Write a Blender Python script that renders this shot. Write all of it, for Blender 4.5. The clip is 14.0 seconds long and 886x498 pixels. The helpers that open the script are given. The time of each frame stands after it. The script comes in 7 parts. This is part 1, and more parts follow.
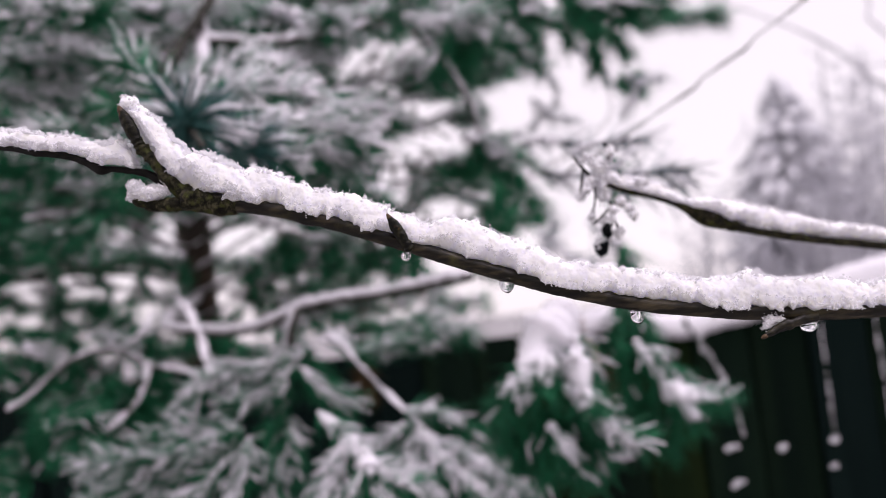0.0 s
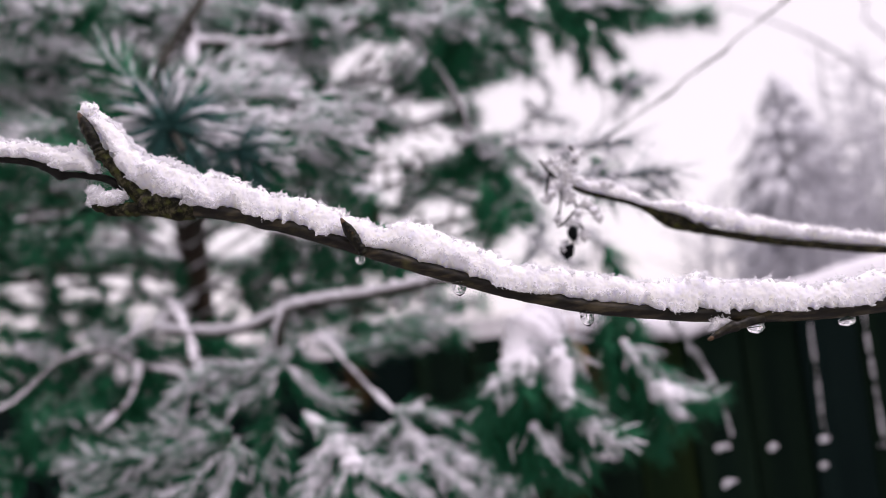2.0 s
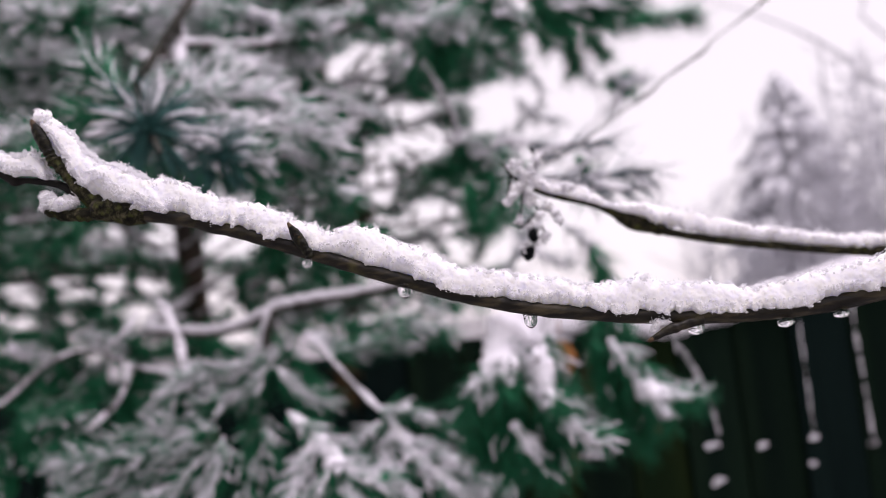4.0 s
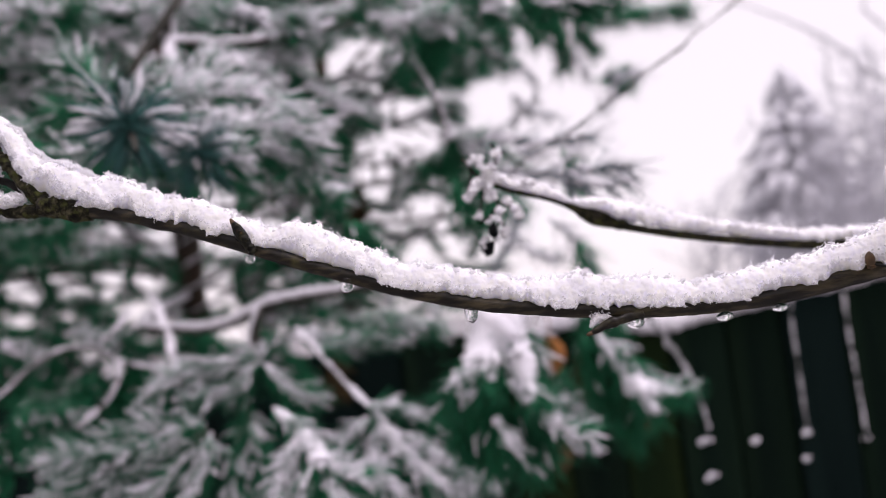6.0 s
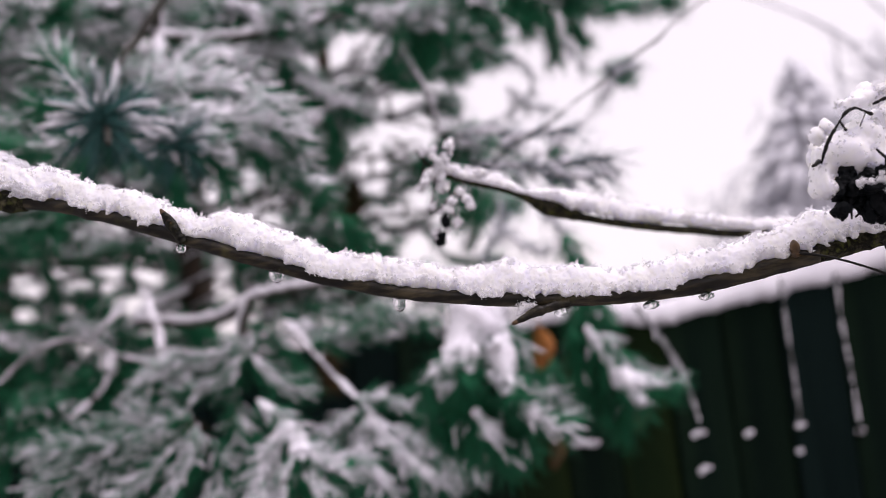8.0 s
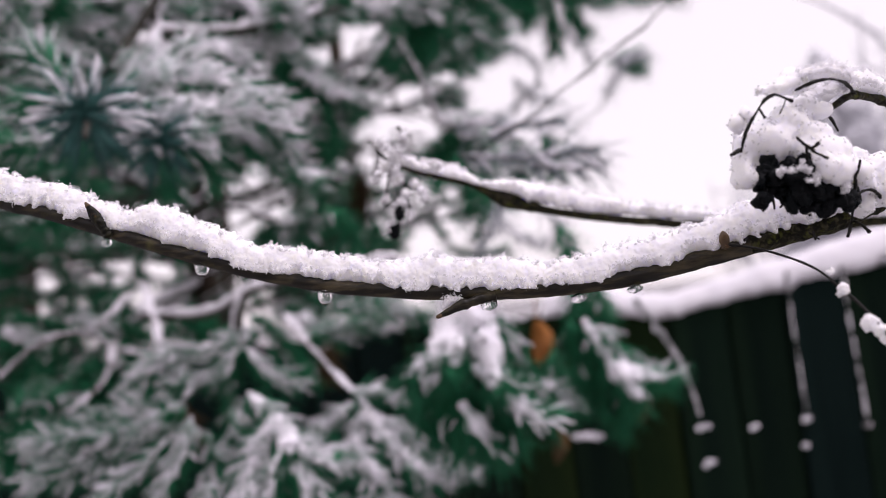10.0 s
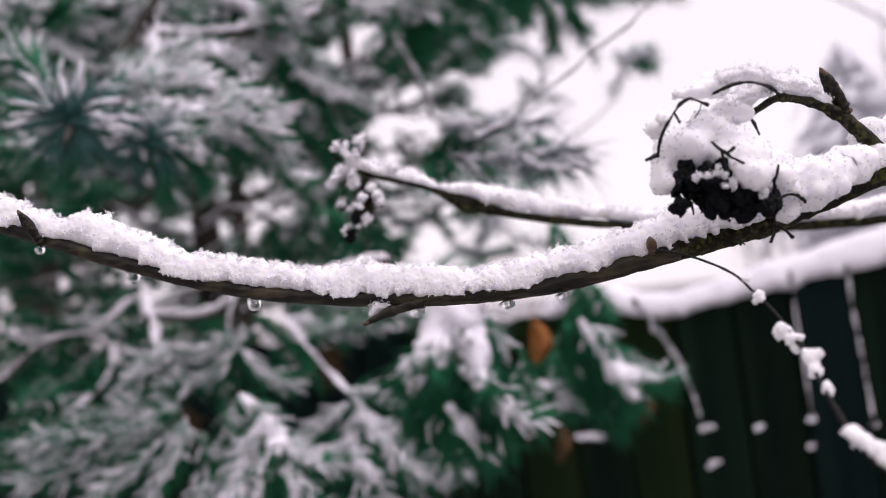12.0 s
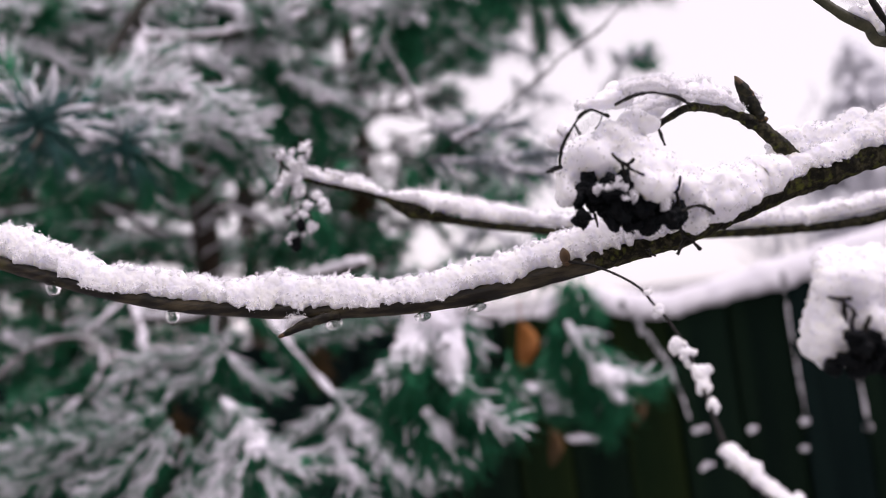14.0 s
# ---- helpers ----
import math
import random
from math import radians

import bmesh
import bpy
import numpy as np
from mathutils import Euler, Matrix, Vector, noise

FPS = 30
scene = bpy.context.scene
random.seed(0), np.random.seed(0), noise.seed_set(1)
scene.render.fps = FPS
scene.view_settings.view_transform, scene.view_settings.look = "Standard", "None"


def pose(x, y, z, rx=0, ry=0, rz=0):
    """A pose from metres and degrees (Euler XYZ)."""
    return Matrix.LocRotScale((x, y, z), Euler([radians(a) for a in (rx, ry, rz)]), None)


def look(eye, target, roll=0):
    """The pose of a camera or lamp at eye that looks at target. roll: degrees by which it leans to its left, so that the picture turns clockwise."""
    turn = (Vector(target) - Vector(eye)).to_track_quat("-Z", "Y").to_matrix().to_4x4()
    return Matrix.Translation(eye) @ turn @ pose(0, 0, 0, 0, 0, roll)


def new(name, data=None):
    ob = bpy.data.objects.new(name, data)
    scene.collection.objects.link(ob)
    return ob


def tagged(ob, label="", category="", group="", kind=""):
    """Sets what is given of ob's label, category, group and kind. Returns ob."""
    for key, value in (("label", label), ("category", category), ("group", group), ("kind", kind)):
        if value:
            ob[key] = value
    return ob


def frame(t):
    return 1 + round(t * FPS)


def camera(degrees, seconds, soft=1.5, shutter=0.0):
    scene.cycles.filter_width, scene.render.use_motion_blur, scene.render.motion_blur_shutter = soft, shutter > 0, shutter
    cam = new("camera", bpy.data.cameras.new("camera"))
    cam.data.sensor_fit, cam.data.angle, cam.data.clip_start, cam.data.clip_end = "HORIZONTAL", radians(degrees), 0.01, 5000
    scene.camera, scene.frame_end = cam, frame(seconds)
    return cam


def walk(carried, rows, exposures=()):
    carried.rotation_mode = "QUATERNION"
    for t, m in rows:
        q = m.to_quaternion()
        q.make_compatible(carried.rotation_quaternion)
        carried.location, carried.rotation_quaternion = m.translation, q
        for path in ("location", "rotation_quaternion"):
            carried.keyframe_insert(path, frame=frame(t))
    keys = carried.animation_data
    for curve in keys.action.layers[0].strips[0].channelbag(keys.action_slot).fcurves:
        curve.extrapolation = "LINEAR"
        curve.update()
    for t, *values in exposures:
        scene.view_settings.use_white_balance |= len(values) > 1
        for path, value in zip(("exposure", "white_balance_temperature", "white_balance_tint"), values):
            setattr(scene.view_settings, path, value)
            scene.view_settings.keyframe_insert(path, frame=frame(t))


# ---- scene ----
cam = camera(53.8, 14.0, soft=0.8)
# a close-up lens, wide open: sharp at the branch, the garden behind in soft discs
cam.data.dof.use_dof = True
cam.data.dof.focus_distance = 0.308
cam.data.dof.aperture_fstop = 7.3
METRES, EYE, TILT, LEAN, TURN = 0.2, 1.5, 0.0, 0.0, 0.0
ROWS = [
    (0.0, 0.0, 0.0, 0.0, 0.49, 4.68, 5.99),
    (0.5, 0.0233, -0.0082, -0.0003, 0.54, 4.68, 5.99),
    (1.0, 0.0445, -0.0143, -0.0001, 0.56, 4.68, 6.03),
    (1.5, 0.0656, -0.0206, -0.0021, 0.6, 4.68, 6.05),
    (2.0, 0.0874, -0.0281, -0.0046, 0.62, 4.68, 6.07),
    (2.5, 0.1136, -0.038, -0.0064, 0.66, 4.66, 6.13),
    (5.0, 0.2503, -0.0582, -0.0157, 1.09, 4.56, 6.3),
    (5.5, 0.2808, -0.0608, -0.0208, 1.23, 4.49, 6.35),
    (6.0, 0.3137, -0.0623, -0.0257, 1.37, 4.44, 6.38),
    (6.5, 0.3539, -0.0669, -0.0318, 1.51, 4.34, 6.42),
    (7.0, 0.3895, -0.07, -0.0384, 1.74, 4.25, 6.4),
    (7.5, 0.4273, -0.0688, -0.0443, 1.89, 4.19, 6.44),
    (8.0, 0.4663, -0.0657, -0.0522, 2.17, 4.14, 6.44),
    (10.5, 0.6867, -0.0243, -0.0719, 4.12, 3.82, 6.56),
    (11.0, 0.7286, -0.0187, -0.072, 4.46, 3.83, 6.61),
    (11.5, 0.7688, -0.0134, -0.074, 4.9, 3.86, 6.62),
    (12.0, 0.8097, -0.0087, -0.0749, 5.23, 3.89, 6.66),
    (12.5, 0.8575, -0.0024, -0.0759, 5.52, 3.91, 6.75),
    (13.0, 0.8975, 0.0029, -0.0756, 5.74, 3.9, 6.82),
    (13.5, 0.9381, 0.0091, -0.074, 5.92, 3.91, 6.83),
    (14.0, 0.9794, 0.0176, -0.0724, 6.08, 3.93, 6.85),
]

walk(cam, [(t, pose(0, 0, EYE, TILT, LEAN, TURN) @ pose(METRES * x, METRES * y, METRES * z, 90 + pitch, roll, yaw)) for t, x, y, z, yaw, pitch, roll in ROWS],
     [(0.0, 0.16, 6500, 15), (14.0, 0.16, 6500, 15)])

# ---- light: a white winter sky, thick cloud with a hint of the sun behind it ----
SUN_ELEVATION, SUN_TURN = 60.0, 110.0
world = bpy.data.worlds.new("overcast_sky")
scene.world = world
world.use_nodes = True
wn, wl = world.node_tree.nodes, world.node_tree.links
sky = wn.new("ShaderNodeTexSky")
sky.sky_type = "NISHITA"
sky.sun_disc = False
sky.sun_elevation = radians(SUN_ELEVATION)
sky.sun_rotation = radians(SUN_TURN)
cloud = wn.new("ShaderNodeMix")
cloud.data_type = "RGBA"
cloud.inputs["Factor"].default_value = 0.86
cloud.inputs["B"].default_value = (10.25, 9.36, 9.86, 1)
wl.new(sky.outputs["Color"], cloud.inputs["A"])
wl.new(cloud.outputs["Result"], wn["Background"].inputs["Color"])
wn["Background"].inputs["Strength"].default_value = 0.10
sun = new("sun", bpy.data.lights.new("sun", "SUN"))
sun.data.energy = 1.75
sun.data.angle = radians(40)
sun.data.color = (1.0, 0.885, 0.985)
sun.matrix_world = look((0, 0, 6), Vector((0, 0, 6)) - Vector((math.sin(radians(SUN_TURN)) * math.cos(radians(SUN_ELEVATION)), math.cos(radians(SUN_TURN)) * math.cos(radians(SUN_ELEVATION)), math.sin(radians(SUN_ELEVATION)))))


# ---- materials ----
def material(name, colours, scale, rough=0.6, bump=0.0, bump_scale=None, stretch=(1, 1, 1), detail=6, per_object=0.0, per_island=0.0, spec=0.5, second=None, coat=0.0, sss=0.0):
    """colours: two or three colours that a noise of that scale mixes; second: (colour, scale, low, high), a patchy layer on top."""
    m = bpy.data.materials.new(name)
    m.use_nodes = True
    n, l = m.node_tree.nodes, m.node_tree.links
    b = n["Principled BSDF"]
    where = n.new("ShaderNodeTexCoord")
    mp = n.new("ShaderNodeMapping")
    mp.inputs["Scale"].default_value = stretch
    l.new(where.outputs["Object"], mp.inputs["Vector"])
    no = n.new("ShaderNodeTexNoise")
    no.inputs["Scale"].default_value, no.inputs["Detail"].default_value, no.inputs["Roughness"].default_value = scale, detail, 0.6
    l.new(mp.outputs["Vector"], no.inputs["Vector"])
    ramp = n.new("ShaderNodeValToRGB")
    e = ramp.color_ramp.elements
    e[0].position, e[0].color = 0.32, (*colours[0], 1)
    e[1].position, e[1].color = 0.68, (*colours[-1], 1)
    if len(colours) == 3:
        mid = e.new(0.5)
        mid.color = (*colours[1], 1)
    l.new(no.outputs["Fac"], ramp.inputs["Fac"])
    out = ramp.outputs["Color"]
    if second:
        colour, s2, low, high = second
        n2 = n.new("ShaderNodeTexNoise")
        n2.inputs["Scale"].default_value, n2.inputs["Detail"].default_value = s2, 4
        l.new(where.outputs["Object"], n2.inputs["Vector"])
        mr = n.new("ShaderNodeMapRange")
        mr.inputs["From Min"].default_value, mr.inputs["From Max"].default_value = low, high
        l.new(n2.outputs["Fac"], mr.inputs["Value"])
        mx = n.new("ShaderNodeMix")
        mx.data_type = "RGBA"
        mx.inputs["B"].default_value = (*colour, 1)
        l.new(mr.outputs["Result"], mx.inputs["Factor"])
        l.new(out, mx.inputs["A"])
        out = mx.outputs["Result"]
    for amount, node, socket in ((per_object, "ShaderNodeObjectInfo", "Random"), (per_island, "ShaderNodeNewGeometry", "Random Per Island")):
        if amount:
            info = n.new(node)
            mr = n.new("ShaderNodeMapRange")
            mr.inputs["To Min"].default_value, mr.inputs["To Max"].default_value = 1 - amount, 1 + amount
            l.new(info.outputs[socket], mr.inputs["Value"])
            hs = n.new("ShaderNodeHueSaturation")
            l.new(mr.outputs["Result"], hs.inputs["Value"])
            l.new(out, hs.inputs["Color"])
            out = hs.outputs["Color"]
    l.new(out, b.inputs["Base Color"])
    b.inputs["Roughness"].default_value = rough
    b.inputs["Specular IOR Level"].default_value = spec
    b.inputs["Coat Weight"].default_value = coat
    if sss:
        b.inputs["Subsurface Weight"].default_value = sss
        b.inputs["Subsurface Radius"].default_value = (0.0052, 0.0052, 0.0058)
        b.inputs["Subsurface Scale"].default_value = 1.0
    if bump:
        nb = n.new("ShaderNodeTexNoise")
        nb.inputs["Scale"].default_value, nb.inputs["Detail"].default_value = bump_scale or scale * 4, 5
        l.new(mp.outputs["Vector"], nb.inputs["Vector"])
        bp = n.new("ShaderNodeBump")
        bp.inputs["Strength"].default_value = bump
        bp.inputs["Distance"].default_value = 0.5 / (bump_scale or scale * 4)
        l.new(nb.outputs["Fac"], bp.inputs["Height"])
        l.new(bp.outputs["Normal"], b.inputs["Normal"])
    return m


def clear(name, ior, tint=(1, 1, 1)):
    m = bpy.data.materials.new(name)
    m.use_nodes = True
    b = m.node_tree.nodes["Principled BSDF"]
    b.inputs["Base Color"].default_value = (*tint, 1)
    b.inputs["Transmission Weight"].default_value = 1
    b.inputs["Roughness"].default_value = 0.02
    b.inputs["IOR"].default_value = ior
    return m


SNOW = material("fresh_snow", [(0.88, 0.88, 0.92), (0.95, 0.95, 0.97)], 160, rough=0.8, bump=0.4, bump_scale=2000, spec=0.2, sss=1.0)


def ice_crystals(name):
    """Loose snow crystals: white, but they let a good part of the light through."""
    m = bpy.data.materials.new(name)
    m.use_nodes = True
    n, l = m.node_tree.nodes, m.node_tree.links
    n.remove(n["Principled BSDF"])
    d, t, c = n.new("ShaderNodeBsdfDiffuse"), n.new("ShaderNodeBsdfTranslucent"), n.new("ShaderNodeBsdfTransparent")
    d.inputs["Color"].default_value = t.inputs["Color"].default_value = (0.99, 0.99, 1.0, 1)
    a, b = n.new("ShaderNodeMixShader"), n.new("ShaderNodeMixShader")
    a.inputs[0].default_value, b.inputs[0].default_value = 0.45, 0.40
    l.new(d.outputs[0], a.inputs[1])
    l.new(t.outputs[0], a.inputs[2])
    l.new(a.outputs[0], b.inputs[1])
    l.new(c.outputs[0], b.inputs[2])
    l.new(b.outputs[0], n["Material Output"].inputs["Surface"])
    return m


CRYSTAL = ice_crystals("snow_crystals")
SNOW_SOFT = material("settled_snow", [(0.89, 0.88, 0.93), (0.96, 0.95, 0.98)], 30, rough=0.75, bump=0.4, bump_scale=260, spec=0.3)
# the ground stays out of view; its dark patches only hold down light from below
GROUND = material("bounce_set_ground", [(0.06, 0.056, 0.048), (0.26, 0.255, 0.255), (0.70, 0.70, 0.73)], 1.4, rough=0.9, bump=0.6, bump_scale=20, spec=0.2)
SNOW_GROUND = material("snow_cover", [(0.82, 0.83, 0.87), (0.92, 0.92, 0.94)], 0.6, rough=0.8, bump=0.4, bump_scale=8, spec=0.3)
BARK = material("wet_shrub_bark", [(0.0022, 0.0020, 0.0012), (0.0135, 0.0118, 0.0064), (0.074, 0.060, 0.032)], 300, rough=0.38, bump=0.35, bump_scale=900, stretch=(0.22, 1, 1), spec=0.28,
                second=((0.055, 0.050, 0.016), 120, 0.58, 0.74))
BARK_MOSSY = material("mossy_shrub_bark", [(0.0022, 0.0022, 0.0013), (0.012, 0.0115, 0.0058), (0.075, 0.070, 0.036)], 380, rough=0.5, bump=1.0, bump_scale=700, spec=0.12,
                      second=((0.075, 0.084, 0.016), 420, 0.56, 0.70))
LICHEN_BARK = material("lichen_covered_bark", [(0.0026, 0.0027, 0.0016), (0.018, 0.018, 0.0090), (0.100, 0.092, 0.050)], 420, rough=0.6, bump=1.0, bump_scale=800, spec=0.12,
                       second=((0.075, 0.085, 0.022), 300, 0.52, 0.68))
OLIVE_BARK = material("olive_bark", [(0.022, 0.024, 0.012), (0.050, 0.052, 0.026), (0.085, 0.082, 0.046)], 260, rough=0.5, bump=0.4, bump_scale=900, spec=0.3,
                      second=((0.008, 0.008, 0.005), 420, 0.64, 0.70))
TWIG = material("dark_twig_bark", [(0.0020, 0.0019, 0.0015), (0.0095, 0.0085, 0.0055)], 400, rough=0.55, spec=0.2, bump=0.6, bump_scale=1500)
BUD = material("bud_scale", [(0.0015, 0.0016, 0.0010), (0.0070, 0.0075, 0.0030), (0.030, 0.029, 0.011)], 520, rough=0.55, spec=0.2, bump=0.9, bump_scale=1300,
               second=((0.13, 0.066, 0.016), 300, 0.63, 0.74))
BUD_TIP = material("bud_tip", [(0.040, 0.024, 0.008), (0.12, 0.064, 0.020)], 400, rough=0.55, bump=0.4, bump_scale=1500)
BERRY = material("black_berry_skin", [(0.0008, 0.0014, 0.0020), (0.0022, 0.0042, 0.0052)], 300, rough=0.5, bump=0.8, bump_scale=700, spec=0.10)
WATER = clear("water", 1.33)
NEEDLE = material("pine_needle", [(0.004, 0.104, 0.045), (0.024, 0.235, 0.104)], 25, rough=0.55, per_object=0.2, per_island=0.35, spec=0.3)
TEAL_NEEDLE = material("frosty_teal_needle", [(0.012, 0.070, 0.058), (0.055, 0.165, 0.150)], 25, rough=0.6, per_island=0.35, spec=0.3)
OLD_NEEDLE = material("withered_needle", [(0.035, 0.022, 0.008), (0.085, 0.050, 0.016)], 25, rough=0.7, per_island=0.3, spec=0.2)
PINE_BARK = material("pine_bark", [(0.010, 0.008, 0.005), (0.030, 0.021, 0.013), (0.060, 0.038, 0.021)], 18, rough=0.85, bump=0.9, bump_scale=60, stretch=(1, 1, 0.35))
PINE_TWIG = material("pine_twig_bark", [(0.016, 0.017, 0.012), (0.055, 0.055, 0.042)], 90, rough=0.85, bump=0.6, bump_scale=300)
FENCE = material("dark_weathered_board", [(0.0028, 0.0082, 0.0078), (0.0066, 0.0160, 0.0142)], 22, rough=0.85, bump=0.8, bump_scale=60, stretch=(1, 1, 0.06), per_object=0.15, spec=0.06)
FENCE_MOSSY = material("mossy_weathered_board", [(0.0028, 0.0085, 0.0062), (0.0080, 0.0190, 0.0100)], 18, rough=0.9, bump=0.8, bump_scale=60, stretch=(1, 1, 0.06), per_object=0.2, spec=0.06)
FENCE_GREEN = material("algae_covered_board", [(0.004, 0.012, 0.005), (0.017, 0.028, 0.007)], 9, rough=0.9, bump=0.8, bump_scale=60, stretch=(1, 1, 0.12), spec=0.06)
FROSTED = material("frosted_needle", [(0.13, 0.18, 0.19), (0.32, 0.36, 0.39)], 25, rough=0.7, per_island=0.35, spec=0.2)
ORANGE = material("withered_leaf", [(0.20, 0.065, 0.004), (0.34, 0.125, 0.008)], 40, rough=0.7, bump=0.4, bump_scale=150)
MUSTARD = material("withered_brown_leaf", [(0.035, 0.018, 0.003), (0.09, 0.045, 0.006)], 40, rough=0.8, bump=0.4, bump_scale=150)
# needles and bark of the far trees: snowfall haze is put into their pale colour
HAZE_NEEDLE = material("haze_paled_needle", [(0.44, 0.45, 0.48), (0.60, 0.60, 0.64)], 3, rough=0.8, per_island=0.2)
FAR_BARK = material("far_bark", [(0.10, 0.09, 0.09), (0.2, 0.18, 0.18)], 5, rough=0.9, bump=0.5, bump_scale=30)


# ---- building blocks ----
rng = np.random.default_rng(7)


def lattice(p, seed):
    i = p.astype(np.int64)
    h = (i[:, 0] * 374761393 + i[:, 1] * 668265263 + i[:, 2] * 2147483647 + seed * 974711) & 0xFFFFFFFF
    h = ((h ^ (h >> 13)) * 1274126177) & 0xFFFFFFFF
    return ((h ^ (h >> 16)) & 0xFFFF) / 65535.0 * 2 - 1


def grain(p, freq, seed=0):
    """Smooth noise from -1 to 1 at the points p (n x 3)."""
    q = np.asarray(p, float) * freq + 1000.0
    i = np.floor(q)
    f = q - i
    f = f * f * (3 - 2 * f)
    total = 0
    for dx in (0, 1):
        for dy in (0, 1):
            for dz in (0, 1):
                w = (f[:, 0] if dx else 1 - f[:, 0]) * (f[:, 1] if dy else 1 - f[:, 1]) * (f[:, 2] if dz else 1 - f[:, 2])
                total = total + w * lattice(i + (dx, dy, dz), seed)
    return total


def unit(v):
    v = np.asarray(v, float)
    return v / np.maximum(np.linalg.norm(v, axis=-1, keepdims=True), 1e-9)


def join(*geos):
    verts, faces, base = [], [], 0
    for v, f in geos:
        verts.append(np.asarray(v, float))
        faces += [tuple(int(i) + base for i in face) for face in f]
        base += len(v)
    return np.concatenate(verts), faces


def mesh(name, geo, mat, smooth=True):
    me = bpy.data.meshes.new(name)
    v, f = geo
    me.from_pydata(np.asarray(v, float).tolist(), [], [tuple(int(i) for i in q) for q in f])
    me.polygons.foreach_set("use_smooth", [smooth] * len(me.polygons))
    me.materials.append(mat)
    me.update()
    return me


def part(name, geo, mat, parent=None, label="", smooth=True):
    ob = new(name, geo if isinstance(geo, bpy.types.Mesh) else mesh(name, geo, mat, smooth))
    if parent:
        ob.parent = parent
        ob.matrix_parent_inverse = Matrix.Translation(-parent.location)
    return tagged(ob, label)


def thing(name, place, label, category, group="", kind=""):
    ob = new(name)
    ob.empty_display_size = 0.05
    ob.location = place
    return tagged(ob, label, category, group, kind)


def curve_points(ctrl, step):
    """A smooth line through rows of x, y, z, radius, sampled about every step metres."""
    c = np.asarray(ctrl, float)
    c = np.vstack([2 * c[0] - c[1], c, 2 * c[-1] - c[-2]])
    out = []
    for k in range(1, len(c) - 2):
        a, b, d, e = c[k - 1], c[k], c[k + 1], c[k + 2]
        n = max(2, int(np.linalg.norm((d - b)[:3]) / step))
        t = np.linspace(0, 1, n, endpoint=False)[:, None]
        out.append(0.5 * (2 * b + (d - a) * t + (2 * a - 5 * b + 4 * d - e) * t * t + (3 * b - a - 3 * d + e) * t ** 3))
    out.append(c[-2:-1])
    return np.vstack(out)


def frames_along(p):
    t = unit(np.gradient(p[:, :3], axis=0))
    side = np.cross(t, (0.05, 0.1, 1.0))
    side = unit(side)
    return t, side, unit(np.cross(side, t))


def tube(ctrl, step=0.002, sides=12, rough=0.08, freq=400, seed=0, knots=()):
    """A round, slightly uneven stem along the rows x, y, z, radius. knots: (share of the length, gain, width) swellings."""
    p = curve_points(ctrl, step)
    t, side, up = frames_along(p)
    s = np.linspace(0, 1, len(p))
    r = np.maximum(p[:, 3], 0.0001)
    for at, gain, width in knots:
        r = r * (1 + gain * np.exp(-((s - at) / width) ** 2))
    a = np.linspace(0, 2 * math.pi, sides, endpoint=False)
    ring = side[:, None] * np.cos(a)[None, :, None] + up[:, None] * np.sin(a)[None, :, None]
    v = (p[:, None, :3] + ring * r[:, None, None]).reshape(-1, 3)
    v = v + ring.reshape(-1, 3) * (np.repeat(r, sides) * rough * (grain(v, freq, seed) + 0.6 * grain(v, freq * 3, seed + 1)))[:, None]
    n = len(p)
    f = [(i * sides + j, (i + 1) * sides + j, (i + 1) * sides + (j + 1) % sides, i * sides + (j + 1) % sides) for i in range(n - 1) for j in range(sides)]
    v = np.vstack([v, p[0, :3] - t[0] * r[0] * 0.5, p[-1, :3] + t[-1] * r[-1] * 0.5])
    f += [(j, (j + 1) % sides, n * sides) for j in range(sides)]
    f += [((n - 1) * sides + (j + 1) % sides, (n - 1) * sides + j, n * sides + 1) for j in range(sides)]
    return v, f


LOOSE = []  # grains of the snow that is being built
OCTA_V = np.array([(1, 0, 0), (-1, 0, 0), (0, 1, 0), (0, -1, 0), (0, 0, 1), (0, 0, -1)], float)
OCTA_F = np.array([(0, 2, 4), (2, 1, 4), (1, 3, 4), (3, 0, 4), (2, 0, 5), (1, 2, 5), (3, 1, 5), (0, 3, 5)])


def crystals(places, normals, size, seed, lift=0.6):
    """Small snow grains strewn on a surface, each an uneven crystal."""
    g = np.random.default_rng(seed)
    n = len(places)
    axis = unit(g.normal(size=(n, 3)))
    b = unit(np.cross(axis, g.normal(size=(n, 3))))
    c = np.cross(axis, b)
    s = size * g.uniform(0.35, 1.0, (n, 1)) * g.uniform(0.6, 1.3, (n, 3))
    mid = places + normals * (s.mean(1) * g.uniform(-0.2, 1, n) * lift * 2)[:, None]
    v = mid[:, None] + OCTA_V[None, :, :1] * (axis * s[:, :1])[:, None] + OCTA_V[None, :, 1:2] * (b * s[:, 1:2])[:, None] + OCTA_V[None, :, 2:] * (c * s[:, 2:])[:, None]
    f = (OCTA_F[None] + 6 * np.arange(n)[:, None, None]).reshape(-1, 3)
    return v.reshape(-1, 3), f


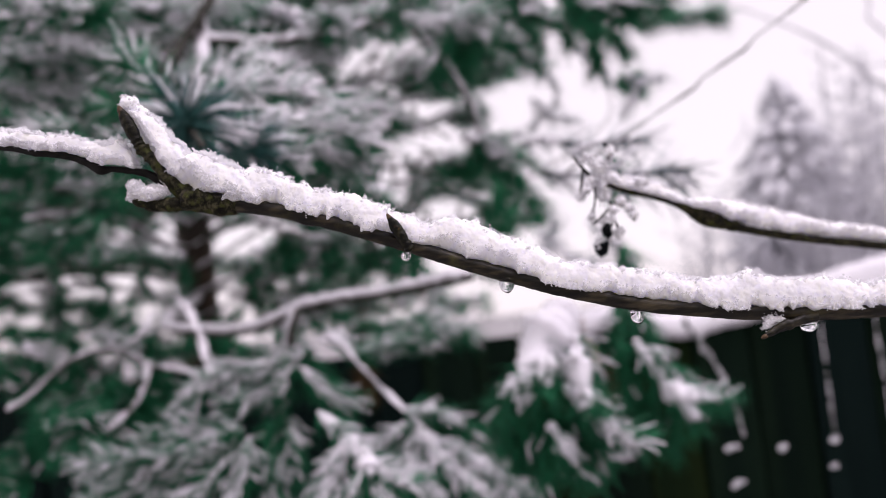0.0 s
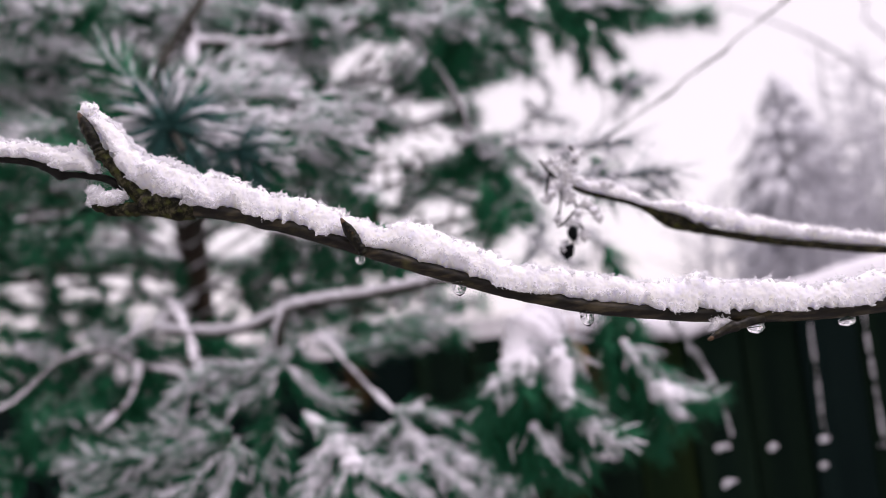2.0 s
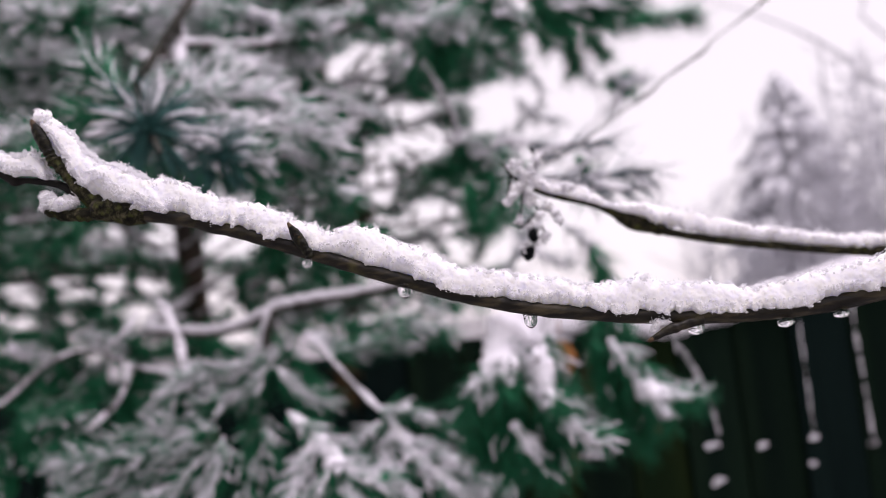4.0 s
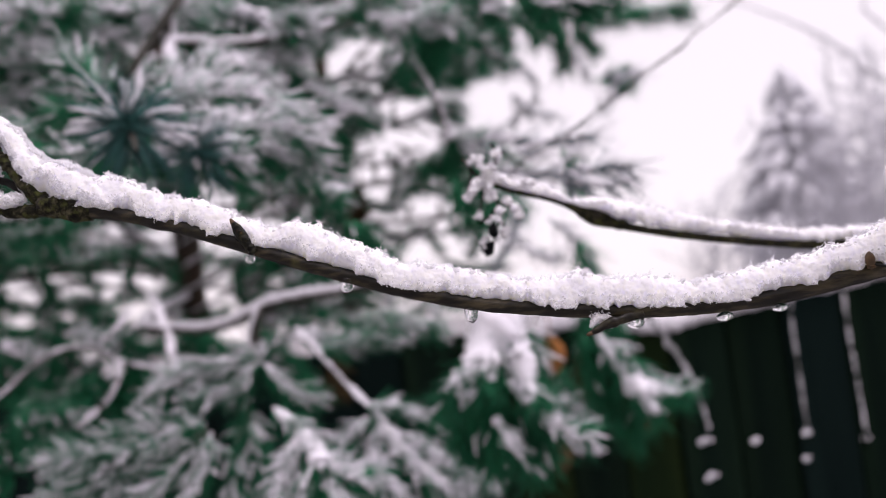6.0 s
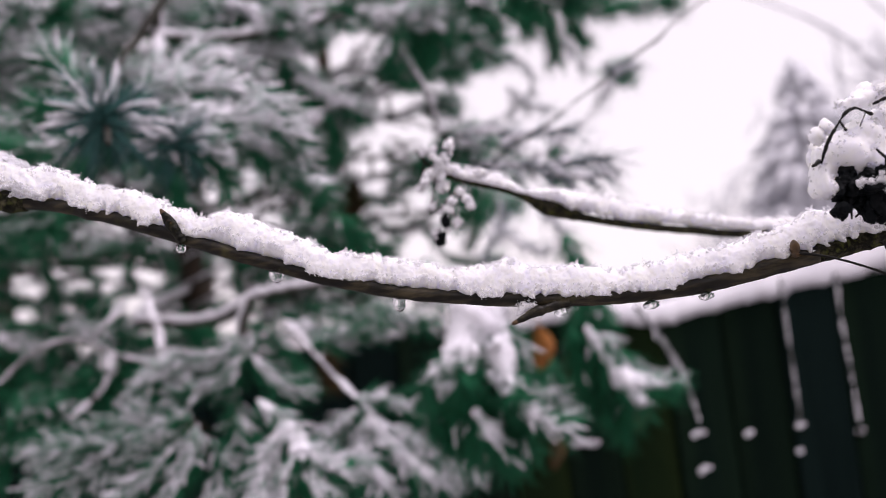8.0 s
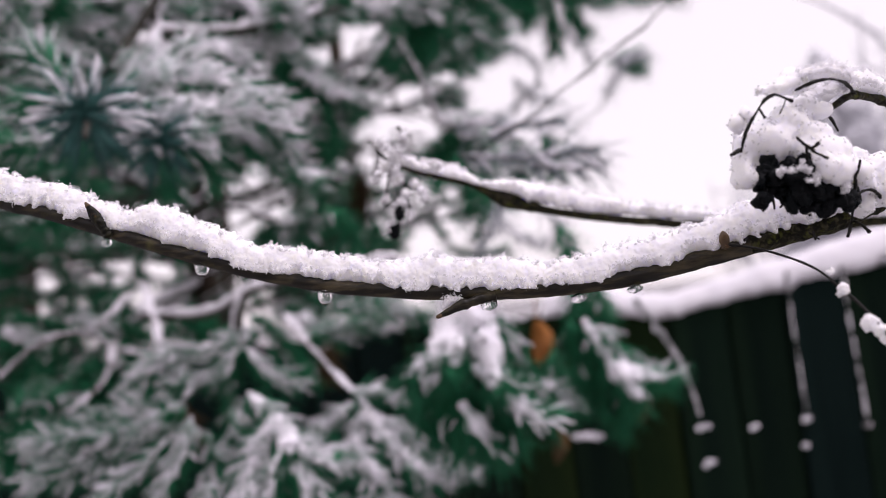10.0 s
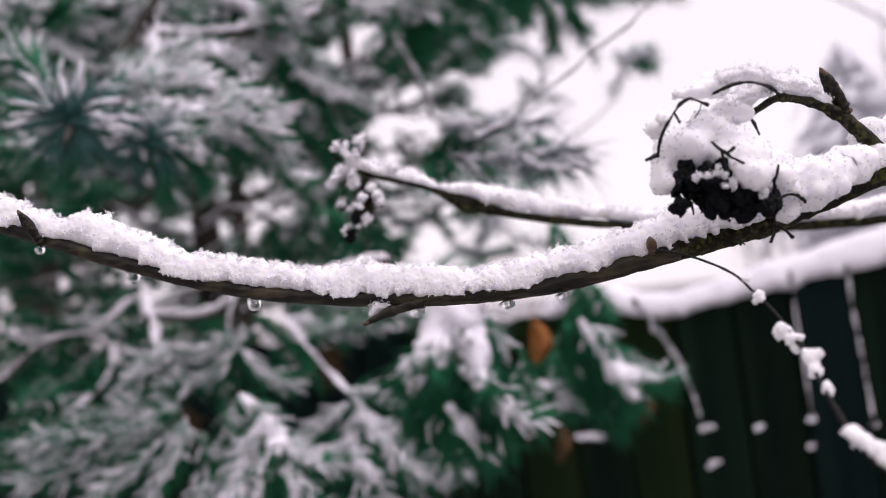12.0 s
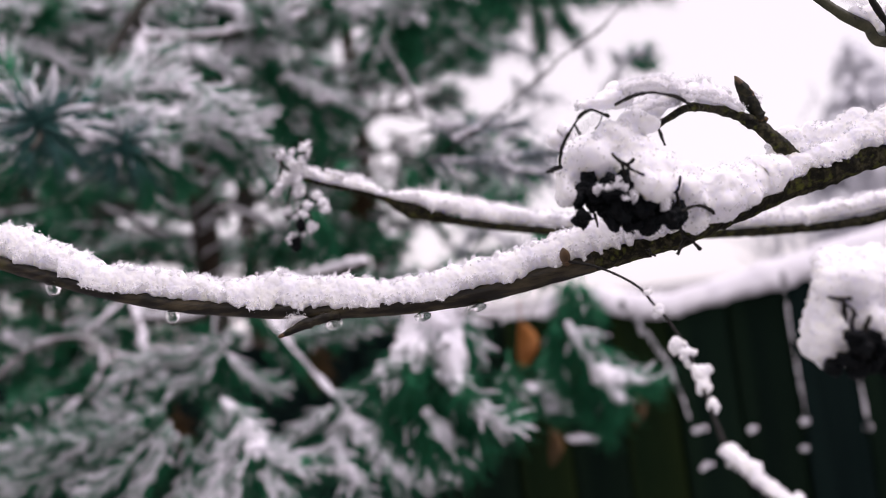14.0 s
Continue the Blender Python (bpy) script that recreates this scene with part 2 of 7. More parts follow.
def lace(places, normals, count, size, seed, reach=0.0018, limbs=3, steps=6):
    """Loose tufts of crystals that stand out of the snow: each a few crooked chains of grains."""
    g = np.random.default_rng(seed)
    pick = g.integers(0, len(places), count)
    base = np.repeat(places[pick], limbs, 0)
    way = unit(np.repeat(normals[pick], limbs, 0) + g.normal(scale=0.55, size=(count * limbs, 3)))
    tall = np.repeat(g.uniform(0.15, 1.0, count) ** 1.6, limbs) * g.uniform(0.5, 1.1, count * limbs)
    out = []
    for k in range(steps):
        out.append(base + g.normal(scale=size * 0.55, size=base.shape))
        way = unit(way + g.normal(scale=0.45, size=way.shape))
        base = base + way * (reach / steps * tall)[:, None]
    p = np.concatenate(out)
    return crystals(p, np.tile(way, (steps, 1)), size, seed + 1, lift=0.1)


def spindle(rows, sides, seed=0):
    """A slim body through a few rings x, y, z, radius, closed at both ends."""
    p = np.asarray(rows, float)
    t, side, up = frames_along(p)
    n = len(p)
    a = np.linspace(0, 2 * math.pi, sides, endpoint=False) + seed
    v = (p[:, None, :3] + (side[:, None] * np.cos(a)[None, :, None] + up[:, None] * np.sin(a)[None, :, None]) * p[:, 3][:, None, None]).reshape(-1, 3)
    f = [(i * sides + j, (i + 1) * sides + j, (i + 1) * sides + (j + 1) % sides, i * sides + (j + 1) % sides) for i in range(n - 1) for j in range(sides)]
    return v, f + [tuple(range(sides)), tuple((n - 1) * sides + j for j in reversed(range(sides)))]


def ridge(ctrl, height, width=1.5, seed=0, step=0.0007, around=34, amp=0.0010, freq=380, edge=85, grains=0, size=0.0006, ends=0.006, wander=15):
    """Snow lying along a stem. height: rows (share of the length, metres above the stem's middle); width: half the width in radii of the stem;
    edge: the angle from the top at which it ends on the stem."""
    p = curve_points(ctrl, step)
    t, side, up = frames_along(p)
    n = len(p)
    along = np.concatenate([[0], np.cumsum(np.linalg.norm(np.diff(p[:, :3], axis=0), axis=1))])
    s = along / along[-1]
    hs = np.asarray(height, float)
    h = np.interp(s, hs[:, 0], hs[:, 1])
    ease = np.clip(np.minimum(along, along[-1] - along) / ends, 0, 1) ** 0.5
    r = p[:, 3]
    h = r * 0.6 + (h - r * 0.6) * ease
    g1 = grain(np.c_[along, along * 0, along * 0], 90, seed)
    g2 = grain(np.c_[along, along * 0, along * 0], 330, seed + 1) + 0.6 * grain(np.c_[along, along * 0, along * 0], 900, seed + 7)
    rows = []
    for sign in (-1, 1):
        gg = grain(np.c_[along, along * 0 + sign, along * 0], 120, seed + 2) + 0.55 * grain(np.c_[along, along * 0 + sign, along * 0], 480, seed + 3) + 0.4 * grain(np.c_[along, along * 0 + sign, along * 0], 1100, seed + 13)
        gg = gg + 1.6 * np.maximum(0, grain(np.c_[along, along * 0 + sign, along * 0], 190, seed + 10) - 0.62)
        rows.append(np.radians(wander * gg))
    k = np.linspace(-1, 1, around)
    ang = k[None] * radians(edge) + np.where(k[None] < 0, -np.abs(k[None]) ** 5 * rows[0][:, None], k[None] ** 5 * rows[1][:, None])
    w = r * width * (1 + 0.14 * g1)
    sn, cs = np.sin(ang), np.cos(ang)
    up_part = np.where(cs > 0, r[:, None] * 0.35 + (h - r * 0.35)[:, None] * np.abs(cs) ** 0.75, r[:, None] * 0.35 + r[:, None] * 1.15 * cs)
    lat = w[:, None] * np.sign(sn) * np.abs(sn) ** 0.8
    v = p[:, None, :3] + side[:, None] * lat[..., None] + up[:, None] * up_part[..., None]
    norm = unit(side[:, None] * sn[..., None] + up[:, None] * cs[..., None])
    flat, fn = v.reshape(-1, 3), norm.reshape(-1, 3)
    topness = 0.45 + 0.75 * np.clip(cs, 0, 1).ravel()
    rough = topness * amp * (0.6 * grain(flat, freq, seed + 4) + 0.6 * grain(flat, freq * 2.6, seed + 5) + 0.4 * grain(flat, freq * 6, seed + 6))
    rough = rough + topness * amp * 0.9 * np.maximum(0, grain(flat, freq * 0.5, seed + 8))
    flat = flat + fn * rough[:, None] + up.repeat(around, 0) * (0.00055 * g2 * ease * (amp / 0.001)).repeat(around)[:, None]
    v = flat.reshape(n, around, 3)
    inner0, inner1 = p[:, :3] + (v[:, 0] - p[:, :3]) * 0.5, p[:, :3] + (v[:, -1] - p[:, :3]) * 0.5
    full = np.concatenate([inner0[:, None], v, inner1[:, None]], 1)
    m = around + 2
    f = [(i * m + j, i * m + (j + 1) % m, (i + 1) * m + (j + 1) % m, (i + 1) * m + j) for i in range(n - 1) for j in range(m)]
    f += [tuple(range(m)), tuple((n - 1) * m + j for j in range(m))]
    geo = (full.reshape(-1, 3), f)
    if grains:
        top = np.flatnonzero(np.abs(ang).ravel() < radians(34))
        low = np.flatnonzero(np.abs(k[None] + 0 * ang).ravel() > 0.86)
        LOOSE.extend([lace(flat[top], fn[top], grains // 4, size * 0.6, seed + 52, 0.0034, 4, 7),
                      lace(flat[low], unit(fn[low] + np.array((0, 0, -0.7))), grains // 2, size * 0.48, seed + 53, 0.0022)])
    return geo


_ball = {}


def ball(level):
    if level not in _ball:
        bm = bmesh.new()
        bmesh.ops.create_icosphere(bm, subdivisions=level, radius=1)
        _ball[level] = (np.array([v.co[:] for v in bm.verts]), [tuple(v.index for v in f.verts) for f in bm.faces])
        bm.free()
    return _ball[level]


def lump(centre, radii, seed=0, level=5, amp=0.0008, freq=330, grains=0, size=0.0006, low=0.25):
    """A heap of snow round a centre, uneven, with grains on it."""
    v, f = ball(level)
    q = v * np.asarray(radii)
    q = q + np.asarray(centre)
    d = low * min(radii) * grain(q, 0.55 / min(radii), seed) + amp * (grain(q, freq, seed + 1) + 0.55 * grain(q, freq * 2.6, seed + 2) + 0.3 * grain(q, freq * 6, seed + 3))
    q = q + v * d[:, None]
    geo = (q, f)
    if grains:
        LOOSE.append(lace(q, v, grains // 2, size * 0.6, seed + 11, 0.0016))
    return geo


def fused(geo, voxel, rounds, rough=0.0, seed=0):
    """One skin round all the pieces that touch."""
    ob = new("drift", mesh("drift", geo, SNOW))
    fuse = ob.modifiers.new("fuse", "REMESH")
    fuse.mode, fuse.voxel_size = "VOXEL", voxel
    soft = ob.modifiers.new("soft", "SMOOTH")
    soft.factor, soft.iterations = 0.5, rounds
    me = bpy.data.meshes.new_from_object(ob.evaluated_get(bpy.context.evaluated_depsgraph_get()))
    bpy.data.objects.remove(ob)
    v = np.array([q.co[:] for q in me.vertices])
    if rough:
        n = np.array([q.normal[:] for q in me.vertices])
        v = v + n * (rough * (0.55 * grain(v, 300, seed) + 0.8 * grain(v, 800, seed + 1) + 0.8 * grain(v, 1500, seed + 2) + 0.55 * grain(v, 2600, seed + 3)))[:, None]
    return v, [tuple(q.vertices) for q in me.polygons]


def heap(lumps, seed, voxel=0.0009, amp=0.0007, freq=330):
    """Lumps grown together into one soft heap, with a grainy surface."""
    ob = new("heap", mesh("heap", join(*lumps), SNOW))
    fuse = ob.modifiers.new("fuse", "REMESH")
    fuse.mode, fuse.voxel_size = "VOXEL", voxel
    soft = ob.modifiers.new("soft", "SMOOTH")
    soft.factor, soft.iterations = 0.5, 14
    me = bpy.data.meshes.new_from_object(ob.evaluated_get(bpy.context.evaluated_depsgraph_get()))
    v = np.array([q.co[:] for q in me.vertices])
    n = np.array([q.normal[:] for q in me.vertices])
    f = [tuple(q.vertices) for q in me.polygons]
    bpy.data.objects.remove(ob)
    v = v + n * (0.0026 * grain(v, 150, seed) + amp * (grain(v, freq, seed + 1) + 0.6 * grain(v, freq * 2.6, seed + 2) + 0.4 * grain(v, freq * 5, seed + 3)))[:, None]
    count = len(LOOSE) * 120
    LOOSE.clear()
    LOOSE.append(lace(v, n, count // 4, 0.00030, seed + 5, 0.0014))
    return v, f


def bud(base, tip, r, seed=0):
    """A pointed bud with a tight ring at its foot."""
    b, t = np.asarray(base, float), np.asarray(tip, float)
    k = [(0.0, 0.80), (0.05, 1.0), (0.10, 0.76), (0.16, 0.98), (0.22, 0.82), (0.34, 0.98), (0.48, 1.05), (0.64, 0.97), (0.80, 0.76), (0.92, 0.46), (1.0, 0.14)]
    return tube([(*(b + (t - b) * u), r * w) for u, w in k], step=0.0003, sides=14, rough=0.13, freq=800, seed=seed)


# ---- ground ----
def ground():
    n = 70
    u = np.linspace(-1, 1, n)
    c = np.sign(u) * (np.abs(u) ** 3.2) * 900
    x, y = np.meshgrid(c, c)
    far = np.hypot(x, y)
    v = np.c_[x.ravel(), y.ravel(), 0 * x.ravel()]
    v[:, 2] = 0.05 * grain(v, 0.35, 3) * np.exp(-far.ravel() / 60) + 0.8 * grain(v, 0.03, 4) * np.clip(far.ravel() / 60 - 0.3, 0, 1)
    f = [(i * n + j, i * n + j + 1, (i + 1) * n + j + 1, (i + 1) * n + j) for i in range(n - 1) for j in range(n - 1)]
    return tagged(part("ground", (v, f), GROUND), "unseen garden ground, its patchy tone darkened to limit bounced light", "ground", kind="structure")


ground()


def block(x0, x1, y0, y1, z0, z1):
    v = np.array([(x, y, z) for x in (x0, x1) for y in (y0, y1) for z in (z0, z1)], float)
    return v, [(0, 1, 3, 2), (4, 6, 7, 5), (0, 4, 5, 1), (2, 3, 7, 6), (0, 2, 6, 4), (1, 5, 7, 3)]


# out of view: a pale wall added to shape the light from the front
WALL = material("added_wall_plaster", [(0.46, 0.44, 0.43), (0.58, 0.56, 0.55)], 3, rough=0.9, bump=0.4, bump_scale=40)
tagged(part("added_wall", block(-6, 6, -5.2, -4.95, -0.1, 4.2), WALL, smooth=False), "plain pale wall added unseen behind the viewer to shape the front light", "wall", kind="structure")

# ---- the shrub in front ----
shrub = thing("berry_shrub", (0.80, 0.42, 0.0), "leafless berry shrub with wet brown bark, buds and black berries", "shrub")
part("stem", tube([(0.80, 0.42, -0.05, 0.016), (0.79, 0.41, 0.5, 0.014), (0.75, 0.40, 1.1, 0.012), (0.70, 0.38, 1.45, 0.010), (0.66, 0.36, 1.9, 0.007), (0.64, 0.36, 2.3, 0.004)], 0.01, 14, seed=2), BARK, shrub)

MAIN = [(-0.0905, 0.3115, 1.5535, 0.0037), (-0.0756, 0.3110, 1.5502, 0.0031), (-0.0558, 0.3100, 1.5448, 0.0026), (-0.0361, 0.3095, 1.5378, 0.0026), (-0.0186, 0.3090, 1.5306, 0.0026),
        (0.0028, 0.3090, 1.5213, 0.0026), (0.0221, 0.3090, 1.5134, 0.0026), (0.0415, 0.3085, 1.5063, 0.0027), (0.0663, 0.3080, 1.4987, 0.0026), (0.0903, 0.3080, 1.4940, 0.0027),
        (0.1080, 0.3080, 1.4913, 0.0029), (0.1297, 0.3075, 1.4890, 0.0029), (0.1540, 0.3070, 1.4880, 0.0029), (0.1773, 0.3065, 1.4892, 0.0033), (0.1972, 0.3055, 1.4922, 0.0035),
        (0.2169, 0.3050, 1.4955, 0.0037), (0.2461, 0.3040, 1.5008, 0.0043), (0.2658, 0.3045, 1.5072, 0.0044), (0.2854, 0.3050, 1.5130, 0.0045), (0.3168, 0.3060, 1.5200, 0.0046),
        (0.36, 0.312, 1.524, 0.0050), (0.45, 0.325, 1.515, 0.0060), (0.58, 0.350, 1.47, 0.0070), (0.70, 0.378, 1.40, 0.0080)]
part("branch", tube(MAIN[15:], 0.0010, 18, 0.12, 420, 12, knots=[(0.10, 0.10, 0.02), (0.16, 0.15, 0.012)]), BARK_MOSSY, shrub, "thicker mossy part of the branch, wet and dark")
main_branch = part("branch", tube(MAIN[:16], 0.0012, 18, 0.06, 350, 11, knots=[(0.0, 0.35, 0.02), (0.05, 0.12, 0.016), (0.14, 0.2, 0.01)]), BARK, shrub, "wet brown branch arching under its load of snow")


# side twig, stubs and buds at the branch's end
side = part("side_twig", tube([(-0.1926, 0.3180, 1.5866, 0.0009), (-0.1568, 0.3130, 1.5793, 0.0010), (-0.1502, 0.3120, 1.5777, 0.0010), (-0.1436, 0.3110, 1.5756, 0.0011), (-0.1325, 0.3110, 1.5733, 0.0013), (-0.1255, 0.3110, 1.5703, 0.0011),
                               (-0.1200, 0.3110, 1.5668, 0.0019), (-0.1165, 0.3110, 1.5667, 0.0012), (-0.1105, 0.3110, 1.5656, 0.0012), (-0.1030, 0.3110, 1.5634, 0.0014), (-0.0956, 0.3110, 1.5586, 0.0019), (-0.0868, 0.3110, 1.5536, 0.0026)], 0.0008, 12, 0.16, 600, 31,
                              knots=[(0.62, 0.35, 0.012), (0.46, 0.3, 0.008), (0.3, 0.2, 0.006)]), TWIG, shrub, "thin dark side twig with knobbly nodes")
fork = part("bud_twig", tube([(-0.0869, 0.3110, 1.5528, 0.0036), (-0.0918, 0.3100, 1.5566, 0.0030), (-0.0976, 0.3090, 1.5643, 0.0023), (-0.1015, 0.3080, 1.5697, 0.0020), (-0.1043, 0.3080, 1.5735, 0.0021)], 0.0006, 16, 0.16, 500, 32,
                             knots=[(0.5, 0.22, 0.03), (0.66, 0.18, 0.015), (0.8, 0.32, 0.02), (0.93, 0.42, 0.025)]), LICHEN_BARK, shrub, "mossy forked twig end")
b = part("bud", bud((-0.1041, 0.3080, 1.5730), (-0.1101, 0.3070, 1.5879), 0.0023, 33), BUD, shrub, "large pointed brown bud")
part("bud_tip", tube([(-0.1097, 0.3071, 1.5863, 0.0013), (-0.1101, 0.3069, 1.5877, 0.0009), (-0.1103, 0.3069, 1.5885, 0.0003)], 0.0003, 8, 0.05, 700, 3), BUD_TIP, b)
part("stub", tube([(-0.0859, 0.3110, 1.5526, 0.0036), (-0.0938, 0.3100, 1.5513, 0.0026), (-0.1006, 0.3090, 1.5515, 0.0022), (-0.1052, 0.3080, 1.5529, 0.0019), (-0.1084, 0.3080, 1.5542, 0.0010)], 0.0005, 14, 0.22, 600, 34, knots=[(0.45, 0.2, 0.04), (0.75, 0.25, 0.04)]), LICHEN_BARK, shrub, "broken mossy stub")
part("node", tube([(-0.0719, 0.3110, 1.5487, 0.0034), (-0.0763, 0.3110, 1.5496, 0.0042), (-0.0800, 0.3110, 1.5502, 0.0040), (-0.0859, 0.3110, 1.5522, 0.0043), (-0.0908, 0.3110, 1.5550, 0.0040)], 0.0006, 16, 0.18, 450, 35), LICHEN_BARK, shrub)
b = part("bud", bud((-0.0115, 0.3060, 1.5259), (-0.0180, 0.3035, 1.5386), 0.0020, 36), BUD, shrub, "pointed brown bud on the branch")
part("bud_tip", tube([(-0.0175, 0.3035, 1.5375, 0.0011), (-0.0182, 0.3033, 1.5390, 0.0004)], 0.0003, 8, 0.05, 700, 3), BUD_TIP, b)
stub = part("stub", tube([(0.1269, 0.3060, 1.4881, 0.0019), (0.1199, 0.3050, 1.4870, 0.0017), (0.1139, 0.3040, 1.4856, 0.0017), (0.1092, 0.3030, 1.4839, 0.0012), (0.1060, 0.3022, 1.4828, 0.0005)], 0.0005, 14, 0.2, 600, 37, knots=[(0.5, 0.25, 0.05)]), BARK, shrub, "short withered bud under the branch")
part("bud_tip", tube([(0.1074, 0.3024, 1.4832, 0.0008), (0.1064, 0.3022, 1.4829, 0.0008), (0.1056, 0.3020, 1.4826, 0.0004)], 0.0003, 8, 0.1, 700, 4), BUD_TIP, stub)
b = part("bud", bud((0.2076, 0.2990, 1.4951), (0.2070, 0.2980, 1.5010), 0.0017, 38), BUD_TIP, shrub, "small orange-brown bud")

# the twig with the berries
part("berry_twig", tube([(0.2903, 0.3050, 1.5164, 0.0042), (0.2869, 0.3040, 1.5206, 0.0033), (0.2821, 0.3030, 1.5278, 0.0025), (0.2763, 0.3020, 1.5338, 0.0021), (0.2668, 0.2980, 1.5386, 0.0014), (0.2537, 0.2900, 1.5406, 0.0013),
                         (0.2462, 0.2850, 1.5378, 0.0011), (0.2401, 0.2820, 1.5346, 0.0010), (0.2306, 0.2800, 1.5316, 0.0008), (0.2226, 0.2800, 1.5247, 0.0007), (0.2199, 0.2820, 1.5163, 0.0006)], 0.0006, 12, 0.16, 600, 41,
                        knots=[(0.28, 0.4, 0.02), (0.38, 0.3, 0.015), (0.5, 0.3, 0.012)]), BARK_MOSSY, shrub, "arched mossy twig that carries the berries")
b = part("bud", bud((0.2782, 0.3020, 1.5343), (0.2710, 0.3000, 1.5507), 0.0024, 42), BUD, shrub, "large pointed dark bud")
part("bud_tip", tube([(0.2723, 0.2998, 1.5478, 0.0012), (0.2713, 0.2998, 1.5498, 0.0008), (0.2707, 0.2995, 1.5508, 0.0003)], 0.0003, 8, 0.05, 700, 3), BUD_TIP, b)


def stalk(rows, r=0.0005, seed=0, parent=None):
    return part("stalk", tube([(*q, r * 0.8 * (0.75 + 0.25 * ((i * 7 + seed) % 3))) for i, q in enumerate(rows)], 0.0005, 7, 0.35, 1100, seed), TWIG, parent)


def dried_berry(place, r, seed, parent):
    """A shrivelled drupe with its calyx scar."""
    v, f = ball(4)
    g = np.random.default_rng(seed)
    d = 1 + 0.38 * grain(v * 1.0, 1.2, seed) - 0.34 * np.abs(grain(v, 2.4, seed + 1)) + 0.06 * grain(v, 7, seed)
    q = v * d[:, None] * r * g.uniform(0.8, 1.25, 3) * np.array((1, 1, 1.1))
    q = q @ np.array(Matrix.Rotation(g.uniform(-0.7, 0.7), 3, "Y"))
    cap = tube([(0, 0, -r * 1.02, r * 0.22), (0, 0, -r * 1.16, r * 0.12)], 0.0003, 6, 0.2, 900, seed)
    return part("berry", join((q + np.asarray(place), f), (cap[0] + np.asarray(place), cap[1])), BERRY, parent)


cluster = part("berry_cluster", tube([(0.2296, 0.2800, 1.5310, 0.0007), (0.2293, 0.2800, 1.5220, 0.0007), (0.2302, 0.2810, 1.5148, 0.0006), (0.2347, 0.2830, 1.5072, 0.0005)], 0.0006, 8, 0.2, 900, 43), TWIG, shrub, "hanging cluster of shrivelled black berries")
for k, (place, r) in enumerate([((0.2138, 0.2690, 1.5159), 0.0036), ((0.2169, 0.2695, 1.5183), 0.0034), ((0.2124, 0.2690, 1.5130), 0.0030), ((0.2127, 0.2690, 1.5074), 0.0029), ((0.2189, 0.2680, 1.5139), 0.0036), ((0.2168, 0.2710, 1.5116), 0.0030),
                                ((0.2232, 0.2675, 1.5133), 0.0037), ((0.2268, 0.2670, 1.5156), 0.0031), ((0.2265, 0.2670, 1.5184), 0.0025), ((0.2244, 0.2690, 1.5086), 0.0037), ((0.2283, 0.2690, 1.5098), 0.0036), ((0.2218, 0.2700, 1.5060), 0.0029),
                                ((0.2276, 0.2720, 1.5050), 0.0033), ((0.2319, 0.2695, 1.5087), 0.0034), ((0.2329, 0.2720, 1.5043), 0.0033), ((0.2360, 0.2700, 1.5089), 0.0034), ((0.2382, 0.2720, 1.5054), 0.0034), ((0.2413, 0.2740, 1.5041), 0.0028),
                                ((0.2216, 0.2680, 1.5175), 0.0024), ((0.2204, 0.2720, 1.5095), 0.0030), ((0.2303, 0.2690, 1.5125), 0.0026), ((0.2429, 0.2750, 1.5068), 0.0025)]):
    dried_berry(place, r, 60 + k, cluster)
# thin stalks that stand out of the snow
stalk([(0.2267, 0.2670, 1.5401), (0.2322, 0.2660, 1.5418), (0.2374, 0.2670, 1.5423), (0.2429, 0.2710, 1.5418), (0.2476, 0.2790, 1.5421), (0.2546, 0.2900, 1.5405)], 0.0006, 1, cluster)
stalk([(0.2241, 0.2630, 1.5361), (0.2217, 0.2630, 1.5375), (0.2190, 0.2630, 1.5388), (0.2164, 0.2630, 1.5379), (0.2140, 0.2630, 1.5355), (0.2114, 0.2630, 1.5321), (0.2089, 0.2640, 1.5279), (0.2079, 0.2670, 1.5230)], 0.0006, 2, cluster)
stalk([(0.2138, 0.2630, 1.5352), (0.2149, 0.2620, 1.5318)], 0.0005, 3, cluster)
stalk([(0.2406, 0.2810, 1.5343), (0.2406, 0.2770, 1.5307), (0.2410, 0.2750, 1.5271)], 0.0005, 4, cluster)
stalk([(0.2223, 0.2630, 1.5374), (0.2214, 0.2640, 1.5350), (0.2193, 0.2620, 1.5326)], 0.0003, 5, cluster)
stalk([(0.2234, 0.2620, 1.5249), (0.2249, 0.2615, 1.5226), (0.2270, 0.2620, 1.5210), (0.2284, 0.2620, 1.5194), (0.2318, 0.2620, 1.5173)], 0.0006, 6, cluster)
stalk([(0.2270, 0.2620, 1.5207), (0.2294, 0.2610, 1.5222)], 0.0006, 7, cluster)
stalk([(0.2258, 0.2620, 1.5215), (0.2269, 0.2660, 1.5172), (0.2265, 0.2720, 1.5133)], 0.0005, 8, cluster)
stalk([(0.2362, 0.2680, 1.5128), (0.2393, 0.2670, 1.5129), (0.2414, 0.2680, 1.5117), (0.2427, 0.2660, 1.5161)], 0.0006, 9, cluster)
stalk([(0.2414, 0.2680, 1.5117), (0.2421, 0.2720, 1.5069), (0.2428, 0.2780, 1.5004), (0.2438, 0.2820, 1.4979), (0.2412, 0.2800, 1.4937)], 0.0006, 10, cluster)
stalk([(0.2423, 0.2720, 1.5061), (0.2465, 0.2750, 1.5074), (0.2504, 0.2780, 1.5072), (0.2558, 0.2850, 1.5047)], 0.0007, 11, cluster)
stalk([(0.2440, 0.2820, 1.4988), (0.2460, 0.2800, 1.4970), (0.2482, 0.2800, 1.4942)], 0.0006, 12, cluster)
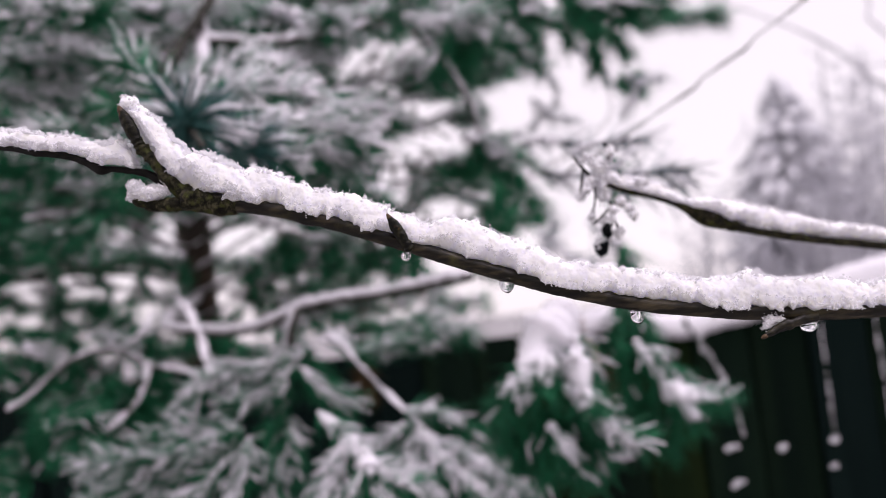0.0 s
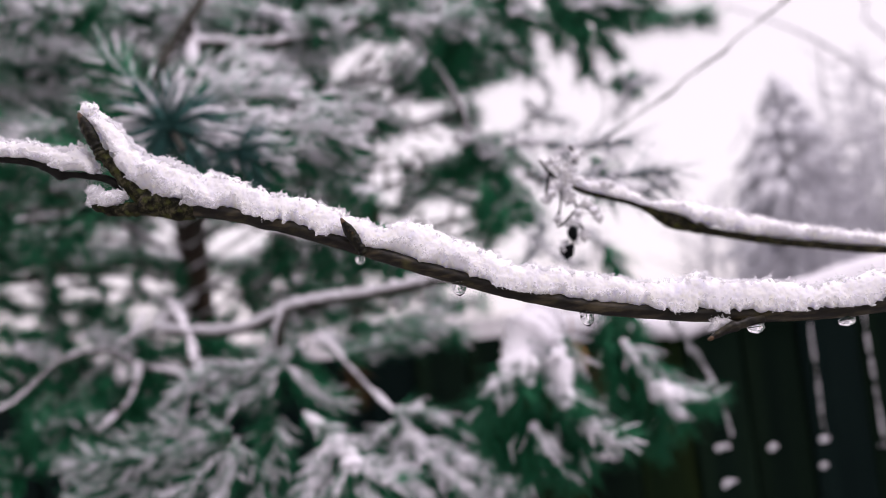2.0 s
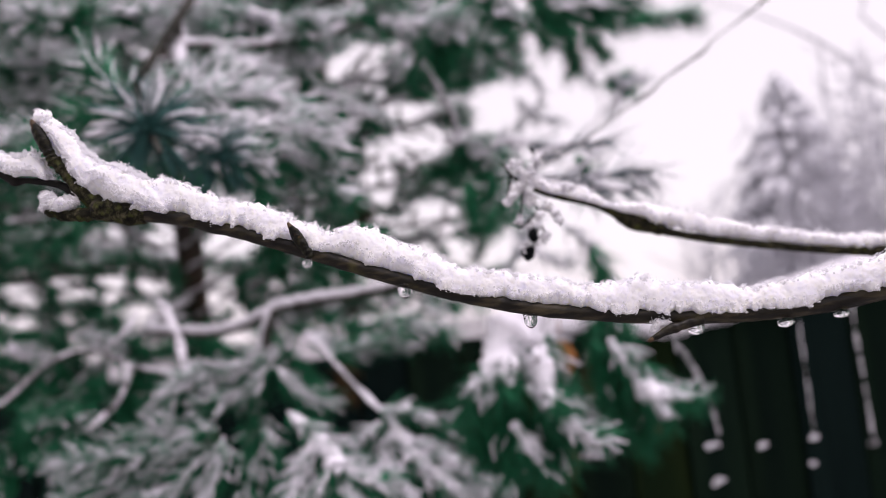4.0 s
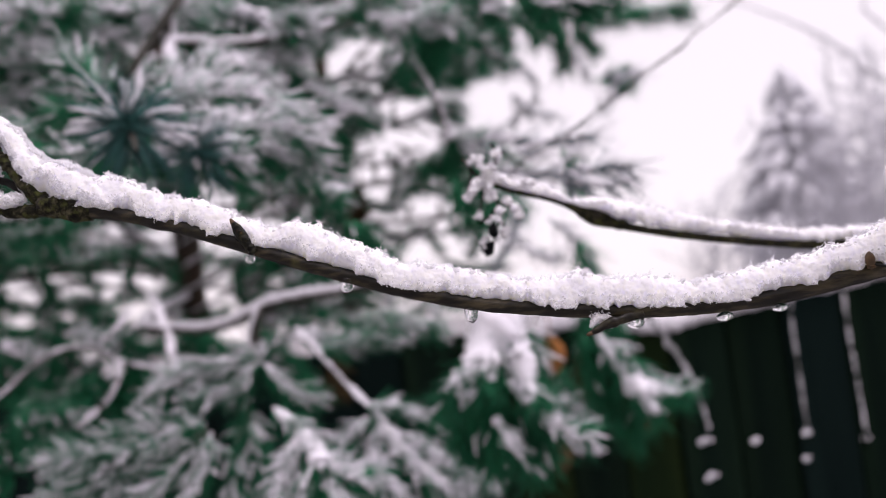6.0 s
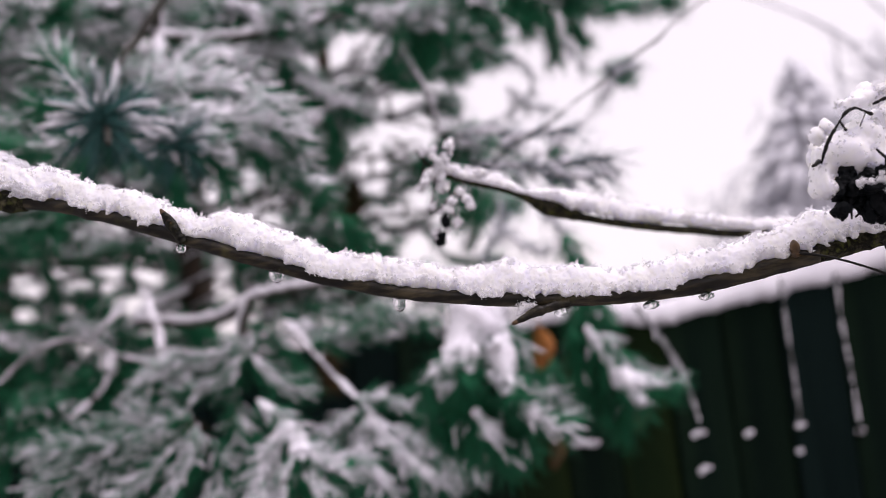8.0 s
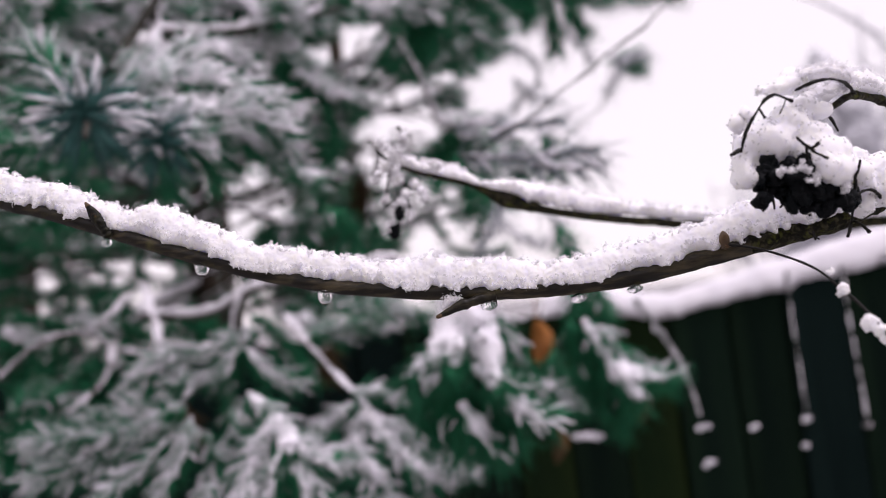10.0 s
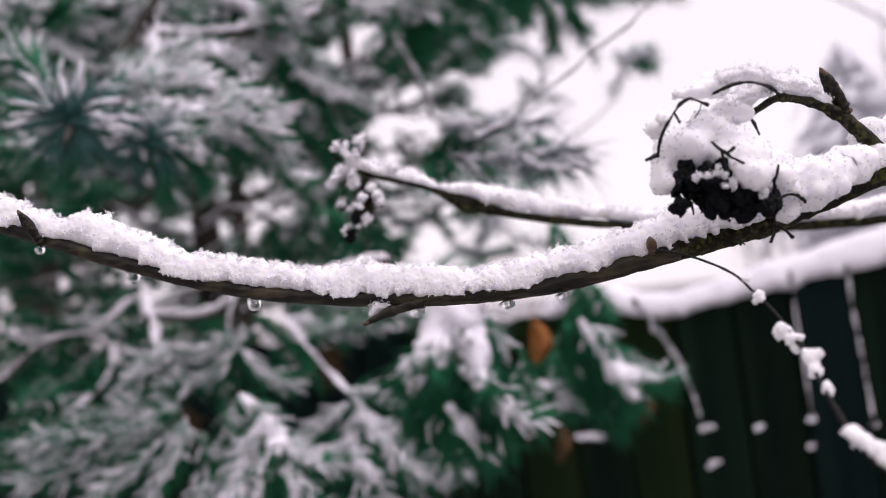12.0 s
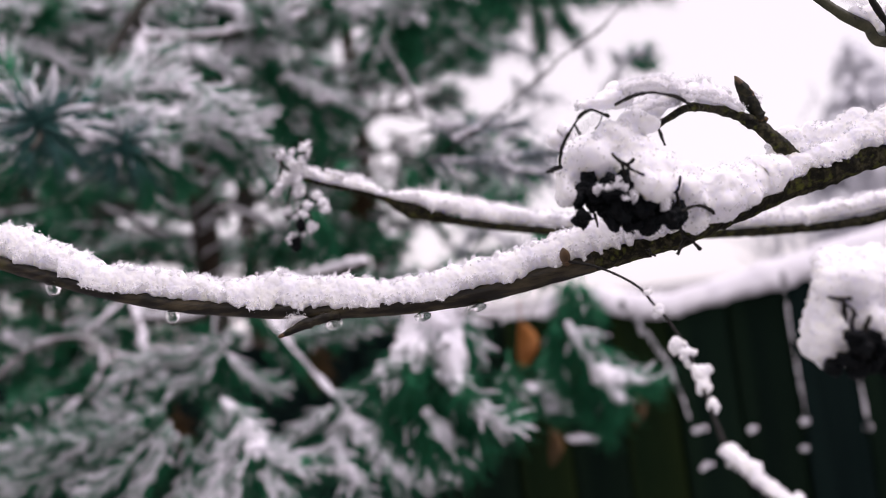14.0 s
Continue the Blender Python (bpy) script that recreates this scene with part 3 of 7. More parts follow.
stalk([(0.2343, 0.2900, 1.4969), (0.2340, 0.2880, 1.4941)], 0.0004, 13, cluster)
stalk([(0.2330, 0.2900, 1.4967), (0.2356, 0.2890, 1.4941)], 0.0004, 14, cluster)
stalk([(0.2039, 0.2640, 1.5221), (0.2061, 0.2660, 1.5231), (0.2084, 0.2700, 1.5241)], 0.0008, 15, cluster)
stalk([(0.2166, 0.2720, 1.5099), (0.2171, 0.2720, 1.5071), (0.2174, 0.2730, 1.5047)], 0.0005, 16, cluster)
stalk([(0.2146, 0.2730, 1.5072), (0.2173, 0.2720, 1.5074)], 0.0005, 17, cluster)
stalk([(0.2208, 0.2780, 1.5054), (0.2228, 0.2760, 1.5072)], 0.0005, 18, cluster)

# second branch, behind
SECOND = [(0.0709, 0.4400, 1.5757, 0.0006), (0.0791, 0.4420, 1.5651, 0.0009), (0.0937, 0.4460, 1.5574, 0.0012), (0.1105, 0.4490, 1.5522, 0.0015), (0.1246, 0.4510, 1.5467, 0.0020), (0.1362, 0.4520, 1.5396, 0.0044), (0.1469, 0.4530, 1.5353, 0.0038),
          (0.1581, 0.4540, 1.5307, 0.0023), (0.1781, 0.4550, 1.5252, 0.0021), (0.2038, 0.4560, 1.5196, 0.0021), (0.2434, 0.4560, 1.5122, 0.0022), (0.2934, 0.4550, 1.5065, 0.0023), (0.3256, 0.4520, 1.5042, 0.0024), (0.3520, 0.4500, 1.5039, 0.0025),
          (0.3783, 0.4480, 1.5065, 0.0027), (0.50, 0.43, 1.53, 0.0045), (0.62, 0.41, 1.50, 0.006), (0.745, 0.40, 1.12, 0.007)]
part("branch", tube(SECOND, 0.0015, 12, 0.14, 300, 45, knots=[(0.21, 0.3, 0.015)]), BARK_MOSSY, shrub, "thinner dark branch with a swollen node")
part("stub", tube([(0.1277, 0.4510, 1.5478, 0.0012), (0.1340, 0.4505, 1.5448, 0.0022), (0.1401, 0.4505, 1.5387, 0.0030)], 0.001, 10, 0.2, 400, 46), BARK, shrub)
far_cluster = part("berry_cluster", tube([(0.0792, 0.4420, 1.5666, 0.0006), (0.0858, 0.4400, 1.5536, 0.0006), (0.0865, 0.4380, 1.5415, 0.0005), (0.0808, 0.4370, 1.5276, 0.0005)], 0.001, 7, 0.2, 600, 47), TWIG, shrub, "bare berry stalks with two black berries under snow caps")
dried_berry((0.0827, 0.4360, 1.5366), 0.0030, 81, far_cluster)
dried_berry((0.0792, 0.4360, 1.5272), 0.0034, 82, far_cluster)
for k, q in enumerate([((0.0791, 0.4420, 1.5657), (0.0860, 0.4400, 1.5683), (0.0889, 0.4380, 1.5764), (0.0865, 0.4380, 1.5812)), ((0.0889, 0.4380, 1.5758), (0.0930, 0.4360, 1.5761)), ((0.0754, 0.4410, 1.5699), (0.0722, 0.4370, 1.5579), (0.0697, 0.4360, 1.5538)),
                       ((0.0806, 0.4410, 1.5633), (0.0783, 0.4360, 1.5511), (0.0752, 0.4360, 1.5414)), ((0.0872, 0.4390, 1.5503), (0.0947, 0.4370, 1.5462), (0.0972, 0.4360, 1.5399)), ((0.0857, 0.4380, 1.5475), (0.0797, 0.4360, 1.5422), (0.0753, 0.4350, 1.5398)),
                       ((0.0867, 0.4380, 1.5430), (0.0890, 0.4370, 1.5353), (0.0867, 0.4370, 1.5327))]):
    stalk(q, 0.0008, 20 + k, far_cluster)

# upper twig and the thin one that hangs in front
part("branch", tube([(0.2940, 0.3120, 1.5878, 0.0014), (0.3037, 0.3110, 1.5774, 0.0015), (0.3107, 0.3100, 1.5699, 0.0017), (0.3146, 0.3100, 1.5666, 0.0019), (0.3191, 0.3100, 1.5635, 0.0018), (0.3302, 0.3100, 1.5569, 0.0021), (0.40, 0.315, 1.565, 0.004), (0.5, 0.33, 1.55, 0.005), (0.68, 0.37, 1.50, 0.006)], 0.001, 14, 0.08, 400, 48,
                    knots=[(0.14, 0.1, 0.006)]), OLIVE_BARK, shrub, "smooth olive branch")
part("side_twig", tube([(0.3163, 0.3000, 1.5748, 0.0008), (0.3181, 0.3000, 1.5687, 0.0010), (0.3220, 0.3010, 1.5621, 0.0012), (0.3316, 0.3050, 1.5557, 0.0014), (0.40, 0.315, 1.566, 0.002)], 0.001, 10, 0.2, 500, 49), TWIG, shrub)
HANGING = [(0.2072, 0.2990, 1.4966, 0.00055), (0.2174, 0.2900, 1.4928, 0.00042), (0.2266, 0.2750, 1.4857, 0.00042), (0.2303, 0.2650, 1.4788, 0.00042), (0.2338, 0.2570, 1.4717, 0.0005), (0.2358, 0.2450, 1.4620, 0.0005), (0.2361, 0.2320, 1.4523, 0.00055),
           (0.2367, 0.2220, 1.4447, 0.0009), (0.2391, 0.2160, 1.4389, 0.0011), (0.2470, 0.2130, 1.4310, 0.0014), (0.2660, 0.2160, 1.4165, 0.0018), (0.45, 0.27, 1.33, 0.003), (0.745, 0.40, 1.15, 0.005)]
part("hanging_twig", tube(HANGING, 0.001, 9, 0.14, 700, 50), TWIG, shrub, "thin drooping twig dotted with snow")
near_cluster = part("berry_cluster", tube([(0.3039, 0.2620, 1.4897, 0.0012), (0.2884, 0.2580, 1.4787, 0.0010), (0.2798, 0.2540, 1.4703, 0.0007), (0.2763, 0.2520, 1.4615, 0.0006)], 0.001, 8, 0.2, 700, 51), TWIG, shrub, "black berry cluster under a thick snow cap")
part("side_twig", tube([(0.3030, 0.2620, 1.4890, 0.0012), (0.3202, 0.2700, 1.4923, 0.0018), (0.42, 0.315, 1.516, 0.0025)], 0.002, 8, 0.2, 500, 52), TWIG, shrub)
for k, (place, r) in enumerate([((0.2714, 0.2440, 1.4581), 0.0030), ((0.2763, 0.2430, 1.4579), 0.0034), ((0.2807, 0.2430, 1.4586), 0.0036), ((0.2850, 0.2440, 1.4566), 0.0036), ((0.2764, 0.2395, 1.4620), 0.0028), ((0.2820, 0.2395, 1.4623), 0.0032), ((0.2899, 0.2460, 1.4603), 0.0036),
                                ((0.2745, 0.2360, 1.4655), 0.0028), ((0.2763, 0.2360, 1.4622), 0.0028), ((0.2805, 0.2400, 1.4647), 0.0028), ((0.2728, 0.2380, 1.4604), 0.0028)]):
    dried_berry(place, r * 0.82, 90 + k, near_cluster)
for k, q in enumerate([((0.2709, 0.2400, 1.4767), (0.2733, 0.2390, 1.4758), (0.2775, 0.2410, 1.4756)), ((0.2743, 0.2390, 1.4757), (0.2747, 0.2410, 1.4712), (0.2763, 0.2460, 1.4656)),
                       ((0.2729, 0.2360, 1.4751), (0.2744, 0.2350, 1.4735), (0.2758, 0.2360, 1.4712)), ((0.2756, 0.2360, 1.4729), (0.2747, 0.2370, 1.4684), (0.2755, 0.2380, 1.4646)), ((0.2795, 0.2370, 1.4707), (0.2773, 0.2360, 1.4674), (0.2764, 0.2380, 1.4638))]):
    stalk(q, 0.0007, 30 + k, near_cluster)


# ---- snow and water on the shrub ----
def snow_on(name, geo, label, mat=SNOW):
    ob = tagged(part(name, geo, mat), label, "snow", kind="stuff")
    if LOOSE:
        tagged(part("snow_grain", join(*LOOSE), CRYSTAL, ob, smooth=False), kind="stuff")
        LOOSE.clear()
    return ob


snow_on("snow_ridge", fused(join(
    ridge(MAIN[1:23], [(0.0, 0.014), (0.0179, 0.0135), (0.0417, 0.0105), (0.0656, 0.0115), (0.0894, 0.01), (0.1073, 0.0092), (0.1163, 0.015), (0.1282, 0.015), (0.1431, 0.0132), (0.167, 0.0112), (0.1849, 0.01), (0.2206, 0.0118), (0.2505, 0.0104), (0.2803, 0.014), (0.2982, 0.0118), (0.322, 0.011), (0.3429, 0.0084), (0.3578, 0.0112), (0.3816, 0.012), (0.4115, 0.011), (0.4472, 0.0145), (0.477, 0.0125), (0.5009, 0.015), (0.5248, 0.012), (0.5546, 0.0095), (0.5754, 0.0085), (0.5874, 0.0125), (0.6142, 0.0145), (0.6559, 0.013), (1, 0.013)],
          seed=21, grains=6000, width=1.55),
    ridge([(-0.0955, 0.3120, 1.5638, 0.004), (-0.0878, 0.3120, 1.5582, 0.0042), (-0.0759, 0.3120, 1.5526, 0.0038), (-0.0638, 0.3110, 1.5482, 0.0034)], [(0, 0.0115), (0.35, 0.012), (0.7, 0.011), (1, 0.006)], seed=22, grains=1080, width=1.7),
    ridge([(-0.1083, 0.3110, 1.5856, 0.003), (-0.1046, 0.3115, 1.5780, 0.004), (-0.1000, 0.3120, 1.5699, 0.0045), (-0.0920, 0.3120, 1.5613, 0.0045)], [(0, 0.006), (0.4, 0.0082), (1, 0.0095)], seed=23, grains=1080, width=1.35, edge=105),
    lump((-0.0918, 0.3115, 1.5629), (0.0080, 0.0042, 0.0058), 25, 5, grains=80), lump((-0.0825, 0.3115, 1.5579), (0.0075, 0.0042, 0.0060), 19, 5, grains=80),
    lump((0.2873, 0.3090, 1.5255), (0.0075, 0.0048, 0.0075), 15, 5, grains=100), lump((0.2983, 0.3090, 1.5263), (0.0085, 0.0048, 0.0078), 16, 5, grains=100), lump((0.3096, 0.3090, 1.5275), (0.0085, 0.0048, 0.0080), 17, 5, grains=100),
    lump((-0.1083, 0.3105, 1.5894), (0.0036, 0.0032, 0.0034), 24, 4, grains=100), lump((-0.1052, 0.3115, 1.5833), (0.0040, 0.0036, 0.0050), 20, 4, grains=100)), 0.00045, 3, 0.00024, 77),
    "granular fresh snow lying along the shrub branch")
snow_on("snow_ridge", join(
    ridge([(-0.1926, 0.3180, 1.5871, 0.0016), (-0.1568, 0.3130, 1.5795, 0.0018), (-0.1436, 0.3110, 1.5758, 0.0018), (-0.1325, 0.3110, 1.5736, 0.002), (-0.1200, 0.3110, 1.5674, 0.0024), (-0.1074, 0.3110, 1.5649, 0.003)],
          [(0, 0.006), (0.4, 0.0062), (0.6, 0.0058), (0.75, 0.0072), (0.9, 0.0095), (1, 0.0105)], seed=26, grains=2100, width=1.9),
    lump((-0.1026, 0.3080, 1.5560), (0.0070, 0.0034, 0.0030), 27, 4, grains=360), lump((-0.1068, 0.3080, 1.5585), (0.0026, 0.0026, 0.0028), 28, 4, grains=180)),
    "granular snow piled on the thin side twig")
snow_on("snow_ridge", ridge([(0.1155, 0.3066, 1.4868, 0.0018), (0.1120, 0.3060, 1.4860, 0.0020), (0.1085, 0.3052, 1.4850, 0.0016)], [(0, 0.0030), (0.5, 0.0040), (1, 0.0026)], seed=29, around=18, amp=0.0008, ends=0.003, grains=200, size=0.0005, width=1.1), "small snow lump on a withered bud")

snow_on("snow_heap", heap([
    lump((0.2191, 0.2770, 1.5262), (0.0105, 0.0100, 0.0088), 61, 5, grains=1200), lump((0.2125, 0.2740, 1.5227), (0.0044, 0.0066, 0.0076), 62, 5, grains=600), lump((0.2253, 0.2760, 1.5276), (0.0095, 0.0090, 0.0088), 81, 5, grains=600),
    lump((0.2097, 0.2720, 1.5172), (0.0030, 0.0060, 0.0052), 63, 5, grains=300), lump((0.2314, 0.2760, 1.5215), (0.0085, 0.0095, 0.0088), 64, 5, grains=900),
    lump((0.2383, 0.2790, 1.5180), (0.0085, 0.0095, 0.0088), 65, 5, grains=780), lump((0.2470, 0.2830, 1.5137), (0.0085, 0.0090, 0.0090), 66, 5, grains=600),
    lump((0.2565, 0.2900, 1.5124), (0.0085, 0.0085, 0.0085), 67, 5, grains=600), lump((0.2650, 0.2940, 1.5127), (0.0085, 0.0080, 0.0075), 68, 5, grains=600), lump((0.2749, 0.2980, 1.5156), (0.0075, 0.0070, 0.0060), 69, 5, grains=480),
    lump((0.2283, 0.2750, 1.5335), (0.0050, 0.0046, 0.0028), 70, 5, grains=300), lump((0.2344, 0.2780, 1.5357), (0.0062, 0.0050, 0.0034), 71, 5, grains=300), lump((0.2241, 0.2730, 1.5322), (0.0032, 0.0036, 0.0022), 82, 4, grains=200),
    lump((0.2160, 0.2680, 1.5408), (0.0024, 0.0030, 0.0018), 83, 4, grains=200), lump((0.2206, 0.2690, 1.5421), (0.0050, 0.0034, 0.0020), 72, 4, grains=300), lump((0.2268, 0.2710, 1.5438), (0.0052, 0.0034, 0.0020), 73, 4, grains=300),
    lump((0.2111, 0.2670, 1.5354), (0.0012, 0.0020, 0.0026), 84, 4, grains=200), lump((0.2081, 0.2680, 1.5304), (0.0012, 0.0020, 0.0028), 85, 4, grains=200),
    lump((0.2307, 0.2660, 1.5160), (0.0042, 0.0026, 0.0032), 88, 4, grains=200), lump((0.2357, 0.2680, 1.5135), (0.0044, 0.0028, 0.0034), 89, 4, grains=200),
    lump((0.2476, 0.2840, 1.5035), (0.0042, 0.004, 0.0040), 79, 4, grains=180)], 860, voxel=0.0007),
    "fluffy snow heaped over the berry cluster")
for k, (place, size) in enumerate([((0.2188, 0.2640, 1.5150), 0.0012), ((0.2245, 0.2635, 1.5158), 0.0010), ((0.2277, 0.2640, 1.5121), 0.0012), ((0.2375, 0.2665, 1.5093), 0.0014)]):
    tuft = np.random.default_rng(900 + k)
    snow_on("snow_lump", join(*[lump(np.array(place) + tuft.normal(size=3) * size * (1.2, 0.3, 0.7), size * tuft.uniform(0.4, 0.9, 3), 910 + 7 * k + j, 3, amp=0.0005, freq=700, low=0.5, grains=40, size=0.0004) for j in range(4)]), "snow tuft caught between the black berries")
snow_on("snow_ridge", join(
    ridge([(0.2697, 0.2980, 1.5381, 0.0014), (0.2657, 0.2965, 1.5399, 0.0016), (0.2537, 0.2890, 1.5419, 0.0018), (0.2465, 0.2850, 1.5396, 0.0018), (0.2385, 0.2820, 1.5365, 0.0018), (0.2309, 0.2800, 1.5335, 0.0018)], [(0, 0.004), (0.2, 0.0060), (0.5, 0.0066), (1, 0.007)], seed=74, grains=1080, width=2.0),
    ridge([(0.2500, 0.2820, 1.5430, 0.001), (0.2436, 0.2740, 1.5433, 0.001), (0.2381, 0.2710, 1.5441, 0.001), (0.2312, 0.2710, 1.5435, 0.001), (0.2269, 0.2720, 1.5422, 0.001)], [(0, 0.003), (0.5, 0.0034), (1, 0.004)], seed=75, grains=540, width=2.2, amp=0.0007),
    lump((0.2769, 0.3045, 1.5416), (0.0012, 0.0018, 0.0036), 78, 4, grains=100)),
    "loose snow on the arched berry twig")
snow_on("snow_ridge", join(
    ridge(SECOND[4:15], [(0, 0.004), (0.06, 0.0095), (0.14, 0.0125), (0.22, 0.0120), (0.32, 0.0100), (0.5, 0.0085), (0.75, 0.0105), (1, 0.012)], seed=76, step=0.0012, around=24, edge=66, width=2.2, grains=1500, size=0.0008),
    ridge(SECOND[1:5], [(0, 0.004), (0.3, 0.0062), (0.7, 0.0066), (1, 0.003)], seed=77, step=0.0012, around=22, width=3.0, grains=420, size=0.0008)),
    "smooth snow bolster on the thinner branch")
for k, (place, rad) in enumerate([((0.0835, 0.4390, 1.5700), (0.0075, 0.005, 0.0045)), ((0.0776, 0.4400, 1.5739), (0.004, 0.004, 0.003)), ((0.0892, 0.4370, 1.5768), (0.0042, 0.004, 0.0055)), ((0.0724, 0.4360, 1.5563), (0.0042, 0.004, 0.0034)),
                                  ((0.0815, 0.4370, 1.5552), (0.0042, 0.004, 0.0060)), ((0.0920, 0.4370, 1.5480), (0.0062, 0.0045, 0.0042)), ((0.0828, 0.4350, 1.5411), (0.0062, 0.004, 0.0030)), ((0.0885, 0.4360, 1.5358), (0.003, 0.003, 0.0044)),
                                  ((0.0796, 0.4345, 1.5293), (0.0040, 0.0036, 0.0024)), ((0.0755, 0.4360, 1.5442), (0.0036, 0.0034, 0.0034)), ((0.0961, 0.4360, 1.5436), (0.0030, 0.003, 0.0030)), ((0.0790, 0.4380, 1.5625), (0.0040, 0.003, 0.0050)),
                                  ((0.1066, 0.4400, 1.5598), (0.0060, 0.0036, 0.0034)), ((0.0812, 0.4400, 1.5647), (0.0065, 0.0036, 0.0042))]):
    tuft = np.random.default_rng(100 + k)
    bits = [lump(np.array(place) + tuft.normal(size=3) * np.array(rad) * 0.40, np.array(rad) * tuft.uniform(0.22, 0.50, 3), 100 + 7 * k + j, 3, amp=0.0012, freq=260, low=0.5, grains=40, size=0.0008) for j in range(4)]
    snow_on("snow_lump", fused(join(*bits), 0.0005, 4, 0.0007, 30 + k), "snow tuft on a berry stalk")
snow_on("snow_ridge", ridge([(0.3135, 0.3100, 1.5695, 0.0024), (0.3185, 0.3100, 1.5652, 0.0024), (0.3305, 0.3100, 1.5590, 0.0028), (0.40, 0.315, 1.569, 0.004), (0.5, 0.33, 1.553, 0.005)], [(0, 0.004), (0.1, 0.010), (0.4, 0.014), (1, 0.012)], seed=83, grains=720, width=1.8), "snow on the olive branch")
for k, (place, rad) in enumerate([((0.2310, 0.2620, 1.4779), (0.0024, 0.002, 0.0020)), ((0.2290, 0.2660, 1.4828), (0.0014, 0.0013, 0.0010)), ((0.2341, 0.2520, 1.4687), (0.0030, 0.0026, 0.0030)), ((0.2354, 0.2490, 1.4651), (0.0026, 0.0026, 0.0022)),
                                  ((0.2375, 0.2400, 1.4595), (0.0030, 0.0026, 0.0034)), ((0.2373, 0.2340, 1.4538), (0.0015, 0.0016, 0.0030))]):
    tuft = np.random.default_rng(120 + k)
    bits = [lump(np.array(place) + tuft.normal(size=3) * np.array(rad) * (0.3, 0.2, 0.5), np.array(rad) * tuft.uniform(0.46, 0.72, 3), 120 + 7 * k + j, 4, low=0.5, amp=0.0007, freq=420) for j in range(4)]
    snow_on("snow_lump", fused(join(*bits), 0.00026, 8, 0.0003, 50 + k), "snow tuft on the drooping twig")
snow_on("snow_ridge", fused(ridge([(q[0], q[1], q[2], max(q[3], 0.0014)) for q in HANGING[7:12]], [(0, 0.0020), (0.02, 0.0031), (0.05, 0.0027), (0.12, 0.0040), (1, 0.0050)], seed=84, grains=160, size=0.0005, width=1.7, edge=112, amp=0.0006), 0.0006, 3, 0.0007, 84), "soft snow on the drooping twig")
snow_on("snow_heap", heap([lump(place, rad, 130 + k, 5, grains=360, size=0.0007) for k, (place, rad) in enumerate([
    ((0.2826, 0.2500, 1.4793), (0.0120, 0.0090, 0.0085)), ((0.2732, 0.2470, 1.4773), (0.0055, 0.0065, 0.0065)), ((0.2713, 0.2470, 1.4692), (0.0045, 0.0065, 0.0085)), ((0.2686, 0.2470, 1.4627), (0.0026, 0.0040, 0.0046)),
    ((0.2825, 0.2490, 1.4709), (0.0085, 0.0080, 0.0085)), ((0.2926, 0.2520, 1.4719), (0.0130, 0.0090, 0.0120)), ((0.2744, 0.2500, 1.4634), (0.0036, 0.0040, 0.0040)), ((0.3069, 0.2620, 1.4797), (0.0120, 0.0090, 0.0100))])], 870, voxel=0.0008, amp=0.0011),
    "fluffy snow heaped over black berries")


def water_drop(top, r, h, seed):
    """A drop that hangs: round below, drawn out to the bark above."""
    k = [(0.0, 1.05), (0.15, 0.98), (0.35, 1.0), (0.6, 0.93), (0.8, 0.70), (0.93, 0.40), (0.99, 0.15)]
    x, y, z = top
    geo = tube([(x + 0.06 * r * u, y, z - h * u, r * w) for u, w in k], h / 14, 20, 0.02, 300, seed)
    return tagged(part("water_drop", geo, WATER), "clear water drop hanging under the wet branch", "drop", "drops under the branch")


for k, (place, r, h) in enumerate([((0.0211, 0.3085, 1.5122), 0.0026, 0.0050), ((-0.0133, 0.3075, 1.5248), 0.0018, 0.0026), ((0.0655, 0.3080, 1.4967), 0.0025, 0.0052), ((0.1244, 0.3070, 1.4860), 0.0031, 0.0032), ((0.1563, 0.3060, 1.4843), 0.0030, 0.0022),
                                   ((0.1761, 0.3050, 1.4851), 0.0028, 0.0018), ((0.1757, 0.3050, 1.4849), 0.0012, 0.0018)]):
    water_drop(place, r, h, 140 + k)

# ---- the fence ----
def fence_y(x):
    return 1.62 - 0.16 * x


def board_top(x):
    return 1.455 if x < 0.40 else 1.436 + 0.14 * (x - 0.44)


fence = thing("fence", (0.4, fence_y(0.4), 0.0), "dark weathered board fence, mossy in places", "fence")
BOARD_W = 0.092
board_mesh = {}
for mat_name, mat in (("plain", FENCE), ("mossy", FENCE_MOSSY), ("green", FENCE_GREEN)):
    bm = bmesh.new()
    bmesh.ops.create_cube(bm, size=1)
    for v in bm.verts:
        v.co = Vector((v.co.x * BOARD_W, v.co.y * 0.02, (v.co.z + 0.5) * 1.5))
    bmesh.ops.bevel(bm, geom=bm.edges[:], offset=0.003, segments=1, affect="EDGES")
    me = bpy.data.meshes.new("board")
    bm.to_mesh(me)
    bm.free()
    me.materials.append(mat)
    board_mesh[mat_name] = me
for k in range(52):
    x = -2.4 + k * 0.0955
    mossy = k in (25, 26, 27, 28, 29, 31, 33) or (k * 7919) % 11 == 3
    ob = part("board", board_mesh["green" if k in (27, 29) else "mossy" if mossy else "plain"], None, fence)
    ob.location = (x, fence_y(x) + 0.004 * math.sin(k * 2.7), board_top(x) - 1.5 + 0.006 * math.sin(k * 5.1))
    ob.rotation_euler = (0, 0.0008 * math.sin(k * 1.9), -0.16)
for k in range(52):
    x = -2.352 + k * 0.0955
    ob = part("back_board", board_mesh["plain"], None, fence)
    ob.location = (x, fence_y(x) + 0.03, board_top(x) - 1.51)
    ob.rotation_euler = (0, 0, -0.16)
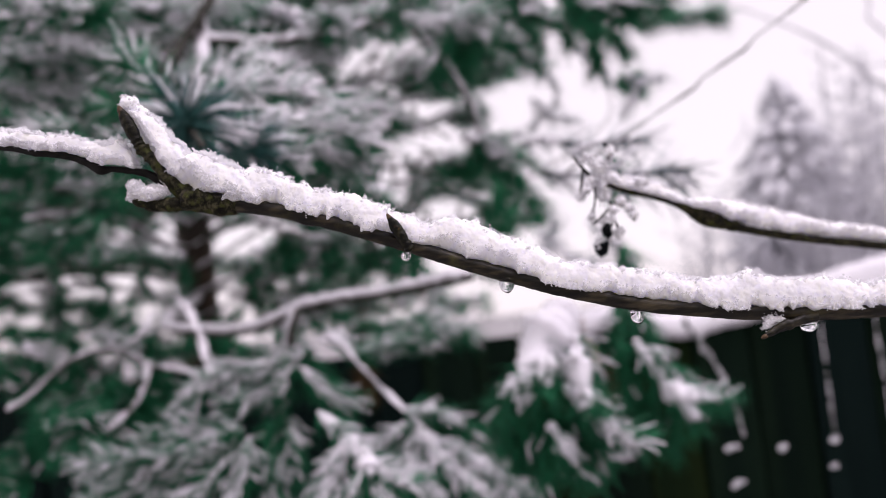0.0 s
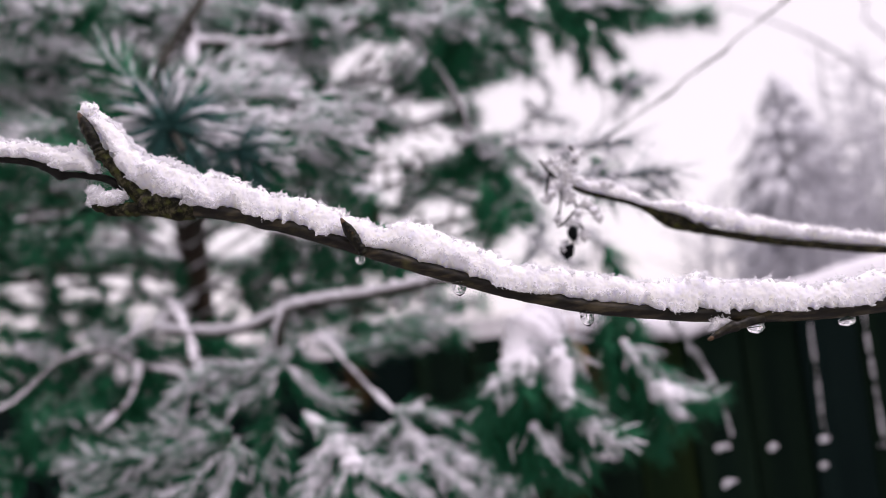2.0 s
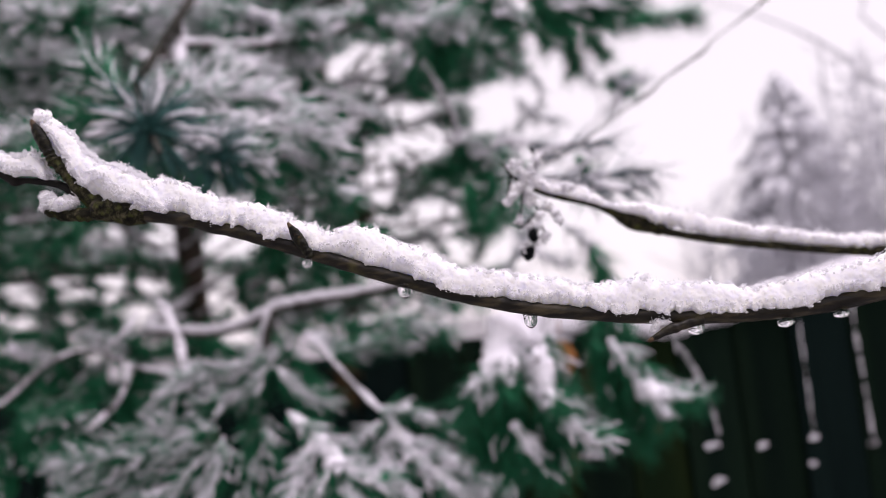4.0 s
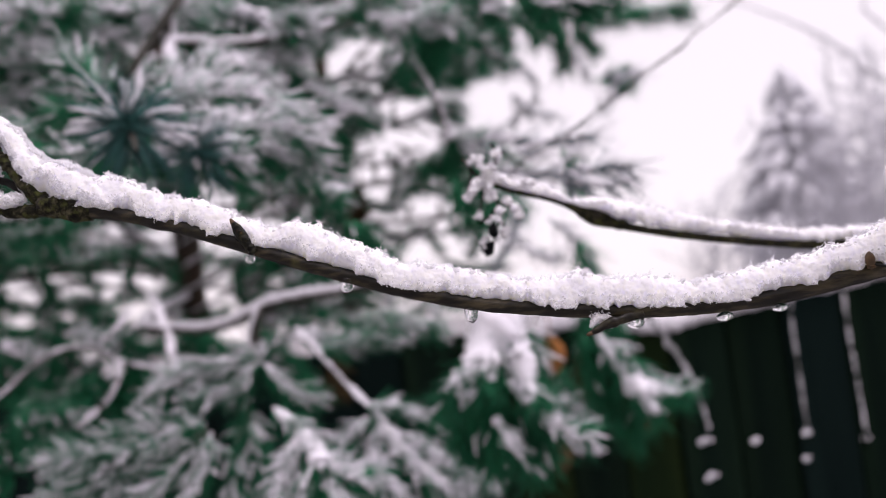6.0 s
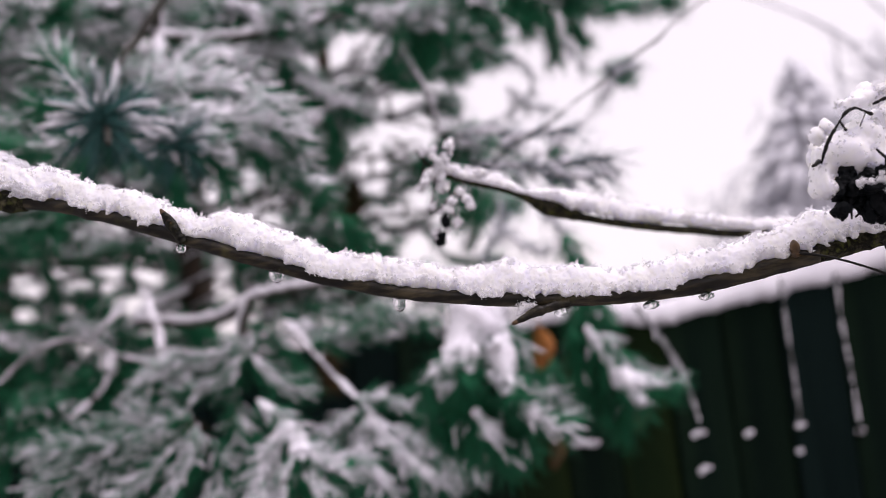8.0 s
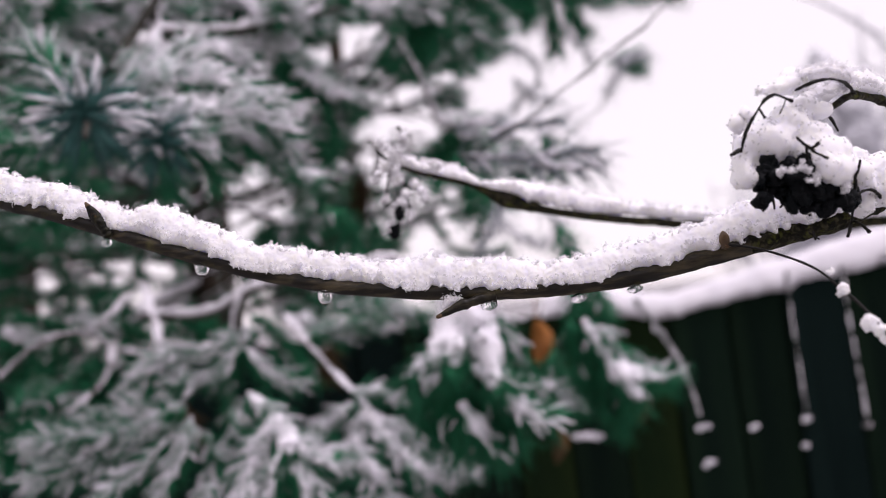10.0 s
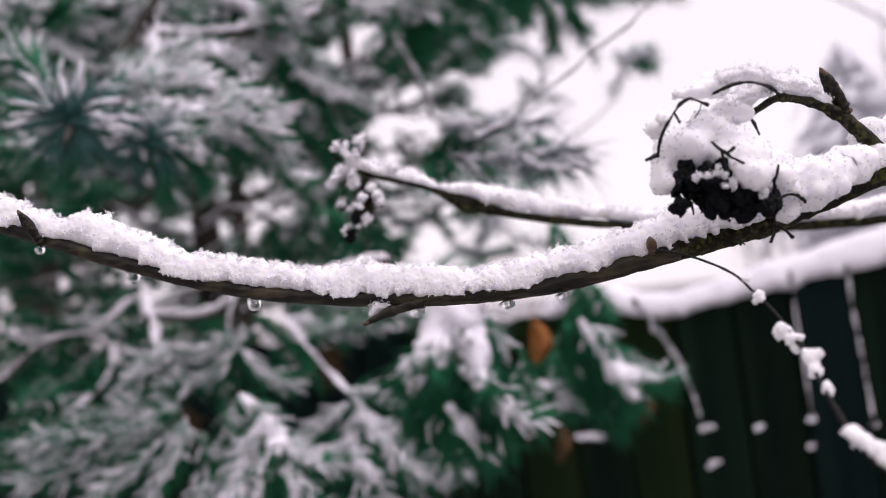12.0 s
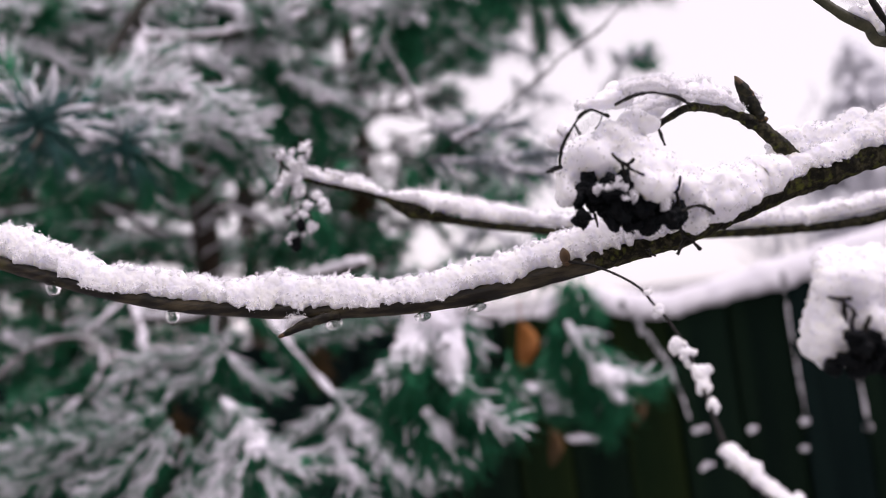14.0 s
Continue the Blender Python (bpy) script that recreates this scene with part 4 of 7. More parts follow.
for zr in (0.35, 1.12):
    part("rail", tube([(-2.4, fence_y(-2.4) + 0.07, zr, 0.03), (0, fence_y(0) + 0.07, zr, 0.03), (2.6, fence_y(2.6) + 0.07, zr, 0.03)], 0.2, 8, 0.02, 10, 3), FENCE, fence)
cap_rows = [(x, fence_y(x), board_top(x) - 0.012, 0.016) for x in np.arange(0.2, 2.5, 0.1)]
snow_on("snow_cap", ridge(cap_rows, [(0, 0.045), (0.12, 0.045), (0.3, 0.07), (1, 0.09)], seed=150, step=0.012, around=16, width=1.9, amp=0.004, freq=22, grains=0, edge=88, wander=6), "thick snow along the top of the fence", SNOW_SOFT)


def snow_clump(place, r, seed, label="snow clump clinging to the fence boards"):
    g = np.random.default_rng(seed)
    bits = [lump(np.array(place) + g.normal(size=3) * np.array((0.75, 0.2, 0.4)) * r, np.array((r, r * 0.8, r * 0.8)) * g.uniform(0.35, 1.0, 3), seed + q, 2, amp=r * 0.15, freq=120, low=0.8) for q in range(5)]
    return tagged(part("snow_clump", join(*bits), SNOW_SOFT), label, "snow", "snow clumps on the fence")


for k, (x, y, z, r) in enumerate([(0.4221, 1.4100, 1.2525, 0.020), (0.4981, 1.4000, 1.2457, 0.014), (0.5720, 1.3800, 1.2537, 0.013), (0.5635, 1.3800, 1.2127, 0.013), (0.6571, 1.3700, 1.2371, 0.015), (0.4272, 1.4100, 1.1966, 0.016), (0.2412, 1.4400, 1.2513, 0.020),
                                  (0.2252, 1.4400, 1.2534, 0.018), (0.2547, 1.4400, 1.2503, 0.018), (0.5717, 1.3700, 1.2534, 0.013), (0.5646, 1.3700, 1.2154, 0.012)]):
    snow_clump((x, y, z), r * 0.31, 160 + k)


def hanging_stem(rows, seed):
    """A thin stem that leans on the fence, with snow along it."""
    place = rows[-1]
    ob = thing("climber_stem", place[:3], "thin climber stem hanging down the fence, snow clinging to it", "climber", "climber stems on the fence")
    part("stem", tube([(*q, 0.0034) for q in rows], 0.02, 8, 0.2, 60, seed), FENCE_MOSSY, ob)
    p = curve_points([(*q, 0.004) for q in rows], 0.012)
    g = np.random.default_rng(seed)
    for i, q in enumerate(p):
        if g.uniform() < 0.72 - 0.25 * (i / len(p)) ** 2:
            part("snow", lump(q[:3] + (0, -0.005, 0), (0.0011 * g.uniform(0.4, 1.6), 0.0011, 0.010 * g.uniform(0.7, 1.3)), seed + i, 2, amp=0.0012, freq=200), SNOW_SOFT, ob, "snow clinging to the stem")


hanging_stem([(0.3036, 1.1500, 1.4674), (0.3239, 1.1600, 1.4350), (0.3484, 1.1750, 1.3939), (0.3648, 1.1900, 1.3514), (0.3759, 1.2000, 1.3109)], 201)
hanging_stem([(0.5614, 1.3400, 1.4795), (0.5619, 1.3500, 1.4273), (0.5660, 1.3600, 1.3567), (0.5731, 1.3800, 1.2930), (0.5780, 1.3900, 1.2385)], 202)
hanging_stem([(0.6390, 1.3300, 1.4790), (0.6404, 1.3400, 1.4185), (0.6474, 1.3500, 1.3483), (0.6530, 1.3600, 1.2863), (0.6587, 1.3700, 1.2239)], 203)


def withered_leaf(place, length, width, seed):
    n, m = 14, 9
    v = []
    for i in range(n):
        u = i / (n - 1)
        w = width * math.sin(math.pi * min(1, 0.04 + u * 0.95)) ** 0.7
        for j in range(m):
            s = j / (m - 1) * 2 - 1
            v.append((place[0] + s * w * 0.5 + 0.006 * math.sin(u * 4), place[1] + 0.012 * s * s + 0.004 * math.sin(6 * u + s), place[2] - u * length))
    f = [(i * m + j, i * m + j + 1, (i + 1) * m + j + 1, (i + 1) * m + j) for i in range(n - 1) for j in range(m - 1)]
    return join((np.array(v), f), (np.array(v) + (0, 0.0012, 0), [q[::-1] for q in f]), tube([(place[0], place[1], place[2] + 0.03, 0.001), (place[0], place[1], place[2] - length * 0.9, 0.0006)], 0.01, 6, 0.1, 90, seed))


leaf = tagged(part("withered_leaf", withered_leaf((0.1732, 1.1600, 1.4548), 0.060, 0.029, 5), ORANGE), "withered orange-brown leaf hanging among the pine twigs", "leaf")

for place, size in (((0.3311, 1.4000, 1.3163), 0.05), ((0.1939, 1.4200, 1.2751), 0.06)):
    tagged(part("withered_leaf", withered_leaf(place, size, size * 0.4, 6), MUSTARD), "withered brown leaf hanging before the fence", "leaf")

# ---- pines ----
AXIS, NEEDLE_L = 0.06, 0.05


def sprig_meshes(tilt, seed, snow, fan=(25, 70), thick=1.0):
    """A shoot with its brush of needles, rising at tilt degrees along +x, and the snow that lies on it."""
    g = np.random.default_rng(seed)
    d = np.array((math.cos(radians(tilt)), 0, math.sin(radians(tilt))))
    e = np.cross(d, (0, 1, 0))
    needles, white = [], []
    stem = tube([(*(-d * 0.02), 0.0022), (*(d * AXIS * 0.5), 0.002), (*(d * AXIS), 0.0024), (*(d * (AXIS + 0.012)), 0.0006)], 0.012, 6, 0.1, 100, seed)
    for k in range(126):
        u = g.uniform(0.0, 1.0) ** 0.8
        spread = radians(g.uniform(*fan) * (1 - 0.4 * u))
        az = g.uniform(0, 2 * math.pi)
        way = unit(d * math.cos(spread) + (np.array((0, 1, 0)) * math.cos(az) + e * math.sin(az)) * math.sin(spread))
        base = d * AXIS * u
        length = NEEDLE_L * g.uniform(0.75, 1.2)
        sag = np.array((0, 0, -0.12 * length * g.uniform(0.2, 1.4)))
        mid, tip = base + way * length * 0.55 + sag * 0.3, base + way * length + sag
        a = unit(np.cross(way, g.normal(size=3)))
        b = np.cross(way, a)
        r = 0.0013
        ring = [a * r, (-0.5 * a + 0.87 * b) * r, (-0.5 * a - 0.87 * b) * r]
        needles.append((np.array([base + q for q in ring] + [mid + q for q in ring] + [tip]), [(0, 1, 4, 3), (1, 2, 5, 4), (2, 0, 3, 5), (3, 4, 6), (4, 5, 6), (5, 3, 6)]))
        if way[2] > -0.45 and g.uniform() < (0.02 + 0.76 * snow) * (0.75 + 0.3 * way[2]):
            w = g.uniform(0.0009, 0.0022) * (0.8 + 0.5 * snow) * thick
            lo, hi = g.uniform(0.05, 0.4), g.uniform(0.65, 1.0)
            rows = []
            for q, share in ((lo, 0.4), (lo + 0.35 * (hi - lo), 1.0), (lo + 0.7 * (hi - lo), 0.8), (hi, 0.3)):
                rows.append((*(base + way * length * q + sag * q * q + (0, 0, w * 0.7)), w * share))
            white.append(spindle(rows, 4, k))
    # snow packed along the upper side, with lobes out between the needles
    for k in range((0, 2, 7, 14)[int(snow > 0.5) + int(snow > 0.8) + int(snow > 1.2)]):
        u = g.uniform(0.0, 1.3)
        side = g.normal() * 0.012
        size = g.uniform(0.007, 0.0135) * (0.7 + 0.3 * snow)
        white.append(lump(d * AXIS * u + np.array((0, side, 0)) + (0, 0, 0.010 - 7 * side * side), (size * 1.5, size, size * 0.55), seed + k, 1 if k % 3 else 2, amp=0.0016, freq=120, low=0.45))
    return mesh("sprig", join(stem, *needles), NEEDLE), mesh("snow", join(*white), SNOW_SOFT) if white else None


SPRIGS = {}
for tilt in (-70, -35, 0, 35, 70):
    for snow in (0.15, 0.6, 1.0, 1.5):
        for v in range(2):
            SPRIGS[tilt, snow, v] = sprig_meshes(tilt, 300 + tilt + v * 7 + int(snow * 50), snow, thick=1.35 if snow > 1.2 else 1.0)
SPRIGS[0, "whorl", 0] = SPRIGS[0, "whorl", 1] = sprig_meshes(0, 377, 0.5, (50, 120), 1.5)
SPRIGS[0, "whorl", 0][0].materials[0] = TEAL_NEEDLE
for v in range(2):
    old = SPRIGS[-35, 0.15, v][0].copy()
    old.materials[0] = OLD_NEEDLE
    SPRIGS[0, "withered", v] = (old, None)
sprig_count = [0]


def sprig(parent, base, tip, snow=1.0, size=None):
    b, t = Vector(base), Vector(tip)
    d = t - b
    flat = math.hypot(d.x, d.y)
    tilt = math.degrees(math.atan2(d.z, flat))
    near = min((-70, -35, 0, 35, 70), key=lambda q: abs(q - tilt))
    kind = snow if snow in ("whorl", "withered") else min((0.15, 0.6, 1.0, 1.5), key=lambda q: abs(q - snow))
    near = 0 if kind == snow and isinstance(snow, str) else near
    sprig_count[0] += 1
    needles, white = SPRIGS[near, kind, sprig_count[0] % 2]
    scale = size or d.length / (AXIS + NEEDLE_L * 0.7)
    m = Matrix.Translation(b) @ Matrix.Rotation(math.atan2(d.y, d.x), 4, "Z") @ Matrix.Rotation(-radians(tilt - near), 4, "Y") @ Matrix.Diagonal((scale, scale, scale, 1))
    ob = new("sprig", needles)
    ob.parent = parent
    ob.matrix_parent_inverse = Matrix.Translation(-parent.location)
    ob.matrix_basis = m
    if white:
        w = tagged(new("snow", white), kind="stuff")
        w.parent = ob
    return ob


def limb(parent, rows, seed=0, snow=0.5, sides=8, bark=None):
    """A limb along rows x, y, z, radius, with snow on its upper side."""
    rows = [(*q[:3], q[3] * 0.72) for q in rows]
    ob = part("limb", tube(rows, 0.02, sides, 0.12, 60, seed), bark or PINE_TWIG, parent)
    if snow:
        r = max(q[3] for q in rows)
        part("snow", ridge([(*q[:3], max(q[3], 0.003)) for q in rows], [(0, r + 0.012 * snow), (1, r * 0.8 + 0.010 * snow)], seed=seed + 1, step=0.006, around=10, amp=0.0028, freq=70, width=1.4, edge=80, grains=0), SNOW_SOFT, ob)
    return ob


def pine(place, height, r, label):
    t = thing("pine_tree", place, label, "tree", "pines behind the fence")
    x, y, z = place
    part("trunk", tube([(x, y, -0.1, r * 1.2), (x + 0.02, y, height * 0.3, r), (x - 0.02, y + 0.03, height * 0.65, r * 0.7), (x, y, height, r * 0.12)], 0.05, 14, 0.08, 18, 5), PINE_BARK, t, "rough reddish-brown trunk")
    return t


# clearings in the crowns through which the pale sky shows: x and z of the middle two metres out, half the width and height there
CLEARINGS = [(-0.124, 2.101, 0.041, 0.070), (0.016, 1.945, 0.057, 0.070), (-0.116, 1.832, 0.041, 0.041), (-0.018, 1.760, 0.036, 0.025),
              (-0.408, 1.780, 0.039, 0.039), (-0.095, 1.726, 0.031, 0.019), (-0.947, 1.674, 0.034, 0.016), (-0.840, 1.666, 0.034, 0.016),
              (-0.740, 1.664, 0.031, 0.018), (-0.649, 1.658, 0.018, 0.026), (-0.693, 1.582, 0.028, 0.018), (-0.513, 1.625, 0.028, 0.039),
              (-0.673, 2.209, 0.023, 0.023), (0.058, 1.677, 0.047, 0.034), (0.178, 1.972, 0.060, 0.052), (-0.750, 1.785, 0.026, 0.023),
              (0.279, 2.041, 0.058, 0.078),
              (-0.484, 1.816, 0.023, 0.034), (-0.434, 1.772, 0.034, 0.026), (-0.363, 1.772, 0.021, 0.031), (-0.455, 1.715, 0.022, 0.022),
              (-0.606, 1.739, 0.026, 0.026), (-0.104, 1.819, 0.034, 0.028), (-0.040, 1.938, 0.044, 0.044)]


def clear_sky(p, room=0.012):
    """True where the point lies in one of the slanting clearings between the boughs."""
    s = p[1] / 2.0
    if s < 0.62:
        return False
    for x, z, a, b in CLEARINGS:
        dx, dz = p[0] - 0.078 - (x - 0.078) * s, p[2] - 1.492 - (z - 1.492) * s
        wide = 0.05 * abs(p[1] - 2.0)
        if (dx / (0.86 * a * s + room + wide)) ** 2 + (dz / (0.86 * b * s + room)) ** 2 < 1:
            return True
    return False


def laden(tree, rows, seed, load=1.0, needle=0.042, dense=2600, mat=None):
    """A drooping shoot along rows x, y, z, half width of its snow: twig, needles round it and the snow packed on top and along the needles."""
    g = np.random.default_rng(seed)
    p = curve_points(rows, 0.004)
    t, sidev, up = frames_along(p)
    n = len(p)
    long = np.linalg.norm(np.diff(p[:, :3], axis=0), axis=1).sum()
    ob = part("shoot", tube([(*q[:3], 0.0017) for q in rows], 0.012, 6, 0.15, 90, seed), PINE_TWIG, tree)
    count = int(long * dense)
    at = g.integers(0, n, count)
    spread = np.radians(g.uniform(18, 62, count))
    az = g.uniform(0, 2 * math.pi, count)
    way = t[at] * np.cos(spread)[:, None] + (sidev[at] * np.cos(az)[:, None] + up[at] * np.sin(az)[:, None]) * np.sin(spread)[:, None]
    way[:, 2] -= 0.22
    way = unit(way)
    base = p[at, :3]
    ln = needle * g.uniform(0.7, 1.15, count)
    tip = base + way * ln[:, None]
    a1 = unit(np.cross(way, g.normal(size=(count, 3)))) * 0.0014
    b1 = np.cross(way, a1)
    v = np.stack([base + a1, base - 0.5 * a1 + 0.87 * b1, base - 0.5 * a1 - 0.87 * b1, tip], 1).reshape(-1, 3)
    f = [(4 * i + q, 4 * i + w, 4 * i + 3) for i in range(count) for q, w in ((0, 1), (1, 2), (2, 0))]
    tagged(part("foliage", (v, f), mat or NEEDLE, ob), kind="stuff")
    white = []
    for i in np.flatnonzero((way[:, 2] > -0.75) & (g.uniform(size=count) < (0.1 if 1.15 < load < 1.25 else 0.48) * load)):
        w = g.uniform(0.0009, 0.0018) * (0.7 + 0.4 * load)
        lo, hi = g.uniform(0.0, 0.35), g.uniform(0.6, 1.0)
        white.append(spindle([(*(base[i] + way[i] * ln[i] * u + (0, 0, w * 0.8)), w * share) for u, share in ((lo, 0.5), (lo + 0.4 * (hi - lo), 1.0), (hi, 0.35))], 4, i))
    if load > 0.3:
        wob = 0.85 + 0.45 * grain(p[:, :3], 60, seed) + 0.4 * grain(p[:, :3], 150, seed + 1)
        body = [(*(p[i, :3] + np.array((0, 0, p[i, 3] * 0.35)) + sidev[i] * p[i, 3] * 0.3 * grain(p[i:i + 1, :3], 70, seed + 2)[0]), p[i, 3] * wob[i] * (1.25 if 1.15 < load < 1.25 else 0.8 if load > 0.9 else 0.25 + 0.5 * load)) for i in range(0, n, 2)]
        if len(body) > 2:
            white.append(tube(body, 0.006, 10, 0.42, 110, seed + 3))
        for k in range(int(long * 190 * load)):
            i = g.integers(0, n)
            r = p[i, 3] * g.uniform(0.35, 0.8)
            out = sidev[i] * g.normal() * 0.8 + t[i] * g.normal() * 0.5 + np.array((0, 0, g.uniform(-0.9, 0.5)))
            v, f = ball(1)
            q = v * np.array((r, r, r * 0.75)) + p[i, :3] + out * p[i, 3]
            white.append((q + v * (0.45 * r * grain(q, 130, seed + k))[:, None], f))
            if k % 4 == 0 and not 1.15 < load < 1.25:
                d = unit(t[i] * g.uniform(0.5, 1.2) + sidev[i] * g.normal() + np.array((0, 0, g.uniform(-0.7, 0.1))))
                white.append(spindle([(*(p[i, :3] + d * p[i, 3] * u), p[i, 3] * w) for u, w in ((0.2, 0.42), (0.8, 0.40), (1.2, 0.30), (1.6 * g.uniform(0.8, 1.2), 0.12))], 5, k))
    if white:
        tagged(part("snow", join(*white), SNOW_SOFT, ob), kind="stuff")
    return ob


def grow(tree, root, tip, n, seed, snow=0.6, r=0.010, spread=0.16):
    """A side limb from the trunk to tip with twigs and sprigs along it."""
    g = np.random.default_rng(seed)
    a, b = np.array(root, float), np.array(tip, float)
    mid = (a + b) / 2 + (0, 0, 0.06 * np.linalg.norm(b - a))
    limb(tree, [(*a, r), (*mid, r * 0.65), (*b, r * 0.25)], seed, snow * 0.8)
    line = curve_points([(*a, r), (*mid, r * 0.65), (*b, r * 0.25)], 0.01)[:, :3]
    way = unit(b - a)
    sidev = unit(np.cross(way, (0, 0, 1)))
    for k in range(n):
        u = 0.25 + 0.75 * (k + g.uniform(0, 0.8)) / n
        q = line[min(len(line) - 1, int(u * len(line)))]
        out = sidev * (1 if k % 2 else -1) * g.uniform(0.4, 1.1) + way * g.uniform(0.3, 1.0) + (0, 0, g.uniform(-0.35, 0.35))
        reach = g.uniform(0.25, 1) * spread * (1.25 - 0.6 * u)
        start = q + unit(out) * reach
        if reach > 0.05:
            part("twig", tube([(*q, 0.004), (*(q + unit(out) * reach * 0.5 + (0, 0, 0.01)), 0.0035), (*start, 0.0025)], 0.03, 6, 0.1, 60, seed + k), PINE_TWIG, tree)
        far = start + unit(out + (0, 0, g.uniform(-0.3, 0.3))) * 0.09
        load, big = snow * g.uniform(0.5, 1.4), g.uniform(0.85, 1.25)
        if not any(clear_sky(start + (far - start) * u, 0.016) for u in (0.2, 0.8, 1.2)):
            sprig(tree, start, far, load, big)
    sprig(tree, b, b + way * 0.09, snow, 1.1)


def bough_meshes(seed, snow, length=0.62, shoots=34, needles=30):
    """A whole side bough along +x for the trees further back: twigs, needles and the snow on them."""
    g = np.random.default_rng(seed)
    axis = [(0, 0, 0, 0.009), (length * 0.5, g.uniform(-0.04, 0.04), 0.05, 0.006), (length, g.uniform(-0.05, 0.05), 0.0, 0.002)]
    line = curve_points(axis, 0.01)[:, :3]
    stem = tube(axis, 0.08, 6, 0.1, 30, seed)
    brushes = []
    for k in range(shoots):
        wood, green, white = [], [], []
        u = 0.15 + 0.85 * k / shoots
        q = line[min(len(line) - 1, int(u * len(line)))]
        out = unit(np.array((g.uniform(0.2, 1.0), (1 if k % 2 else -1) * g.uniform(0.2, 1.1), g.uniform(-0.45, 0.5))))
        start = q + out * g.uniform(0.03, 0.22) * (1.2 - 0.8 * u)
        wood.append(spindle([(*q, 0.0035), (*start, 0.0022), (*(start + out * 0.06), 0.0018)], 4))
        laden = g.uniform() < 0.08 + 0.6 * snow
        e1 = unit(np.cross(out, (0.1, 0.2, 1)))
        e2 = np.cross(e1, out)
        n = needles
        sp = np.radians(g.uniform(30, 75, n))
        az = g.uniform(0, 2 * math.pi, n)
        way = out * np.cos(sp)[:, None] + e1 * (np.cos(az) * np.sin(sp))[:, None] + e2 * (np.sin(az) * np.sin(sp))[:, None]
        base = start + out * (g.uniform(0, 0.06, n))[:, None]
        ln = g.uniform(0.04, 0.058, n)
        tip = base + way * ln[:, None]
        a1 = unit(np.cross(way, g.normal(size=(n, 3)))) * 0.0024
        b1 = np.cross(way, a1)
        v = np.stack([base + a1, base - 0.5 * a1 + 0.87 * b1, base - 0.5 * a1 - 0.87 * b1, tip], 1).reshape(-1, 3)
        f = [(4 * i + p, 4 * i + r, 4 * i + 3) for i in range(n) for p, r in ((0, 1), (1, 2), (2, 0))]
        green.append((v, f))
        for i in range(n):
            if way[i, 2] > -0.3 and g.uniform() < 0.06 + 0.42 * laden:
                w = g.uniform(0.0010, 0.0022)
                white.append(spindle([(*(base[i] + way[i] * ln[i] * 0.15 + (0, 0, w * 0.6)), w * 0.5), (*(base[i] + way[i] * ln[i] * 0.55 + (0, 0, w * 0.7)), w), (*(tip[i] + (0, 0, w * 0.3)), w * 0.35)], 4, i))
        if laden:
            white.append(lump(start + out * 0.03 + (0, 0, 0.012), g.uniform(0.016, 0.028, 3) * (1, 1, 0.5), seed + k, 1, amp=0.004, freq=70))
        brushes.append((start + out * 0.04, wood, green, white))
    return stem, brushes


def bough_set(stem, brushes):
    return (mesh("bough", join(stem, *[q for b in brushes for q in b[1]]), PINE_TWIG), mesh("foliage", join(*[q for b in brushes for q in b[2]]), NEEDLE),
            mesh("snow", join(*[q for b in brushes for q in b[3]]), SNOW_SOFT))


BOUGHS = {}
for snow in (0.12, 0.4, 0.8):
    for v in range(3):
        made = bough_meshes(700 + v * 13 + int(snow * 100), snow)
        BOUGHS[snow, v] = (made, bough_set(*made))
bough_count = [0]


def bough(tree, root, azimuth, rise, size, snow):
    """One of the shared boughs, set on a trunk."""
    bough_count[0] += 1
    kind = min((0.12, 0.4, 0.8), key=lambda q: abs(q - snow))
    (stem, brushes), (wood, green, white) = BOUGHS[kind, bough_count[0] % 3]
    m = Matrix.Translation(root) @ Matrix.Rotation(azimuth, 4, "Z") @ Matrix.Rotation(-rise, 4, "Y") @ Matrix.Diagonal((size, size, size, 1))
    kept = [b for b in brushes if not clear_sky(m @ Vector(b[0]), 0.022)]
    if len(kept) < 4:
        return
    if len(kept) < len(brushes):
        wood, green, white = bough_set(stem, kept)
    ob = new("bough", wood)
    ob.parent = tree
    ob.matrix_parent_inverse = Matrix.Translation(-tree.location)
    ob.matrix_basis = m
    for name, me in (("foliage", green), ("snow", white)):
        o = tagged(new(name, me), kind="stuff")
        o.parent = ob


pine_a = pine((-0.5724, 2.0000, 1.6722)[:2] + (0.0,), 4.2, 0.034, "young pine loaded with fresh snow, reddish trunk")
# limbs and snowy shoots that reach over the fence
limb(pine_a, [(-0.5712, 2.0000, 1.6055, 0.0122), (-0.4556, 1.4000, 1.5388, 0.0086), (-0.3338, 1.2500, 1.5159, 0.0076), (-0.2474, 1.1500, 1.5156, 0.0071), (-0.1685, 1.0500, 1.5336, 0.0064), (-0.0966, 1.0000, 1.5354, 0.0061), (-0.0307, 0.9500, 1.5375, 0.0058), (0.0264, 0.9000, 1.5413, 0.0055)], 401, 0.3)
limb(pine_a, [(-0.5632, 1.1000, 1.4445, 0.0038), (-0.5435, 1.1200, 1.4587, 0.0039), (-0.5028, 1.1500, 1.4985, 0.0041), (-0.4536, 1.1800, 1.5079, 0.0042), (-0.4122, 1.1800, 1.4838, 0.0042), (-0.3188, 1.1000, 1.4632, 0.0038)], 402, 0.03)
limb(pine_a, [(-0.4105, 1.1800, 1.4852, 0.0038), (-0.4115, 1.1700, 1.4627, 0.0038), (-0.4211, 1.1500, 1.4335, 0.0037), (-0.4426, 1.1000, 1.4048, 0.0036)], 403, 0.03)
